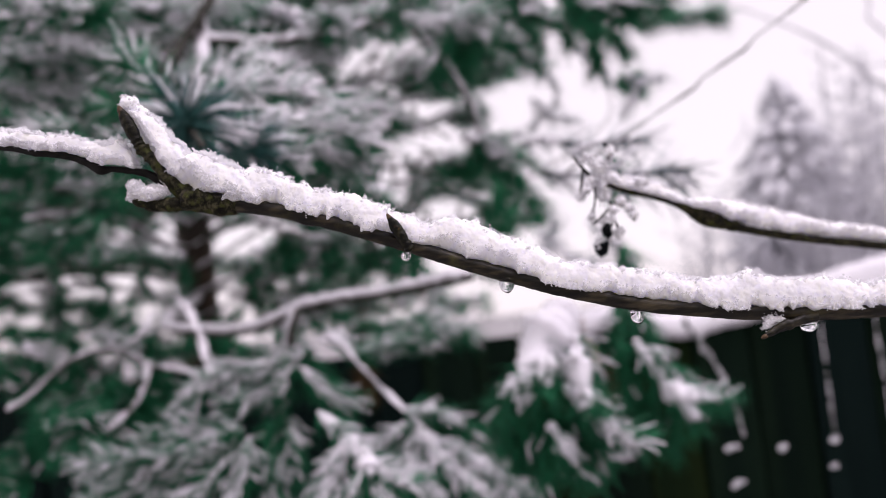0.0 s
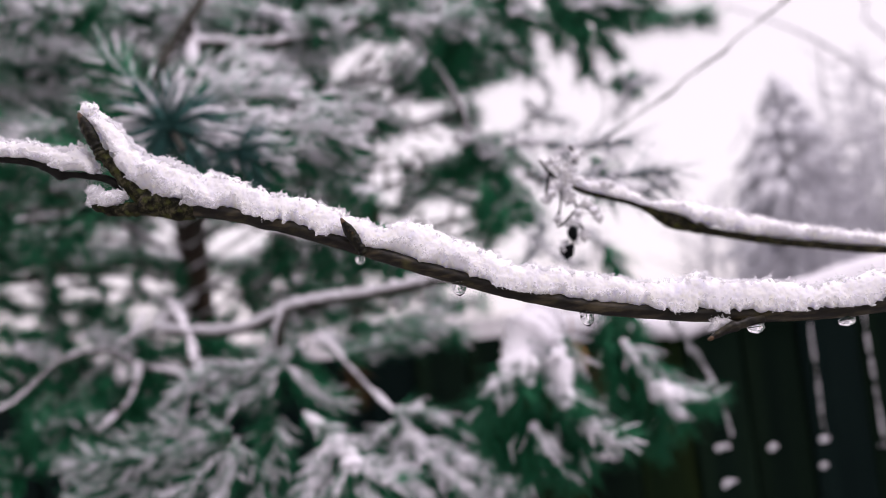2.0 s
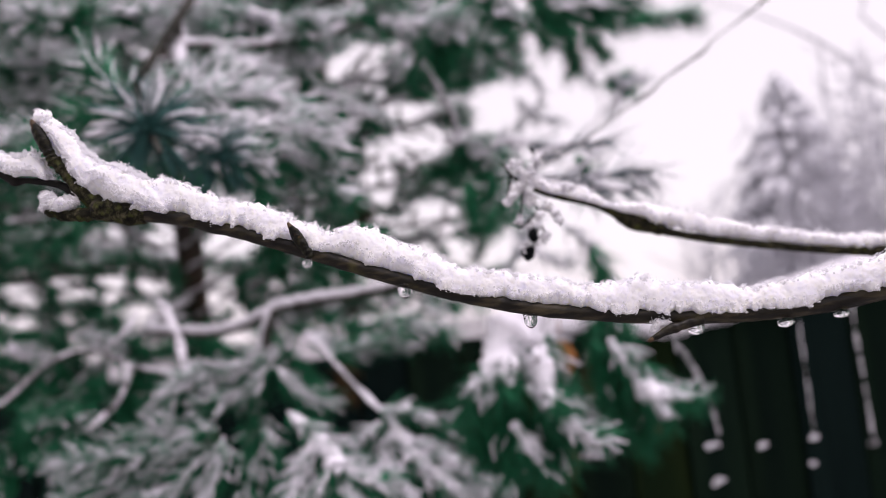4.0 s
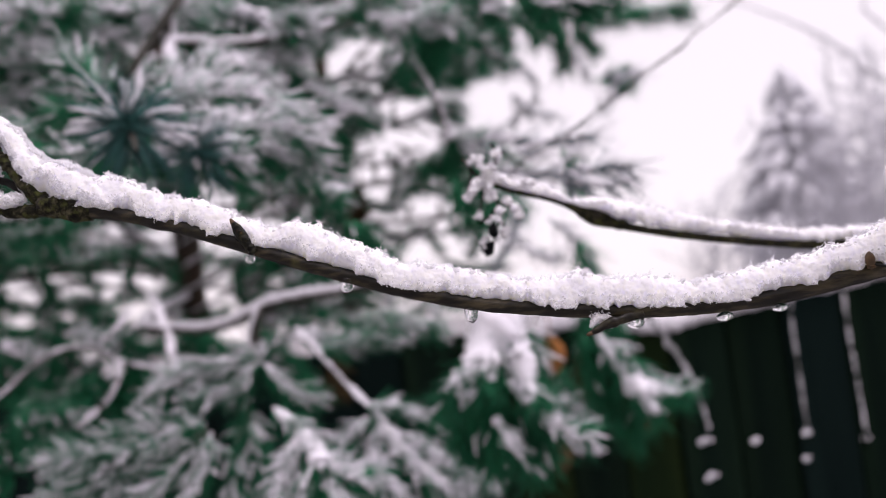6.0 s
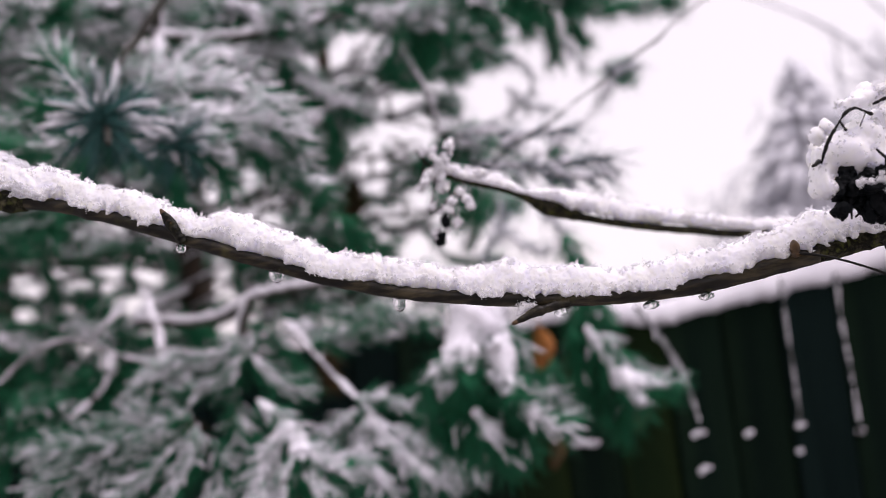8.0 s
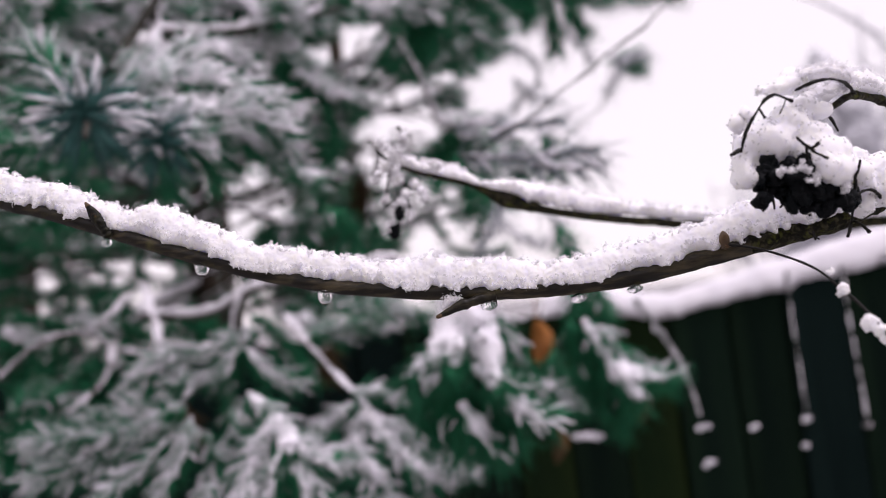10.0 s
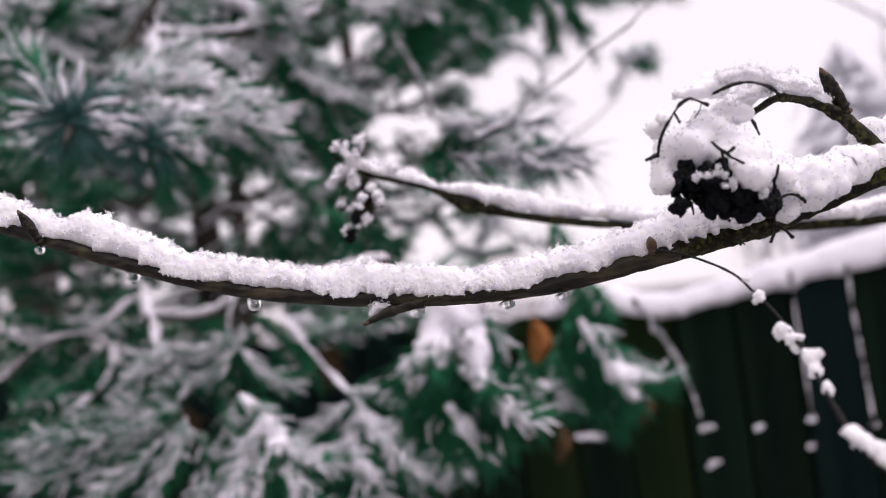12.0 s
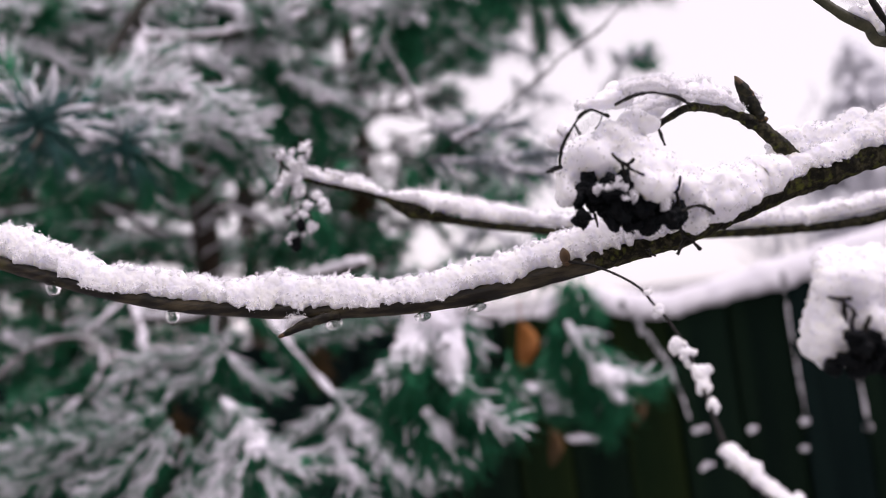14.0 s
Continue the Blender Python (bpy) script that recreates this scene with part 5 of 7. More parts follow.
limb(pine_a, [(-0.3675, 1.2000, 1.5666, 0.0065), (-0.3235, 1.1000, 1.5341, 0.0059), (-0.3084, 1.0800, 1.5004, 0.0058), (-0.2925, 1.0500, 1.4650, 0.0057)], 404, 0.05)
limb(pine_a, [(-0.1609, 1.1500, 1.5006, 0.0036), (-0.1333, 1.1200, 1.4708, 0.0035), (-0.0966, 1.1000, 1.4244, 0.0035), (-0.0670, 1.0800, 1.3932, 0.0034)], 405, 0.03)
limb(pine_a, [(-0.1939, 1.0500, 1.4886, 0.0075), (-0.1905, 1.0500, 1.5090, 0.0075), (-0.1792, 1.0500, 1.5320, 0.0075)], 406, 0.2)
limb(pine_a, [(-0.4336, 1.1800, 1.5111, 0.0040), (-0.4206, 1.2000, 1.5288, 0.0040), (-0.4379, 1.3000, 1.5550, 0.0044)], 412, 0.04)
limb(pine_a, [(-0.5532, 2.0000, 2.15, 0.014), (-0.3009, 1.3000, 2.0565, 0.0105), (-0.2670, 1.1000, 1.9428, 0.0089), (-0.2941, 1.0800, 1.8937, 0.0087), (-0.3203, 1.0500, 1.8361, 0.0085)], 407, 0.0)
limb(pine_a, [(-0.2816, 1.1000, 1.9308, 0.0079), (-0.2825, 1.1000, 1.8873, 0.0079), (-0.2780, 1.0800, 1.8334, 0.0078)], 408, 0.35)
limb(pine_a, [(-0.3010, 1.1000, 1.8995, 0.0059), (-0.2645, 1.1200, 1.8937, 0.0060), (-0.1858, 1.1400, 1.8913, 0.0061), (-0.0927, 1.2000, 1.9205, 0.0065), (-0.0306, 1.2500, 1.9513, 0.0067)], 409, 0.5)
limb(pine_a, [(-0.0994, 1.3000, 2.0190, 0.006), (-0.0032, 1.2500, 1.9205, 0.006), (0.0516, 1.2000, 1.8164, 0.005), (0.0682, 1.2000, 1.7501, 0.003)], 410, 0.1)
limb(pine_a, [(-0.4851, 1.5000, 1.9849, 0.008), (-0.2842, 0.9500, 1.7789, 0.006), (-0.2029, 0.7200, 1.6882, 0.005), (-0.1641, 0.6200, 1.6422, 0.003)], 411, 0.0)

# the whorl, and the snowy fans round it
sprig(pine_a, (-0.2045, 0.7350, 1.6884), (-0.1826, 0.6450, 1.6691), "whorl", 1.15)
sprig(pine_a, (-0.1702, 0.8000, 1.6737), (-0.1461, 0.7100, 1.6574), "whorl", 1.0)
# green shoots about the withered leaf
sprig(pine_a, (0.2488, 1.2500, 1.5092), (0.2294, 1.2000, 1.4334), 0.15)
sprig(pine_a, (0.2634, 1.2500, 1.4994), (0.2669, 1.2000, 1.4290), 0.15)
sprig(pine_a, (0.1528, 1.1000, 1.4110), (0.1498, 1.0500, 1.3480), 0.15)
sprig(pine_a, (0.1745, 1.2000, 1.3631), (0.2141, 1.1500, 1.3276), 1)
# the broad fan that hangs before the fence
laden(pine_a, [(0.1086, 0.8600, 1.4920, 0.0160), (0.0914, 0.8367, 1.4691, 0.0165), (0.0695, 0.8133, 1.4455, 0.0118), (0.0393, 0.7900, 1.4219, 0.0053)], 1007, 1.2)
laden(pine_a, [(0.1052, 0.8600, 1.4868, 0.0142), (0.1031, 0.8400, 1.4513, 0.0148), (0.1104, 0.8200, 1.4273, 0.0110), (0.1213, 0.8000, 1.4083, 0.0050)], 1014, 1.2)
laden(pine_a, [(0.0962, 0.8300, 1.4742, 0.0120), (0.0826, 0.8100, 1.4443, 0.0092), (0.0747, 0.7900, 1.4319, 0.0041)], 1021, 1.2)
laden(pine_a, [(0.1065, 0.8200, 1.4170, 0.0034), (0.1298, 0.8200, 1.3879, 0.0072), (0.1600, 0.8200, 1.3730, 0.0030)], 1028, 1.2)
laden(pine_a, [(0.0812, 0.8200, 1.3932, 0.0034), (0.0930, 0.8200, 1.3708, 0.0072), (0.1033, 0.8200, 1.3538, 0.0034)], 1035, 1.2)
laden(pine_a, [(0.1178, 0.8600, 1.4741, 0.0053), (0.1253, 0.8600, 1.4563, 0.0053), (0.1278, 0.8600, 1.4392, 0.0031)], 1042, 0.8)
laden(pine_a, [(0.0728, 0.8400, 1.4272, 0.0035), (0.0598, 0.8400, 1.3959, 0.0035), (0.0529, 0.8400, 1.3641, 0.0035)], 1049, 0.12)
laden(pine_a, [(0.0917, 0.8400, 1.4142, 0.0035), (0.0857, 0.8400, 1.3822, 0.0035), (0.0845, 0.8400, 1.3526, 0.0035)], 1056, 0.12)
laden(pine_a, [(0.1089, 0.8400, 1.4069, 0.0035), (0.1193, 0.8400, 1.3786, 0.0035), (0.1275, 0.8400, 1.3561, 0.0035)], 1063, 0.12)
laden(pine_a, [(0.0498, 0.8400, 1.4188, 0.0035), (0.0419, 0.8400, 1.3978, 0.0035), (0.0414, 0.8400, 1.3789, 0.0035)], 1070, 0.12)
laden(pine_a, [(0.0791, 0.8400, 1.4101, 0.0035), (0.0699, 0.8400, 1.3785, 0.0035), (0.0720, 0.8400, 1.3485, 0.0035)], 1077, 0.12)
laden(pine_a, [(0.1050, 0.8400, 1.3964, 0.0035), (0.1039, 0.8400, 1.3640, 0.0035), (0.1095, 0.8400, 1.3418, 0.0035)], 1084, 0.12)
# the narrow fan beside it
laden(pine_a, [(0.2318, 1.1200, 1.4477, 0.0052), (0.2516, 1.1067, 1.4085, 0.0086), (0.2705, 1.0933, 1.3790, 0.0113), (0.3209, 1.0800, 1.3676, 0.0045)], 1091, 1.2)
laden(pine_a, [(0.2588, 1.0800, 1.3897, 0.0101), (0.2763, 1.0800, 1.3621, 0.0095), (0.2832, 1.0800, 1.3454, 0.0039)], 1098, 1.2)
laden(pine_a, [(0.2471, 1.1000, 1.4379, 0.0046), (0.2682, 1.1000, 1.4071, 0.0057), (0.2774, 1.1000, 1.3954, 0.0046)], 1105, 0.5)
laden(pine_a, [(0.2130, 1.1300, 1.4518, 0.0047), (0.2154, 1.1300, 1.4112, 0.0047), (0.2182, 1.1300, 1.3744, 0.0047)], 1112, 0.06)
laden(pine_a, [(0.2362, 1.1300, 1.4308, 0.0047), (0.2266, 1.1300, 1.3953, 0.0047), (0.2251, 1.1300, 1.3590, 0.0047)], 1119, 0.06)
laden(pine_a, [(0.2498, 1.1300, 1.3928, 0.0047), (0.2426, 1.1300, 1.3644, 0.0047), (0.2457, 1.1300, 1.3314, 0.0047)], 1126, 0.06)
laden(pine_a, [(0.2687, 1.1300, 1.3688, 0.0047), (0.2723, 1.1300, 1.3394, 0.0047), (0.2650, 1.1300, 1.3112, 0.0047)], 1133, 0.06)
# fans on the forked twig
laden(pine_a, [(-0.0682, 1.0800, 1.3948, 0.0039), (-0.0333, 1.0800, 1.3896, 0.0073), (0.0034, 1.0800, 1.3695, 0.0039)], 1140, 1.2)
laden(pine_a, [(-0.0618, 1.0800, 1.3885, 0.0056), (-0.0426, 1.0633, 1.3538, 0.0110), (-0.0106, 1.0467, 1.3191, 0.0098), (0.0308, 1.0300, 1.2899, 0.0075)], 1147, 1.1)
laden(pine_a, [(-0.0563, 1.0800, 1.3739, 0.0067), (-0.0637, 1.0500, 1.3377, 0.0092), (-0.0429, 1.0200, 1.2997, 0.0095)], 1154, 1.0)
laden(pine_a, [(-0.0357, 1.0700, 1.3590, 0.0066), (0.0109, 1.0500, 1.3297, 0.0087), (0.0600, 1.0300, 1.2933, 0.0064)], 1161, 1.0)
laden(pine_a, [(-0.0672, 1.0600, 1.3809, 0.0055), (-0.0971, 1.0600, 1.3615, 0.0088), (-0.1180, 1.0600, 1.3474, 0.0055)], 1168, 0.9)
laden(pine_a, [(-0.0460, 1.0200, 1.3144, 0.0074), (-0.0326, 1.0200, 1.2836, 0.0090), (-0.0227, 1.0200, 1.2533, 0.0074)], 1175, 1.0)
laden(pine_a, [(-0.0033, 1.0300, 1.3146, 0.0053), (0.0064, 1.0300, 1.2806, 0.0075), (0.0094, 1.0300, 1.2476, 0.0064)], 1182, 0.8)
# low fans near the viewer
laden(pine_a, [(-0.1443, 0.9000, 1.4200, 0.0037), (-0.1142, 0.8850, 1.3924, 0.0069), (-0.0991, 0.8700, 1.3702, 0.0108), (-0.0875, 0.8550, 1.3465, 0.0111), (-0.0653, 0.8400, 1.3227, 0.0070)], 1189, 1.2)
laden(pine_a, [(-0.1135, 0.8800, 1.3901, 0.0064), (-0.1306, 0.8667, 1.3629, 0.0090), (-0.1397, 0.8533, 1.3431, 0.0075), (-0.1290, 0.8400, 1.3187, 0.0070)], 1196, 1.1)
laden(pine_a, [(-0.0951, 0.8500, 1.3730, 0.0079), (-0.0662, 0.8500, 1.3545, 0.0079), (-0.0474, 0.8500, 1.3476, 0.0035)], 1203, 1.0)
laden(pine_a, [(-0.0961, 0.8400, 1.3720, 0.0078), (-0.1054, 0.8400, 1.3459, 0.0078), (-0.1127, 0.8400, 1.3170, 0.0061)], 1210, 1.0)
laden(pine_a, [(-0.0876, 0.8400, 1.3467, 0.0061), (-0.0743, 0.8400, 1.3156, 0.0070), (-0.0482, 0.8400, 1.3021, 0.0052)], 1217, 1.0)
laden(pine_a, [(-0.2394, 0.9700, 1.4040, 0.0035), (-0.2859, 0.9533, 1.3925, 0.0044), (-0.3424, 0.9367, 1.3887, 0.0048), (-0.3810, 0.9200, 1.3913, 0.0029)], 1224, 0.8)
laden(pine_a, [(-0.2529, 0.9700, 1.3972, 0.0035), (-0.2990, 0.9500, 1.3727, 0.0044), (-0.3549, 0.9300, 1.3519, 0.0043), (-0.3854, 0.9100, 1.3520, 0.0024)], 1231, 0.75)
laden(pine_a, [(-0.2472, 0.9700, 1.3890, 0.0035), (-0.2714, 0.9400, 1.3593, 0.0049), (-0.3054, 0.9100, 1.3318, 0.0047)], 1238, 0.8)
laden(pine_a, [(-0.2339, 0.9700, 1.3939, 0.0035), (-0.2356, 0.9450, 1.3607, 0.0054), (-0.2541, 0.9200, 1.3242, 0.0048)], 1245, 0.8)
laden(pine_a, [(-0.2193, 0.9800, 1.3751, 0.0036), (-0.2081, 0.9550, 1.3375, 0.0049), (-0.2098, 0.9300, 1.3096, 0.0048)], 1252, 0.7)
laden(pine_a, [(-0.2738, 0.9700, 1.3793, 0.0030), (-0.3230, 0.9450, 1.3639, 0.0039), (-0.3681, 0.9200, 1.3612, 0.0029)], 1259, 0.6)
laden(pine_a, [(-0.2518, 1.0000, 1.4081, 0.0036), (-0.2924, 0.9750, 1.4091, 0.0040), (-0.3373, 0.9500, 1.4047, 0.0030)], 1266, 0.7)
laden(pine_a, [(-0.1967, 1.0000, 1.3956, 0.0031), (-0.1935, 1.0000, 1.3596, 0.0047), (-0.2070, 1.0000, 1.3224, 0.0041)], 1273, 0.5)
# soft fans under the snowy limb
laden(pine_a, [(-0.1926, 1.0400, 1.4751, 0.0043), (-0.2310, 1.0267, 1.4664, 0.0074), (-0.2817, 1.0133, 1.4595, 0.0079), (-0.3020, 1.0000, 1.4417, 0.0041)], 1280, 1.0)
laden(pine_a, [(-0.1864, 1.0400, 1.4676, 0.0043), (-0.2181, 1.0200, 1.4387, 0.0069), (-0.2597, 1.0000, 1.4305, 0.0047)], 1287, 0.9)
laden(pine_a, [(-0.1778, 1.0300, 1.4604, 0.0043), (-0.1649, 1.0300, 1.4387, 0.0069), (-0.1327, 1.0300, 1.4204, 0.0048)], 1294, 1.0)
laden(pine_a, [(-0.1994, 1.0300, 1.4492, 0.0043), (-0.2087, 1.0300, 1.4233, 0.0059), (-0.2034, 1.0300, 1.3926, 0.0037)], 1301, 0.8)
laden(pine_a, [(-0.1661, 1.0500, 1.4869, 0.0043), (-0.1955, 1.0500, 1.4715, 0.0065), (-0.2241, 1.0500, 1.4643, 0.0049)], 1308, 1.0)
laden(pine_a, [(-0.1304, 1.1500, 1.4633, 0.0042), (-0.0989, 1.1500, 1.4748, 0.0060), (-0.0377, 1.1500, 1.4793, 0.0048)], 1315, 0.5)
laden(pine_a, [(-0.0875, 1.2000, 1.5034, 0.0050), (-0.0327, 1.2000, 1.4973, 0.0075), (0.0202, 1.2000, 1.4757, 0.0050)], 1322, 0.6)
laden(pine_a, [(-0.1883, 1.3000, 1.4928, 0.0081), (-0.1675, 1.3000, 1.4862, 0.0121), (-0.1556, 1.3000, 1.4763, 0.0067)], 1329, 1.3)
laden(pine_a, [(-0.6324, 1.3000, 1.5251, 0.0094), (-0.6155, 1.3000, 1.5172, 0.0114), (-0.5985, 1.3000, 1.5101, 0.0054)], 1336, 1.3)
laden(pine_a, [(-0.5546, 1.3500, 1.5325, 0.0070), (-0.5146, 1.3500, 1.5236, 0.0098), (-0.4930, 1.3500, 1.5123, 0.0056)], 1343, 1.0)
laden(pine_a, [(-0.5144, 1.1000, 1.4068, 0.0034), (-0.4909, 1.1000, 1.4258, 0.0046), (-0.4538, 1.1000, 1.4290, 0.0034)], 1350, 0.3)
laden(pine_a, [(-0.5239, 1.1000, 1.3791, 0.0034), (-0.4942, 1.1000, 1.3831, 0.0040), (-0.4567, 1.1000, 1.3934, 0.0034)], 1357, 0.25)
# fans round the whorl
laden(pine_a, [(-0.2063, 0.7800, 1.7246, 0.0032), (-0.1590, 0.7933, 1.7343, 0.0062), (-0.1091, 0.8067, 1.7246, 0.0071), (-0.0795, 0.8200, 1.7082, 0.0034)], 1364, 1.5)
laden(pine_a, [(-0.1746, 0.7600, 1.7022, 0.0039), (-0.1374, 0.7800, 1.6906, 0.0069), (-0.0995, 0.8000, 1.6932, 0.0075), (-0.0694, 0.8200, 1.6812, 0.0034)], 1371, 1.5)
laden(pine_a, [(-0.1801, 0.7600, 1.6694, 0.0031), (-0.1497, 0.7600, 1.6617, 0.0043), (-0.1238, 0.7600, 1.6628, 0.0031)], 1378, 0.8)
laden(pine_a, [(-0.1359, 0.9000, 1.6932, 0.0051), (-0.1066, 0.9250, 1.6744, 0.0081), (-0.0654, 0.9500, 1.6431, 0.0064)], 1385, 1.2)
laden(pine_a, [(-0.1469, 0.9000, 1.7056, 0.0056), (-0.1121, 0.9000, 1.6879, 0.0065), (-0.0798, 0.9000, 1.6762, 0.0042)], 1392, 1.0)
laden(pine_a, [(-0.2259, 0.7400, 1.7027, 0.0027), (-0.2457, 0.7400, 1.7101, 0.0042), (-0.2685, 0.7400, 1.7118, 0.0031)], 1399, 1.2)
laden(pine_a, [(-0.2445, 0.7800, 1.6846, 0.0028), (-0.2822, 0.7800, 1.6810, 0.0044), (-0.3324, 0.7800, 1.6912, 0.0032)], 1406, 1.2)
laden(pine_a, [(-0.2215, 0.7200, 1.7125, 0.0022), (-0.2351, 0.7200, 1.7291, 0.0030), (-0.2495, 0.7200, 1.7469, 0.0022)], 1413, 0.7)
laden(pine_a, [(-0.1853, 0.8500, 1.7086, 0.0035), (-0.1536, 0.8500, 1.6758, 0.0044), (-0.1395, 0.8500, 1.6424, 0.0031)], 1420, 0.5)
laden(pine_a, [(-0.2387, 0.9500, 1.6942, 0.0039), (-0.2276, 0.9500, 1.6736, 0.0039), (-0.2230, 0.9500, 1.6537, 0.0039)], 1441, 0.15)
laden(pine_a, [(-0.3144, 0.9500, 1.7161, 0.0039), (-0.3357, 0.9500, 1.6927, 0.0039), (-0.3432, 0.9500, 1.6806, 0.0039)], 1455, 0.15)
# upper fans
laden(pine_a, [(-0.5481, 1.2000, 1.9763, 0.0050), (-0.4754, 1.2000, 1.9532, 0.0087), (-0.3834, 1.2000, 1.9670, 0.0056)], 1462, 1.3)
laden(pine_a, [(-0.5548, 1.2500, 2.0201, 0.0052), (-0.4782, 1.2500, 2.0063, 0.0078), (-0.4089, 1.2500, 2.0109, 0.0052)], 1469, 1.2)
laden(pine_a, [(-0.5260, 1.2500, 1.9469, 0.0052), (-0.4653, 1.2500, 1.9525, 0.0065), (-0.4073, 1.2500, 1.9281, 0.0052)], 1476, 0.5)
laden(pine_a, [(-0.2772, 1.2000, 1.9573, 0.0050), (-0.2198, 1.2000, 1.9569, 0.0068), (-0.1640, 1.2000, 1.9417, 0.0043)], 1483, 1.2)
laden(pine_a, [(-0.1676, 1.2000, 1.9048, 0.0050), (-0.1182, 1.2000, 1.9096, 0.0081)], 1490, 1.3)
laden(pine_a, [(-0.1647, 1.2500, 1.9678, 0.0052), (-0.0984, 1.2500, 1.9510, 0.0078), (-0.0464, 1.2500, 1.9619, 0.0052)], 1497, 0.8)
laden(pine_a, [(-0.1482, 1.3000, 1.8938, 0.0054), (-0.1102, 1.3000, 1.8359, 0.0081), (-0.0684, 1.3000, 1.8176, 0.0054)], 1504, 0.8)
laden(pine_a, [(0.0130, 1.1500, 1.8789, 0.0083), (0.0539, 1.1500, 1.8977, 0.0048)], 1511, 1.2)
laden(pine_a, [(0.0372, 1.1400, 1.8806, 0.0035), (0.0187, 1.1400, 1.8515, 0.0053), (0.0086, 1.1400, 1.8293, 0.0035)], 1518, 0.6)
laden(pine_a, [(0.1035, 1.2000, 1.9337, 0.0050), (0.1810, 1.2000, 1.9060, 0.0062), (0.2613, 1.2000, 1.9044, 0.0050)], 1525, 0.4)
laden(pine_a, [(0.2603, 1.2000, 1.8963, 0.0050), (0.3318, 1.2000, 1.8908, 0.0062), (0.4193, 1.2000, 1.8882, 0.0037)], 1532, 0.45)
laden(pine_a, [(0.0900, 1.2000, 1.8858, 0.0037), (0.1289, 1.2000, 1.8728, 0.0050), (0.1578, 1.2000, 1.8447, 0.0037)], 1539, 0.5)
laden(pine_a, [(0.0675, 1.2500, 1.9220, 0.0052), (0.0679, 1.2500, 1.8876, 0.0052), (0.0600, 1.2500, 1.8544, 0.0052)], 1546, 0.1)
laden(pine_a, [(0.0481, 1.2500, 1.8986, 0.0052), (0.0716, 1.2500, 1.8829, 0.0052), (0.0959, 1.2500, 1.8756, 0.0052)], 1553, 0.1)
laden(pine_a, [(0.1865, 1.2500, 1.9332, 0.0052), (0.2093, 1.2500, 1.9132, 0.0052), (0.2145, 1.2500, 1.8869, 0.0052)], 1560, 0.1)
laden(pine_a, [(0.2474, 1.2500, 1.9171, 0.0052), (0.2516, 1.2500, 1.8823, 0.0052), (0.2511, 1.2500, 1.8440, 0.0052)], 1567, 0.1)
laden(pine_a, [(0.2762, 1.2500, 1.9136, 0.0052), (0.2814, 1.2500, 1.8873, 0.0052), (0.2952, 1.2500, 1.8642, 0.0052)], 1574, 0.1)
laden(pine_a, [(0.1358, 1.2500, 1.9308, 0.0052), (0.1587, 1.2500, 1.9108, 0.0052), (0.1640, 1.2500, 1.8845, 0.0052)], 1581, 0.1)
laden(pine_a, [(-0.5447, 1.2500, 1.9274, 0.0052), (-0.5395, 1.2500, 1.8836, 0.0052), (-0.5591, 1.2500, 1.8516, 0.0052)], 1588, 0.1)
laden(pine_a, [(-0.5768, 1.2500, 1.9574, 0.0052), (-0.5532, 1.2500, 1.9285, 0.0052), (-0.5290, 1.2500, 1.9083, 0.0052)], 1595, 0.1)
laden(pine_a, [(-0.1430, 1.2500, 1.8446, 0.0052), (-0.1306, 1.2500, 1.8005, 0.0052), (-0.1506, 1.2500, 1.7690, 0.0052)], 1602, 0.1)
laden(pine_a, [(-0.0965, 1.2500, 1.8050, 0.0052), (-0.0842, 1.2500, 1.7611, 0.0052), (-0.0968, 1.2500, 1.7204, 0.0052)], 1609, 0.1)
laden(pine_a, [(-0.1538, 1.2500, 1.9060, 0.0052), (-0.1497, 1.2500, 1.8626, 0.0052), (-0.1705, 1.2500, 1.8223, 0.0052)], 1616, 0.1)
laden(pine_a, [(0.0011, 1.2500, 1.8529, 0.0052), (0.0250, 1.2500, 1.8415, 0.0052)], 1623, 0.1)
# leafy strands between the clearings
laden(pine_a, [(-0.7959, 1.8500, 1.7389, 0.0077), (-0.8279, 1.8500, 1.6807, 0.0077), (-0.8136, 1.8500, 1.6422, 0.0077), (-0.8445, 1.8500, 1.5965, 0.0077)], 1630, 0.2, dense=1900)
laden(pine_a, [(-0.7105, 1.8500, 1.7167, 0.0077), (-0.7387, 1.8500, 1.6767, 0.0077), (-0.7147, 1.8500, 1.6371, 0.0077), (-0.7329, 1.8500, 1.5963, 0.0077)], 1637, 0.2, dense=1900)
laden(pine_a, [(-0.6182, 1.8500, 1.7062, 0.0077), (-0.6458, 1.8500, 1.6600, 0.0077), (-0.6323, 1.8500, 1.6155, 0.0077)], 1644, 0.2, dense=1900)
laden(pine_a, [(-0.9404, 1.8500, 1.6442, 0.0077), (-0.8680, 1.8500, 1.6139, 0.0077), (-0.7934, 1.8500, 1.6153, 0.0077), (-0.7457, 1.8500, 1.5916, 0.0077)], 1651, 0.2, dense=1900)
laden(pine_a, [(-0.7678, 1.8500, 1.6247, 0.0077), (-0.7076, 1.8500, 1.6032, 0.0077), (-0.6634, 1.8500, 1.6129, 0.0077)], 1658, 0.2, dense=1900)
laden(pine_a, [(-0.9358, 1.8500, 1.7053, 0.0077), (-0.8477, 1.8500, 1.7139, 0.0077), (-0.7380, 1.8500, 1.6853, 0.0077)], 1665, 0.2, dense=1900)
laden(pine_a, [(-0.5691, 1.8500, 1.7005, 0.0077), (-0.5490, 1.8500, 1.6490, 0.0077), (-0.5738, 1.8500, 1.5784, 0.0077)], 1672, 0.2, dense=1900)
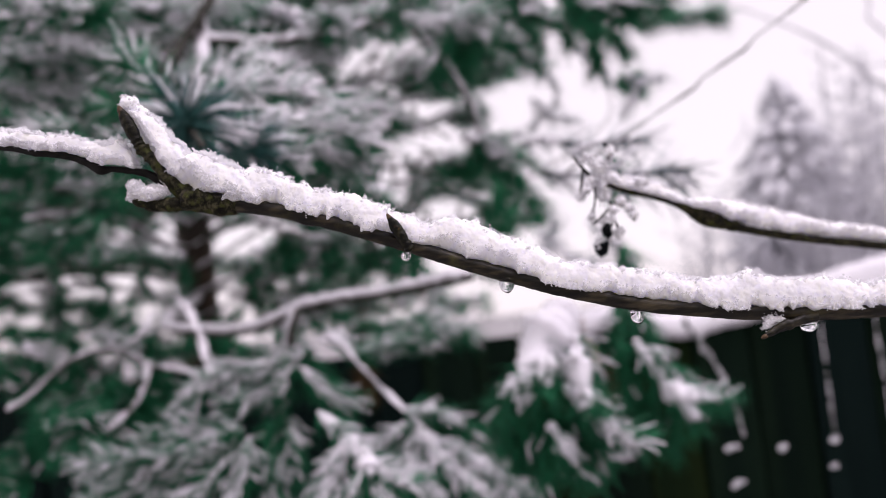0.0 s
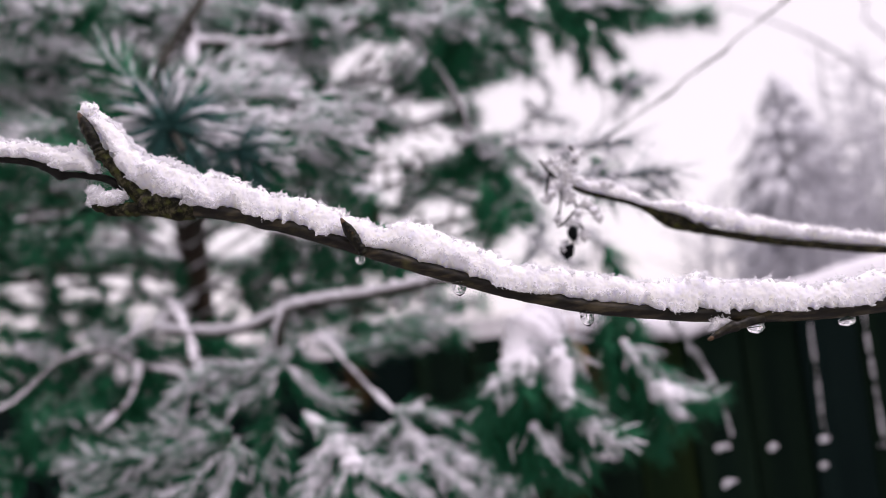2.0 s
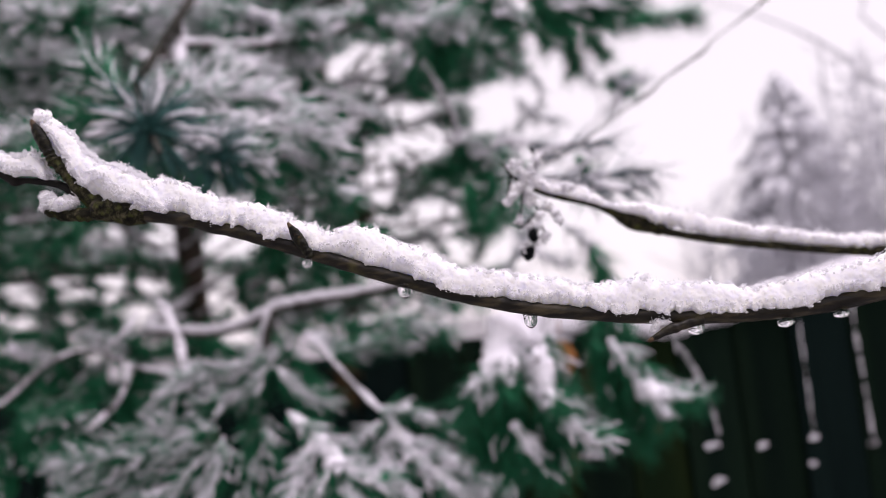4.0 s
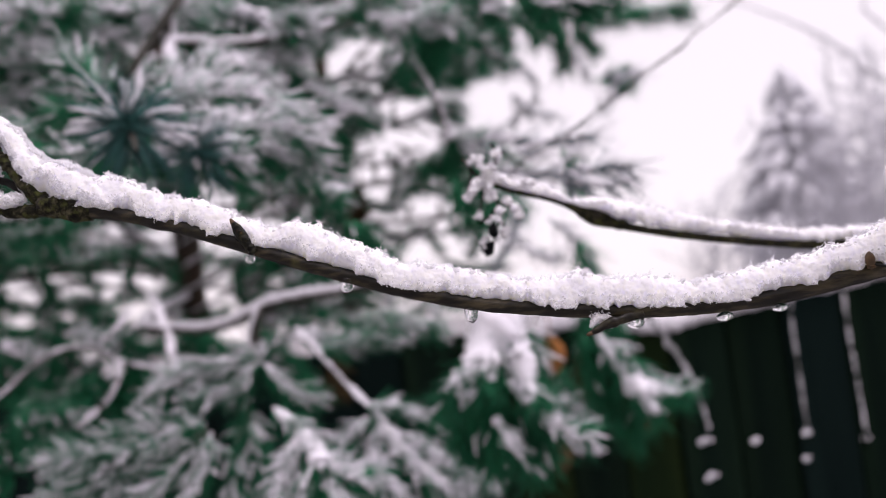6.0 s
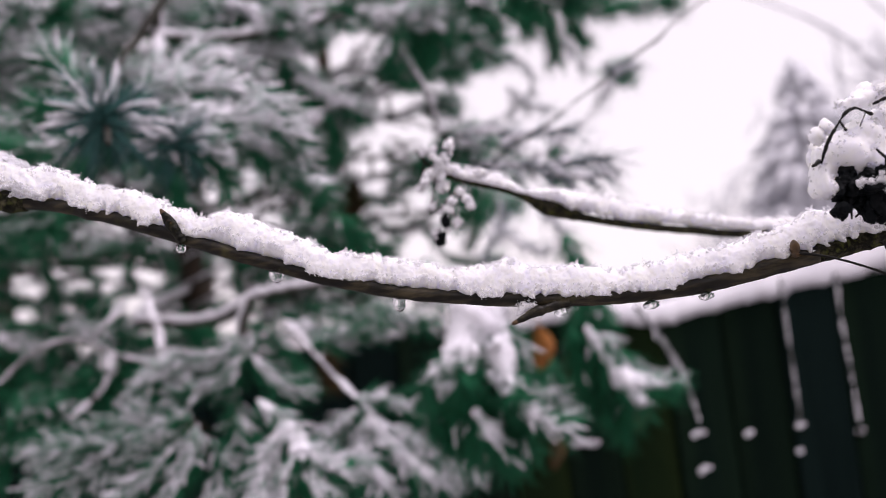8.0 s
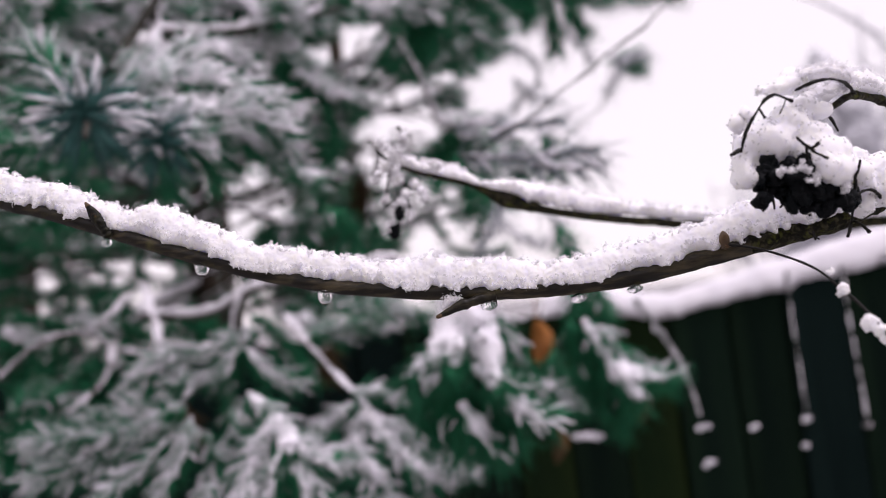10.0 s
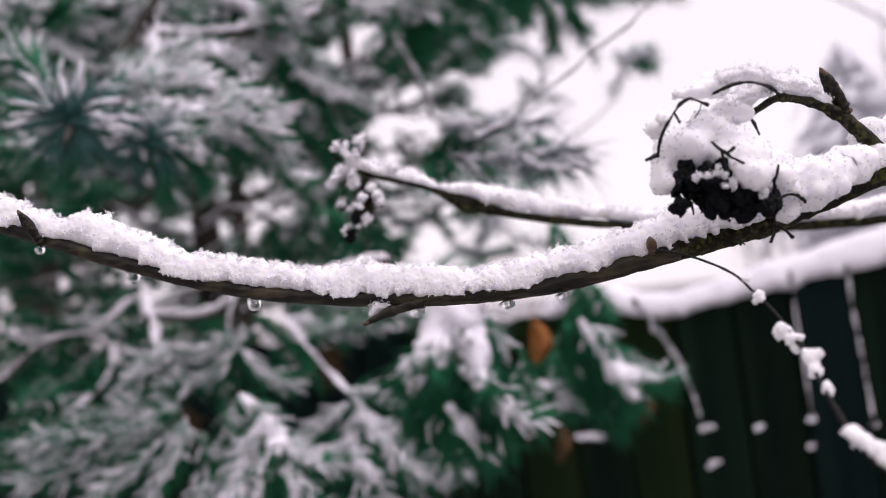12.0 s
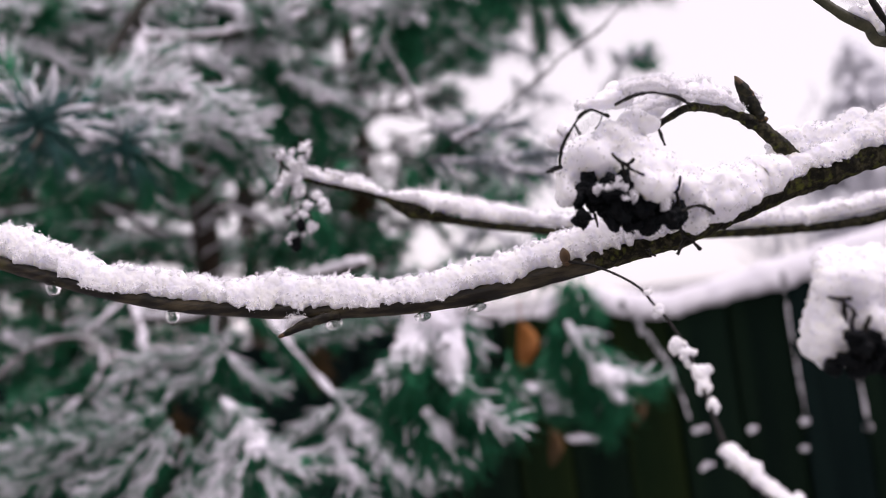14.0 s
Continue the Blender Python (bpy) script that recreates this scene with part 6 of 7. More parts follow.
laden(pine_a, [(-0.7380, 1.8500, 1.6853, 0.0077), (-0.6621, 1.8500, 1.7013, 0.0077), (-0.5715, 1.8500, 1.6737, 0.0077)], 1679, 0.2, dense=1900)
laden(pine_a, [(-0.8568, 1.8500, 1.5979, 0.0077), (-0.7725, 1.8500, 1.5665, 0.0077), (-0.6798, 1.8500, 1.5658, 0.0077)], 1686, 0.2, dense=1900)
laden(pine_a, [(-0.5616, 1.8500, 1.5770, 0.0077), (-0.5156, 1.8500, 1.5414, 0.0077), (-0.4592, 1.8500, 1.5533, 0.0077)], 1693, 0.2, dense=1900)
laden(pine_a, [(-0.3991, 1.8500, 1.6688, 0.0077), (-0.4122, 1.8500, 1.6212, 0.0077), (-0.3961, 1.8500, 1.5584, 0.0077)], 1700, 0.2, dense=1900)
laden(pine_a, [(-0.7334, 1.8500, 1.5902, 0.0077), (-0.6987, 1.8500, 1.5619, 0.0077), (-0.6572, 1.8500, 1.5414, 0.0077)], 1707, 0.2, dense=1900)
# dark shoots low behind the limbs
laden(pine_a, [(-0.7351, 1.4500, 1.5649, 0.0060), (-0.6782, 1.4500, 1.5441, 0.0060), (-0.6310, 1.4500, 1.5244, 0.0060)], 1714, 0.12)
laden(pine_a, [(-0.6585, 1.4500, 1.5467, 0.0060), (-0.6125, 1.4500, 1.5128, 0.0060), (-0.5780, 1.4500, 1.4613, 0.0060)], 1721, 0.12)
laden(pine_a, [(-0.5906, 1.4500, 1.5439, 0.0060), (-0.5348, 1.4500, 1.5137, 0.0060), (-0.4902, 1.4500, 1.4707, 0.0060)], 1728, 0.12)
laden(pine_a, [(-0.7387, 1.4500, 1.5172, 0.0060), (-0.6822, 1.4500, 1.4919, 0.0060), (-0.6378, 1.4500, 1.4394, 0.0060)], 1735, 0.12)
laden(pine_a, [(-0.6341, 1.4500, 1.4865, 0.0060), (-0.5979, 1.4500, 1.4540, 0.0060), (-0.5731, 1.4500, 1.4039, 0.0060)], 1742, 0.12)
laden(pine_a, [(-0.5244, 1.4500, 1.5221, 0.0060), (-0.4781, 1.4500, 1.4979, 0.0060), (-0.4295, 1.4500, 1.5020, 0.0060)], 1749, 0.12)
laden(pine_a, [(-0.4997, 1.4500, 1.4717, 0.0060), (-0.4640, 1.4500, 1.4393, 0.0060), (-0.4586, 1.4500, 1.3914, 0.0060)], 1756, 0.12)
laden(pine_a, [(-0.4178, 1.4500, 1.5246, 0.0060), (-0.3722, 1.4500, 1.4956, 0.0060), (-0.3159, 1.4500, 1.4799, 0.0060)], 1763, 0.12)
laden(pine_a, [(-0.4121, 1.4500, 1.4810, 0.0060), (-0.3670, 1.4500, 1.4476, 0.0060), (-0.3420, 1.4500, 1.4070, 0.0060)], 1770, 0.12)
laden(pine_a, [(-0.2938, 1.4500, 1.5107, 0.0060), (-0.2580, 1.4500, 1.4829, 0.0060), (-0.2238, 1.4500, 1.4412, 0.0060)], 1777, 0.12)
laden(pine_a, [(-0.2353, 1.4500, 1.5185, 0.0060), (-0.1803, 1.4500, 1.4933, 0.0060), (-0.1463, 1.4500, 1.4516, 0.0060)], 1784, 0.12)
laden(pine_a, [(-0.7436, 1.4500, 1.4510, 0.0060), (-0.6962, 1.4500, 1.4363, 0.0060), (-0.6607, 1.4500, 1.3945, 0.0060)], 1791, 0.12)
laden(pine_a, [(-0.7022, 1.4500, 1.4845, 0.0060), (-0.6555, 1.4500, 1.4603, 0.0060), (-0.6090, 1.4500, 1.4362, 0.0060)], 1798, 0.12)
laden(pine_a, [(-0.1955, 1.4500, 1.5331, 0.0060), (-0.1500, 1.4500, 1.5089, 0.0060), (-0.1037, 1.4500, 1.4942, 0.0060)], 1805, 0.12)
laden(pine_a, [(-0.2712, 1.4500, 1.4465, 0.0060), (-0.2248, 1.4500, 1.4319, 0.0060), (-0.1908, 1.4500, 1.3904, 0.0060)], 1812, 0.12)
laden(pine_a, [(-0.5684, 1.4500, 1.4603, 0.0060), (-0.5325, 1.4500, 1.4278, 0.0060), (-0.4983, 1.4500, 1.3769, 0.0060)], 1819, 0.12)
# lacy twigs before the bright gap
laden(pine_a, [(0.1920, 1.7000, 2.0012, 0.0070), (0.2487, 1.7000, 1.9539, 0.0070), (0.2504, 1.7000, 1.9019, 0.0070), (0.2046, 1.7000, 1.8673, 0.0070)], 1826, 0.4, dense=520, mat=FROSTED)
laden(pine_a, [(0.4002, 1.7000, 1.9471, 0.0070), (0.4133, 1.7000, 1.9168, 0.0070), (0.3807, 1.7000, 1.8634, 0.0070)], 1833, 0.4, dense=520, mat=FROSTED)
laden(pine_a, [(0.2855, 1.7000, 2.0246, 0.0070), (0.3266, 1.7000, 1.9906, 0.0070), (0.3648, 1.7000, 1.9341, 0.0070)], 1840, 0.4, dense=520, mat=FROSTED)
laden(pine_a, [(0.1190, 1.7000, 1.9580, 0.0070), (0.1547, 1.7000, 1.9733, 0.0070), (0.2114, 1.7000, 1.9734, 0.0070)], 1847, 0.4, dense=520, mat=FROSTED)
laden(pine_a, [(0.0764, 1.7000, 1.8825, 0.0070), (0.1292, 1.7000, 1.8499, 0.0070), (0.1741, 1.7000, 1.8480, 0.0070)], 1854, 0.4, dense=520, mat=FROSTED)
laden(pine_a, [(0.2050, 1.7000, 1.9189, 0.0070), (0.2344, 1.7000, 1.8809, 0.0070), (0.2885, 1.7000, 1.8630, 0.0070)], 1861, 0.4, dense=520, mat=FROSTED)
laden(pine_a, [(0.4063, 1.7000, 1.9062, 0.0070), (0.4313, 1.7000, 1.9261, 0.0070), (0.4659, 1.7000, 1.9334, 0.0070)], 1868, 0.4, dense=520, mat=FROSTED)
# grey sprays before the pale sky
laden(pine_a, [(0.1053, 0.8600, 1.6350, 0.0022), (0.1640, 0.8300, 1.6208, 0.0030), (0.2352, 0.8000, 1.6151, 0.0017)], 1875, 0.8, dense=500, mat=FROSTED)
laden(pine_a, [(0.1351, 0.8500, 1.6493, 0.0026), (0.1702, 0.8500, 1.6578, 0.0040), (0.2038, 0.8500, 1.6550, 0.0022)], 1882, 0.7, dense=500, mat=FROSTED)
laden(pine_a, [(0.0926, 0.9500, 1.6810, 0.0030), (0.1250, 0.9500, 1.6868, 0.0044), (0.1555, 0.9500, 1.6767, 0.0030)], 1889, 0.7, dense=500, mat=FROSTED)
laden(pine_a, [(0.1644, 0.8400, 1.6168, 0.0026), (0.2022, 0.8400, 1.6068, 0.0039), (0.2352, 0.8400, 1.6040, 0.0022)], 1896, 0.7, dense=500, mat=FROSTED)
laden(pine_a, [(0.1046, 1.1000, 1.5404, 0.0034), (0.1267, 1.1000, 1.5742, 0.0046), (0.1448, 1.1000, 1.6050, 0.0028)], 1903, 0.6, dense=500, mat=FROSTED)
laden(pine_a, [(0.1846, 1.1000, 1.6041, 0.0034), (0.2168, 1.1000, 1.5712, 0.0051), (0.2298, 1.1000, 1.5298, 0.0034)], 1910, 0.6, dense=500, mat=FROSTED)
laden(pine_a, [(0.1277, 1.1500, 1.6009, 0.0036), (0.1616, 1.1500, 1.5665, 0.0048), (0.1980, 1.1500, 1.5548, 0.0030)], 1917, 0.7, dense=500, mat=FROSTED)
laden(pine_a, [(0.1977, 1.0000, 1.6717, 0.0041), (0.2083, 1.0000, 1.6503, 0.0041), (0.2092, 1.0000, 1.6301, 0.0041)], 1924, 0.12)
laden(pine_a, [(0.2044, 1.0000, 1.5641, 0.0041), (0.2117, 1.0000, 1.5434, 0.0041), (0.2117, 1.0000, 1.5170, 0.0041)], 1931, 0.12)
laden(pine_a, [(0.0970, 1.0000, 1.6634, 0.0041), (0.0987, 1.0000, 1.6497, 0.0041), (0.1070, 1.0000, 1.6353, 0.0041)], 1938, 0.12)
laden(pine_a, [(-0.0611, 1.0000, 1.6213, 0.0041), (-0.0375, 1.0000, 1.5919, 0.0041), (-0.0337, 1.0000, 1.5648, 0.0041)], 1952, 0.12)
laden(pine_a, [(0.0691, 1.0000, 1.6532, 0.0041), (0.0735, 1.0000, 1.6325, 0.0041)], 1973, 0.12)
# heavy snow on the upper shoots
laden(pine_a, [(-0.5080, 1.1500, 1.9361, 0.0060), (-0.4464, 1.1500, 1.9126, 0.0107), (-0.4055, 1.1500, 1.8806, 0.0060)], 3007, 1.3)
laden(pine_a, [(-0.4163, 1.1600, 1.9492, 0.0060), (-0.3660, 1.1600, 1.9301, 0.0102), (-0.3241, 1.1600, 1.9540, 0.0054)], 3014, 1.3)
laden(pine_a, [(-0.2424, 1.0500, 1.8398, 0.0054), (-0.1888, 1.0500, 1.8391, 0.0103), (-0.1518, 1.0500, 1.8143, 0.0054)], 3021, 1.3)
laden(pine_a, [(-0.1891, 1.1800, 1.8824, 0.0061), (-0.1255, 1.1800, 1.8779, 0.0122)], 3028, 1.3)
laden(pine_a, [(-0.1296, 1.2500, 1.8516, 0.0065), (-0.0783, 1.2500, 1.8181, 0.0116), (-0.0347, 1.2500, 1.7934, 0.0052)], 3035, 1.3)
laden(pine_a, [(-0.0213, 1.1400, 1.9098, 0.0059), (0.0232, 1.1400, 1.8933, 0.0118), (0.0739, 1.1400, 1.8997, 0.0053)], 3042, 1.3)
laden(pine_a, [(-0.2778, 0.9500, 1.8019, 0.0039), (-0.2291, 0.9500, 1.8013, 0.0079), (-0.1926, 0.9500, 1.8100, 0.0039)], 3049, 1.3)
laden(pine_a, [(-0.1487, 0.8600, 1.7282, 0.0045), (-0.1059, 0.8600, 1.7172, 0.0080), (-0.0638, 0.8600, 1.7005, 0.0036)], 3056, 1.3)
laden(pine_a, [(-0.5522, 1.2000, 1.9224, 0.0050), (-0.5106, 1.2000, 1.9257, 0.0087), (-0.4790, 1.2000, 1.9069, 0.0050)], 3063, 1.3)
laden(pine_a, [(-0.3490, 1.2000, 1.9829, 0.0050), (-0.3018, 1.2000, 1.9586, 0.0075), (-0.2637, 1.2000, 1.9707, 0.0050)], 3070, 1.3)
laden(pine_a, [(-0.3888, 0.9500, 1.7607, 0.0039), (-0.4151, 0.9500, 1.7573, 0.0064), (-0.4483, 0.9500, 1.7514, 0.0039)], 3077, 1.3)
laden(pine_a, [(-0.5795, 1.2000, 2.0011, 0.0062), (-0.5293, 1.2000, 2.0051, 0.0099), (-0.4706, 1.2000, 2.0130, 0.0062)], 3091, 1.3)
laden(pine_a, [(-0.6038, 1.2000, 1.8954, 0.0050), (-0.5556, 1.2000, 1.8771, 0.0087), (-0.5063, 1.2000, 1.8754, 0.0050)], 3098, 1.3)
laden(pine_a, [(-0.0471, 1.8000, 1.7628, 0.0075), (0.0245, 1.8000, 1.7628, 0.0075), (0.0980, 1.8000, 1.7279, 0.0075)], 3112, 0.35, dense=1500)
laden(pine_a, [(-0.0703, 1.8000, 1.6577, 0.0075), (-0.0086, 1.8000, 1.6781, 0.0075), (0.0285, 1.8000, 1.6381, 0.0075)], 3119, 0.35, dense=1500)
laden(pine_a, [(0.1206, 1.8000, 1.7492, 0.0075), (0.1256, 1.8000, 1.6888, 0.0075), (0.0941, 1.8000, 1.6211, 0.0075)], 3126, 0.35, dense=1500)
laden(pine_a, [(0.0502, 1.8000, 1.8321, 0.0075), (0.0766, 1.8000, 1.7808, 0.0075), (0.1452, 1.8000, 1.7560, 0.0075)], 3133, 0.35, dense=1500)
laden(pine_a, [(-0.1198, 1.8000, 1.7532, 0.0075), (-0.0621, 1.8000, 1.7345, 0.0075), (-0.0235, 1.8000, 1.7600, 0.0075)], 3140, 0.35, dense=1500)
laden(pine_a, [(-0.1757, 1.8000, 1.6758, 0.0075), (-0.1143, 1.8000, 1.6926, 0.0075), (-0.0567, 1.8000, 1.6741, 0.0075)], 3147, 0.35, dense=1500)
laden(pine_a, [(0.1541, 1.8000, 1.8537, 0.0075), (0.1970, 1.8000, 1.8124, 0.0075), (0.2396, 1.8000, 1.7713, 0.0075)], 3154, 0.35, dense=1500)
laden(pine_a, [(0.0320, 1.8000, 1.6163, 0.0075), (0.0877, 1.8000, 1.5862, 0.0075), (0.1474, 1.8000, 1.5913, 0.0075)], 3161, 0.35, dense=1500)
laden(pine_a, [(-0.0611, 1.8000, 1.8549, 0.0075), (-0.0426, 1.8000, 1.8044, 0.0075), (-0.0601, 1.8000, 1.7523, 0.0075)], 3168, 0.35, dense=1500)
# green shoots low in the crown
sprig(pine_a, (-0.6276, 1.4200, 1.4434), (-0.6532, 1.3500, 1.3832), 0.15)
sprig(pine_a, (-0.5937, 1.4200, 1.4036), (-0.6050, 1.3500, 1.3270), 0.15)
sprig(pine_a, (-0.6859, 1.4200, 1.3951), (-0.7002, 1.3500, 1.3283), 0.15)
sprig(pine_a, (-0.5274, 1.4200, 1.4329), (-0.4449, 1.3500, 1.3787), 0.15)
sprig(pine_a, (-0.5075, 1.4000, 1.3613), (-0.5175, 1.3000, 1.3103), 0.15)
sprig(pine_a, (-0.4637, 1.4200, 1.4263), (-0.4908, 1.3800, 1.4857), 0.15)
sprig(pine_a, (-0.6993, 1.4200, 1.4690), (-0.6200, 1.3800, 1.4284), 0.15)
sprig(pine_a, (-0.2792, 1.3000, 1.3677), (-0.2485, 1.2000, 1.3087), 0.15)
sprig(pine_a, (-0.1350, 1.3000, 1.3035), (-0.0684, 1.2000, 1.2675), 0.15)
sprig(pine_a, (0.0363, 1.3500, 1.3287), (0.0444, 1.3000, 1.2685), 0.15)
sprig(pine_a, (0.2015, 1.3500, 1.4061), (0.1935, 1.3000, 1.3351), 0.15)
sprig(pine_a, (0.2215, 1.4000, 1.3566), (0.2328, 1.3600, 1.2899), 0.15)
sprig(pine_a, (-0.7129, 1.4200, 1.5436), (-0.6329, 1.3800, 1.5005), 0.15)
sprig(pine_a, (-0.6298, 1.4200, 1.5441), (-0.6595, 1.3800, 1.5033), 0.15)
sprig(pine_a, (-0.5951, 1.4200, 1.5130), (-0.6359, 1.3800, 1.4565), 0.15)
sprig(pine_a, (-0.7691, 1.4200, 1.5312), (-0.6885, 1.3800, 1.4708), 0.15)
sprig(pine_a, (-0.5437, 1.4500, 1.4879), (-0.5738, 1.4000, 1.4395), 0.15)
sprig(pine_a, (-0.5975, 1.5000, 1.5395), (-0.5194, 1.4500, 1.5603), 0.15)
for a, b in (((-0.1189, 1.7500, 1.7825), (-0.1766, 1.7000, 1.7134)), ((-0.1371, 1.3000, 1.4525), (-0.1205, 1.2500, 1.4051)), ((0.2326, 1.3500, 1.4115), (0.2222, 1.3000, 1.3651)), ((-0.3227, 1.2000, 1.3847), (-0.2934, 1.1500, 1.3587))):
    sprig(pine_a, a, b, "withered")
# dark tufts against the sky
sprig(pine_a, (0.0333, 1.2500, 1.9507), (0.0812, 1.2000, 1.8701), 1.0)
sprig(pine_a, (0.0480, 1.2500, 1.9320), (0.0620, 1.2000, 1.8396), 0.6)
sprig(pine_a, (0.0176, 1.2500, 1.9610), (0.0935, 1.2000, 1.9096), 1.0)
sprig(pine_a, (0.1608, 1.0000, 1.8666), (0.2168, 0.9700, 1.8225), 1.0)
sprig(pine_a, (0.2012, 1.0000, 1.8691), (0.2614, 0.9700, 1.8177), 1.0)
sprig(pine_a, (0.2408, 1.0000, 1.8649), (0.2949, 0.9700, 1.8273), 1.0)
sprig(pine_a, (0.1798, 1.0000, 1.8577), (0.2009, 0.9700, 1.7978), 0.6)
sprig(pine_a, (0.1188, 1.1000, 1.9096), (0.1510, 1.0500, 1.8510), 1.0)
sprig(pine_a, (0.0897, 1.5000, 1.7621), (0.1400, 1.4500, 1.7188), 0.6)
sprig(pine_a, (0.0646, 1.5000, 1.8048), (0.1244, 1.4500, 1.7494), 1.0)

# low boughs that hang over the fence towards the viewer
grow(pine_a, (-0.5083, 1.7500, 1.5603), (-0.5912, 1.4000, 1.4503), 5, 801, 0.15, 0.007)
grow(pine_a, (-0.5662, 1.7500, 1.4759), (-0.6712, 1.3800, 1.3286), 4, 802, 0.15, 0.007)
grow(pine_a, (-0.5639, 1.8000, 1.7073), (-0.5762, 1.2000, 1.6989), 9, 807, 0.35, 0.007)
grow(pine_a, (-0.5251, 1.8000, 1.7506), (-0.5510, 1.3000, 1.7854), 10, 808, 0.5, 0.007)
grow(pine_a, (-0.5461, 1.8000, 1.9323), (-0.5467, 1.2000, 1.9049), 13, 809, 0.85, 0.007)
grow(pine_a, (-0.4842, 1.8000, 2.1081), (-0.4854, 1.2000, 1.9803), 13, 810, 0.85, 0.007)
grow(pine_a, (-0.4919, 1.8000, 1.7233), (-0.2018, 1.4000, 1.6454), 6, 811, 0.4, 0.007)
grow(pine_a, (-0.4180, 1.8000, 2.0398), (-0.1456, 1.2000, 1.9190), 11, 812, 0.95, 0.007)
grow(pine_a, (-0.4597, 1.8000, 1.8270), (-0.1083, 1.3500, 1.8011), 12, 814, 0.7, 0.007)

# leafy boughs close behind, between the clearings
for k in range(13):
    z = 1.56 + 0.055 * k
    grow(pine_a, (-0.57, 1.98, z), (0.05 + 0.03 * math.sin(k * 2.1), 1.62 + 0.12 * math.sin(k * 1.3), z + 0.09 + 0.07 * math.sin(k * 3.3)), 15, 840 + k, (0.15, 0.45, 0.3)[k % 3] if k < 5 else (0.6, 1.1, 0.9)[k % 3], 0.004, 0.15)
    if k % 2:
        grow(pine_a, (-0.58, 1.98, z), (-1.08 + 0.04 * math.sin(k * 2.7), 1.75 + 0.1 * math.sin(k * 1.9), z + 0.02), 13, 860 + k, (0.3, 0.15, 0.5)[k % 3] if k < 5 else (0.9, 0.5, 1.1)[k % 3], 0.004, 0.15)

# crowns: boughs all round the trunks, most of them on the far side of the fence
pine_b = pine((-0.3249, 2.9000, 1.9827)[:2] + (0.0,), 4.6, 0.028, "slender pine with snow on every shoot")
pine_c = pine((-1.35, 2.3, 0.0), 4.4, 0.045, "bushy pine with dark green snowy shoots")
pine_e = pine((-2.1, 3.8, 0.0), 5.2, 0.06, "dense dark pine, lightly dusted with snow")
crown = np.random.default_rng(55)
for tree, count, size, z0, z1, room in ((pine_a, 9, 1.1, 1.75, 2.2, 0.10), (pine_b, 8, 0.85, 1.75, 3.0, 0.08), (pine_c, 24, 1.35, 1.72, 2.9, 0.0), (pine_e, 26, 1.8, 1.95, 3.5, 0.0),
                                            (pine_b, 9, 1.0, 1.40, 1.95, 0.06), (pine_a, 4, 0.8, 1.46, 1.8, 0.1), (pine_c, 4, 1.0, 1.52, 1.75, 0.0), (pine_a, 5, 0.8, 2.9, 3.8, 0.1), (pine_b, 5, 0.8, 3.2, 4.2, 0.1), (pine_c, 5, 0.9, 3.1, 4.0, 0.1), (pine_e, 5, 1.0, 3.7, 4.8, 0.1)):
    tx, ty = tree.location.x, tree.location.y
    for k in range(count):
        z = z0 + (z1 - z0) * (k + crown.uniform(0, 1)) / count
        az = k * 2.4 + crown.uniform(-0.4, 0.4)
        big = size * crown.uniform(0.7, 1.15) * (1.1 - 0.4 * (z - z0) / (z1 - z0))
        ex, ey = tx + math.cos(az) * big * 0.75, ty + math.sin(az) * big * 0.75
        if ey < 1.25 or ex > room * ey + 0.12:
            continue
        bough(tree, (tx, ty, z), az, crown.uniform(-0.15, 0.3), big, crown.choice([0.12, 0.4, 0.8, 0.8]))

# thin snowy boughs of the slender pine against the sky
grow(pine_b, (-0.3122, 2.9000, 2.1165), (0.1425, 2.2000, 2.1195), 6, 831, 0.95, 0.006, 0.24)
grow(pine_b, (-0.3303, 2.9000, 1.9257), (0.1799, 2.2000, 1.7990), 4, 832, 0.8, 0.006, 0.22)
grow(pine_b, (-0.2938, 2.9000, 2.3094), (0.0860, 2.2000, 2.2752), 6, 833, 0.95, 0.006, 0.22)

# ---- far trees, rimed, their colour paled to imitate snowfall haze ----
def far_conifer(place, height, width, count, seed, label):
    g = np.random.default_rng(seed)
    x, y, z = place
    t = thing("hazy_conifer", place, label, "tree", "far trees")
    part("trunk", tube([(x, y, -0.1, height * 0.018), (x, y, height * 0.6, height * 0.012), (x, y, height, 0.01)], 0.2, 8, 0.1, 5, seed), FAR_BARK, t)
    green, white = [], []
    for k in range(count):
        u = g.uniform(0, 1) ** 0.8
        h = height * (0.12 + 0.88 * u)
        az = g.uniform(0, 2 * math.pi)
        ln = width * (1.02 - u ** 2.4) * g.uniform(0.1, 1.4) + 0.10 * width
        d = np.array((math.cos(az), math.sin(az), -0.25))
        a = np.array((x, y, h))
        b = a + d * ln
        w = 0.05 * width + 0.06 * ln
        green.append(tube([(*a, w * 0.3), (*((a + b) / 2 + (0, 0, 0.08 * ln)), w), (*b, w * 0.25)], 0.5, 6, 0.5, 2.5 / width, seed + k))
        white.append(tube([(*(a * 0.4 + b * 0.6 + (0, 0, w * 0.8)), w * 0.3), (*(a * 0.25 + b * 0.75 + (0, 0, w * 0.75)), w * 0.75), (*(b + (0, 0, w * 0.15)), w * 0.3)], 0.5, 6, 0.5, 2.5 / width, seed + k + 1))
    tagged(part("crown", join(*green), HAZE_NEEDLE, t), kind="stuff")
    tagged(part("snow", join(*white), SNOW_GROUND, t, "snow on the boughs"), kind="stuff")


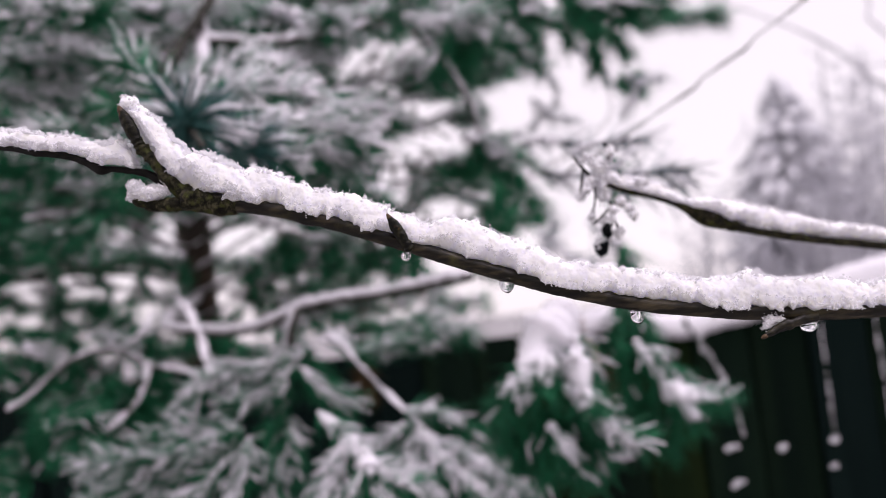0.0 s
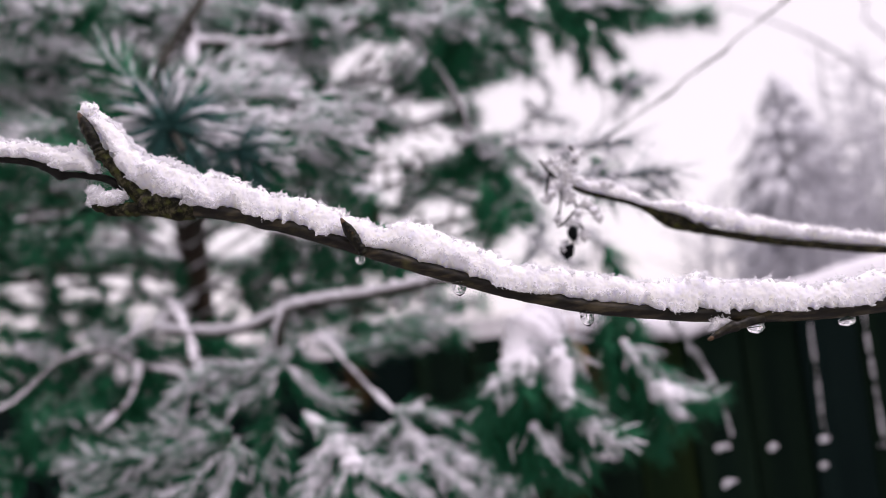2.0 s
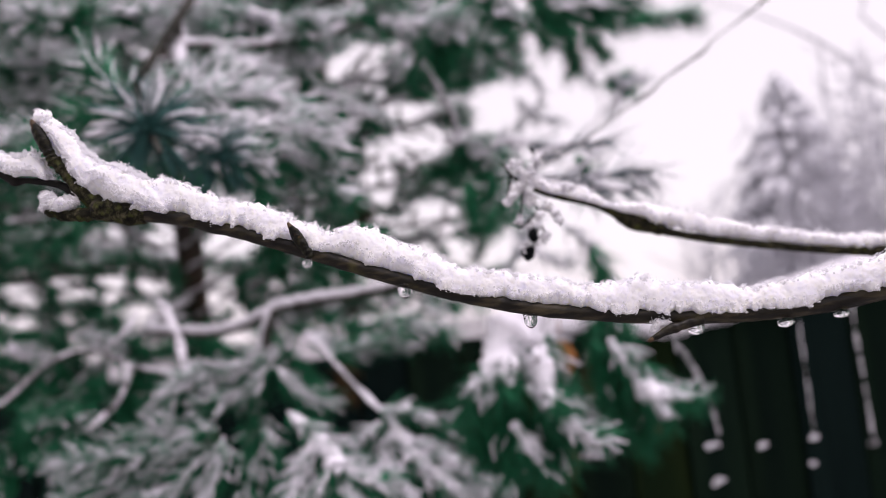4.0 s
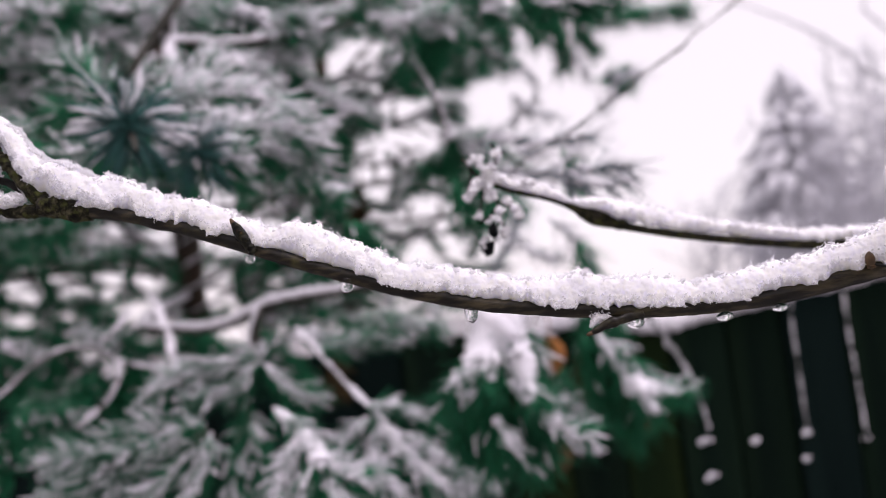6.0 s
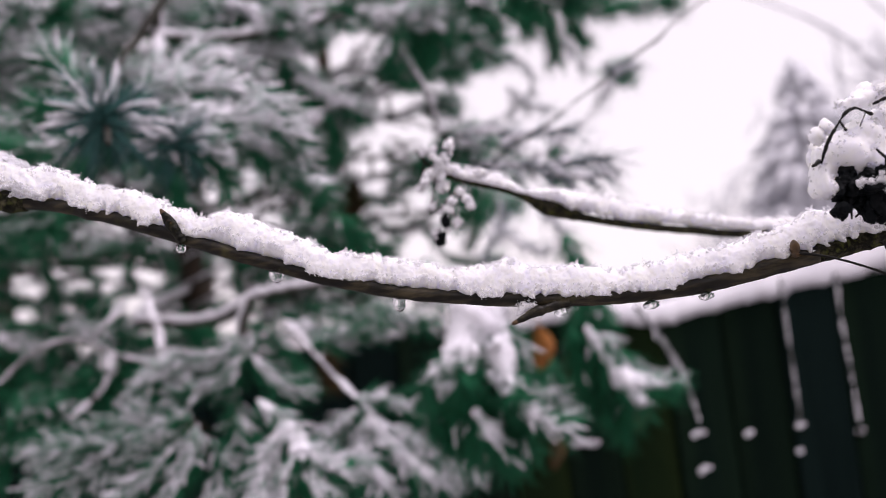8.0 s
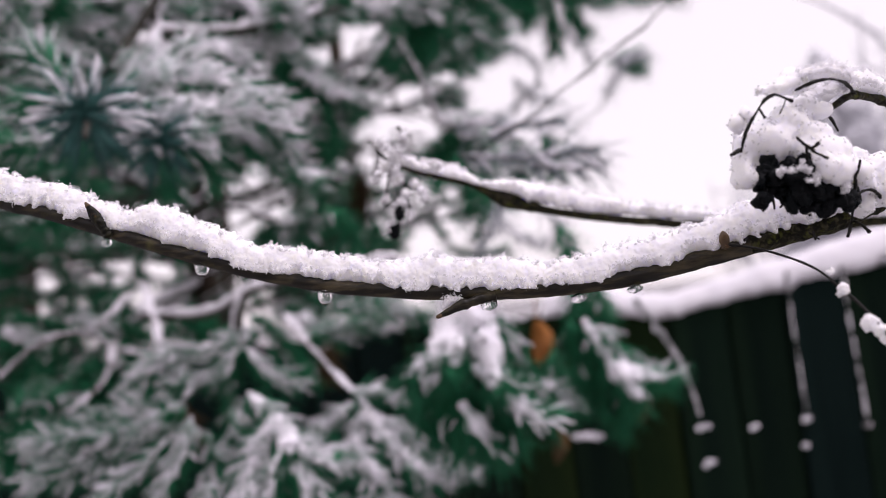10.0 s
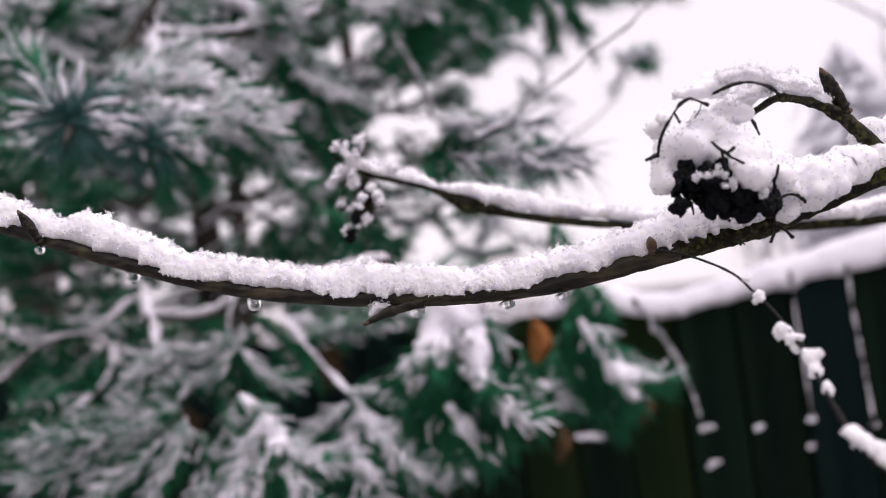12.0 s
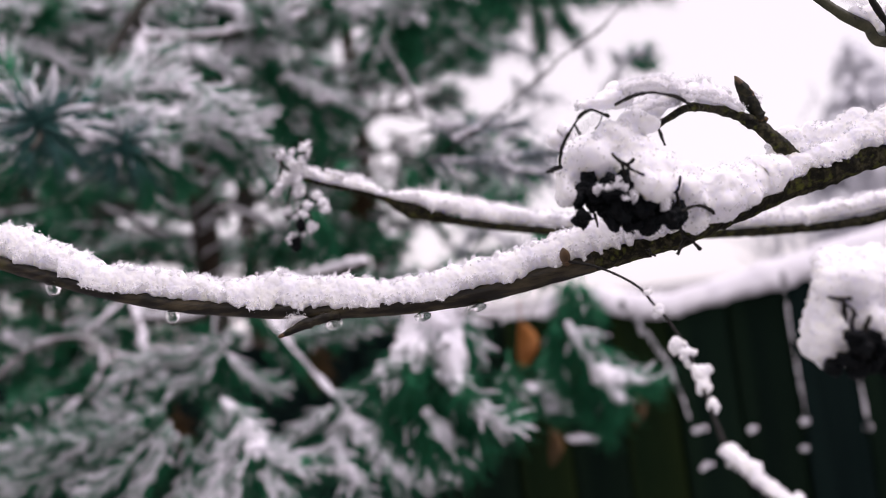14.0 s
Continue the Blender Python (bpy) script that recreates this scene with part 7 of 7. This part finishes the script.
far_conifer((3.2515, 8.0000, 2.0224)[:2] + (0.0,), 3.4, 0.66, 620, 601, "distant rimed conifer, its colour paled for snowfall haze")
far_conifer((3.7745, 8.8000, 2.0537)[:2] + (0.0,), 2.75, 0.65, 380, 602, "distant rimed conifer, its colour paled for snowfall haze")


def dark_conifer(place, height, width, count, seed):
    """A conifer well behind the pines: boughs of drooping fans, snow on each."""
    g = np.random.default_rng(seed)
    x, y, z = place
    t = thing("conifer", place, "dark green conifer with snow on its boughs", "tree", "conifers beyond the garden")
    part("trunk", tube([(x, y, -0.1, 0.09), (x, y, height * 0.6, 0.06), (x, y, height, 0.01)], 0.3, 8, 0.1, 5, seed), PINE_BARK, t)
    green, white = [], []
    for k in range(count):
        u = g.uniform(0, 1)
        h = 2.35 + (height - 2.35) * u
        az = g.uniform(0, 2 * math.pi)
        ln = width * (1.0 - 0.75 * u) * g.uniform(0.5, 1.1)
        d = np.array((math.cos(az), math.sin(az), g.uniform(-0.35, 0.15)))
        a = np.array((x, y, h)) + d * ln * g.uniform(0.1, 0.7)
        w = g.uniform(0.03, 0.07)
        b = a + d * g.uniform(0.25, 0.5)
        if clear_sky((a + b) / 2, 0.12):
            continue
        green.append(tube([(*a, w * 0.3), (*((a + b) / 2), w), (*(b + (0, 0, -0.05)), w * 0.2)], 0.3, 6, 0.6, 9, seed + k))
        if g.uniform() < 0.5:
            white.append(tube([(*(a + (0, 0, w * 0.6)), w * 0.3), (*((a + b) / 2 + (0, 0, w * 0.8)), w * 0.6), (*(b + (0, 0, w * 0.1)), w * 0.2)], 0.3, 6, 0.6, 9, seed + k + 1))
    tagged(part("crown", join(*green), NEEDLE, t), kind="stuff")
    tagged(part("snow", join(*white), SNOW_GROUND, t, "snow on the boughs"), kind="stuff")


for k, (x, y, h) in enumerate([(-3.3, 6.2, 6.5), (-1.95, 6.6, 6.5), (-4.6, 6.0, 6.0)]):
    dark_conifer((x, y, 0.0), h, 1.3, 480, 620 + k)


def hazy_bush(place, height, spread, count, seed):
    """A leafless bush, every twig rimed and its colour paled to stand for haze."""
    g = np.random.default_rng(seed)
    x, y, z = place
    t = thing("hazy_bush", place, "distant leafless rimed bush, its colour paled for haze", "bush", "far trees")
    geo = []
    for k in range(count):
        az, lean = g.uniform(0, 2 * math.pi), g.uniform(0.1, 0.9)
        h = height * g.uniform(0.5, 1.0)
        top = np.array((x + math.cos(az) * lean * spread, y + math.sin(az) * lean * spread, h))
        root = np.array((x + g.normal() * 0.1, y + g.normal() * 0.1, -0.05))
        mid = root * 0.5 + top * 0.5 + g.normal(size=3) * 0.12
        part("stem", tube([(*root, 0.018), (*mid, 0.012), (*top, 0.005)], 0.3, 5, 0.2, 5, seed + k), HAZY_RIME, t)
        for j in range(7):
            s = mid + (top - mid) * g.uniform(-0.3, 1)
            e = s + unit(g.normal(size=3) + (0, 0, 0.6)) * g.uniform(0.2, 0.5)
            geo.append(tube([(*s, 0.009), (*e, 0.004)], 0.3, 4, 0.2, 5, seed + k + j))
    tagged(part("crown", join(*geo), HAZY_RIME, t), kind="stuff")


# rimed twigs, with the haze of distance mixed into the grey
HAZY_RIME = material("hazy_rime", [(0.42, 0.42, 0.46), (0.66, 0.66, 0.70)], 4, rough=0.85, per_island=0.15)
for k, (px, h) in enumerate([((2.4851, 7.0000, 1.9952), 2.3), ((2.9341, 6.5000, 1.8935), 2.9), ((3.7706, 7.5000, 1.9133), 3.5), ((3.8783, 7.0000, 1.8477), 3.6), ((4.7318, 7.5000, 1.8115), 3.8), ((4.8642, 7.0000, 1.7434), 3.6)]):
    hazy_bush((px[0], px[1], 0.0), h, 0.7, 40, 640 + k)

# bare branches that cross the sky
bare_tree = thing("bare_tree", (2.6, 3.2, 0.0), "leafless tree with rimed branches reaching over the fence", "tree")
part("trunk", tube([(2.6, 3.2, -0.1, 0.08), (2.55, 3.2, 1.5, 0.07), (2.45, 3.1, 3.6, 0.04)], 0.1, 12, 0.1, 10, 7), PINE_TWIG, bare_tree)
part("limb", tube([(2.55, 3.2, 1.7, 0.0165), (1.6133, 3.0000, 2.1343, 0.0077), (1.4962, 3.0000, 2.2488, 0.0060), (1.3536, 3.0000, 2.3569, 0.0050), (1.1877, 3.0000, 2.4477, 0.0033), (0.9997, 3.0000, 2.5313, 0.0022)], 0.05, 8, 0.15, 20, 8), HAZY_RIME, bare_tree)
part("limb", tube([(2.55, 3.2, 1.9, 0.0110), (1.6929, 3.1000, 2.3403, 0.0055), (1.6350, 3.1000, 2.4735, 0.0044), (1.5929, 3.1000, 2.6057, 0.0033)], 0.05, 8, 0.15, 20, 9), HAZY_RIME, bare_tree)
part("limb", tube([(0.1110, 0.8200, 1.6185, 0.0012), (0.1421, 0.8000, 1.6350, 0.0011), (0.1649, 0.7800, 1.6414, 0.0012), (0.1978, 0.7600, 1.6604, 0.0009), (0.2335, 0.7500, 1.6785, 0.0013), (0.2405, 0.7500, 1.6858, 0.0009), (0.2826, 0.7500, 1.7087, 0.0011), (0.2908, 0.7500, 1.7170, 0.0008), (0.3390, 0.7500, 1.7465, 0.0011), (0.3952, 0.7500, 1.7878, 0.0007)], 0.004, 8, 0.5, 120, 10), TWIG, pine_a, "bare twig stretched across the sky")
limb(pine_b, [(-0.3249, 2.9000, 1.9827, 0.008), (0.1747, 2.5000, 1.8678, 0.006), (0.4471, 2.3000, 1.9609, 0.003), (0.4917, 2.3000, 2.0797, 0.002)], 420, 0)
sprig(pine_b, (0.4917, 2.3000, 2.0797), (0.5940, 2.3000, 2.0455), 0.15)
sprig(pine_b, (0.4993, 2.3000, 2.0789), (0.5857, 2.3000, 2.1007), 0.15)
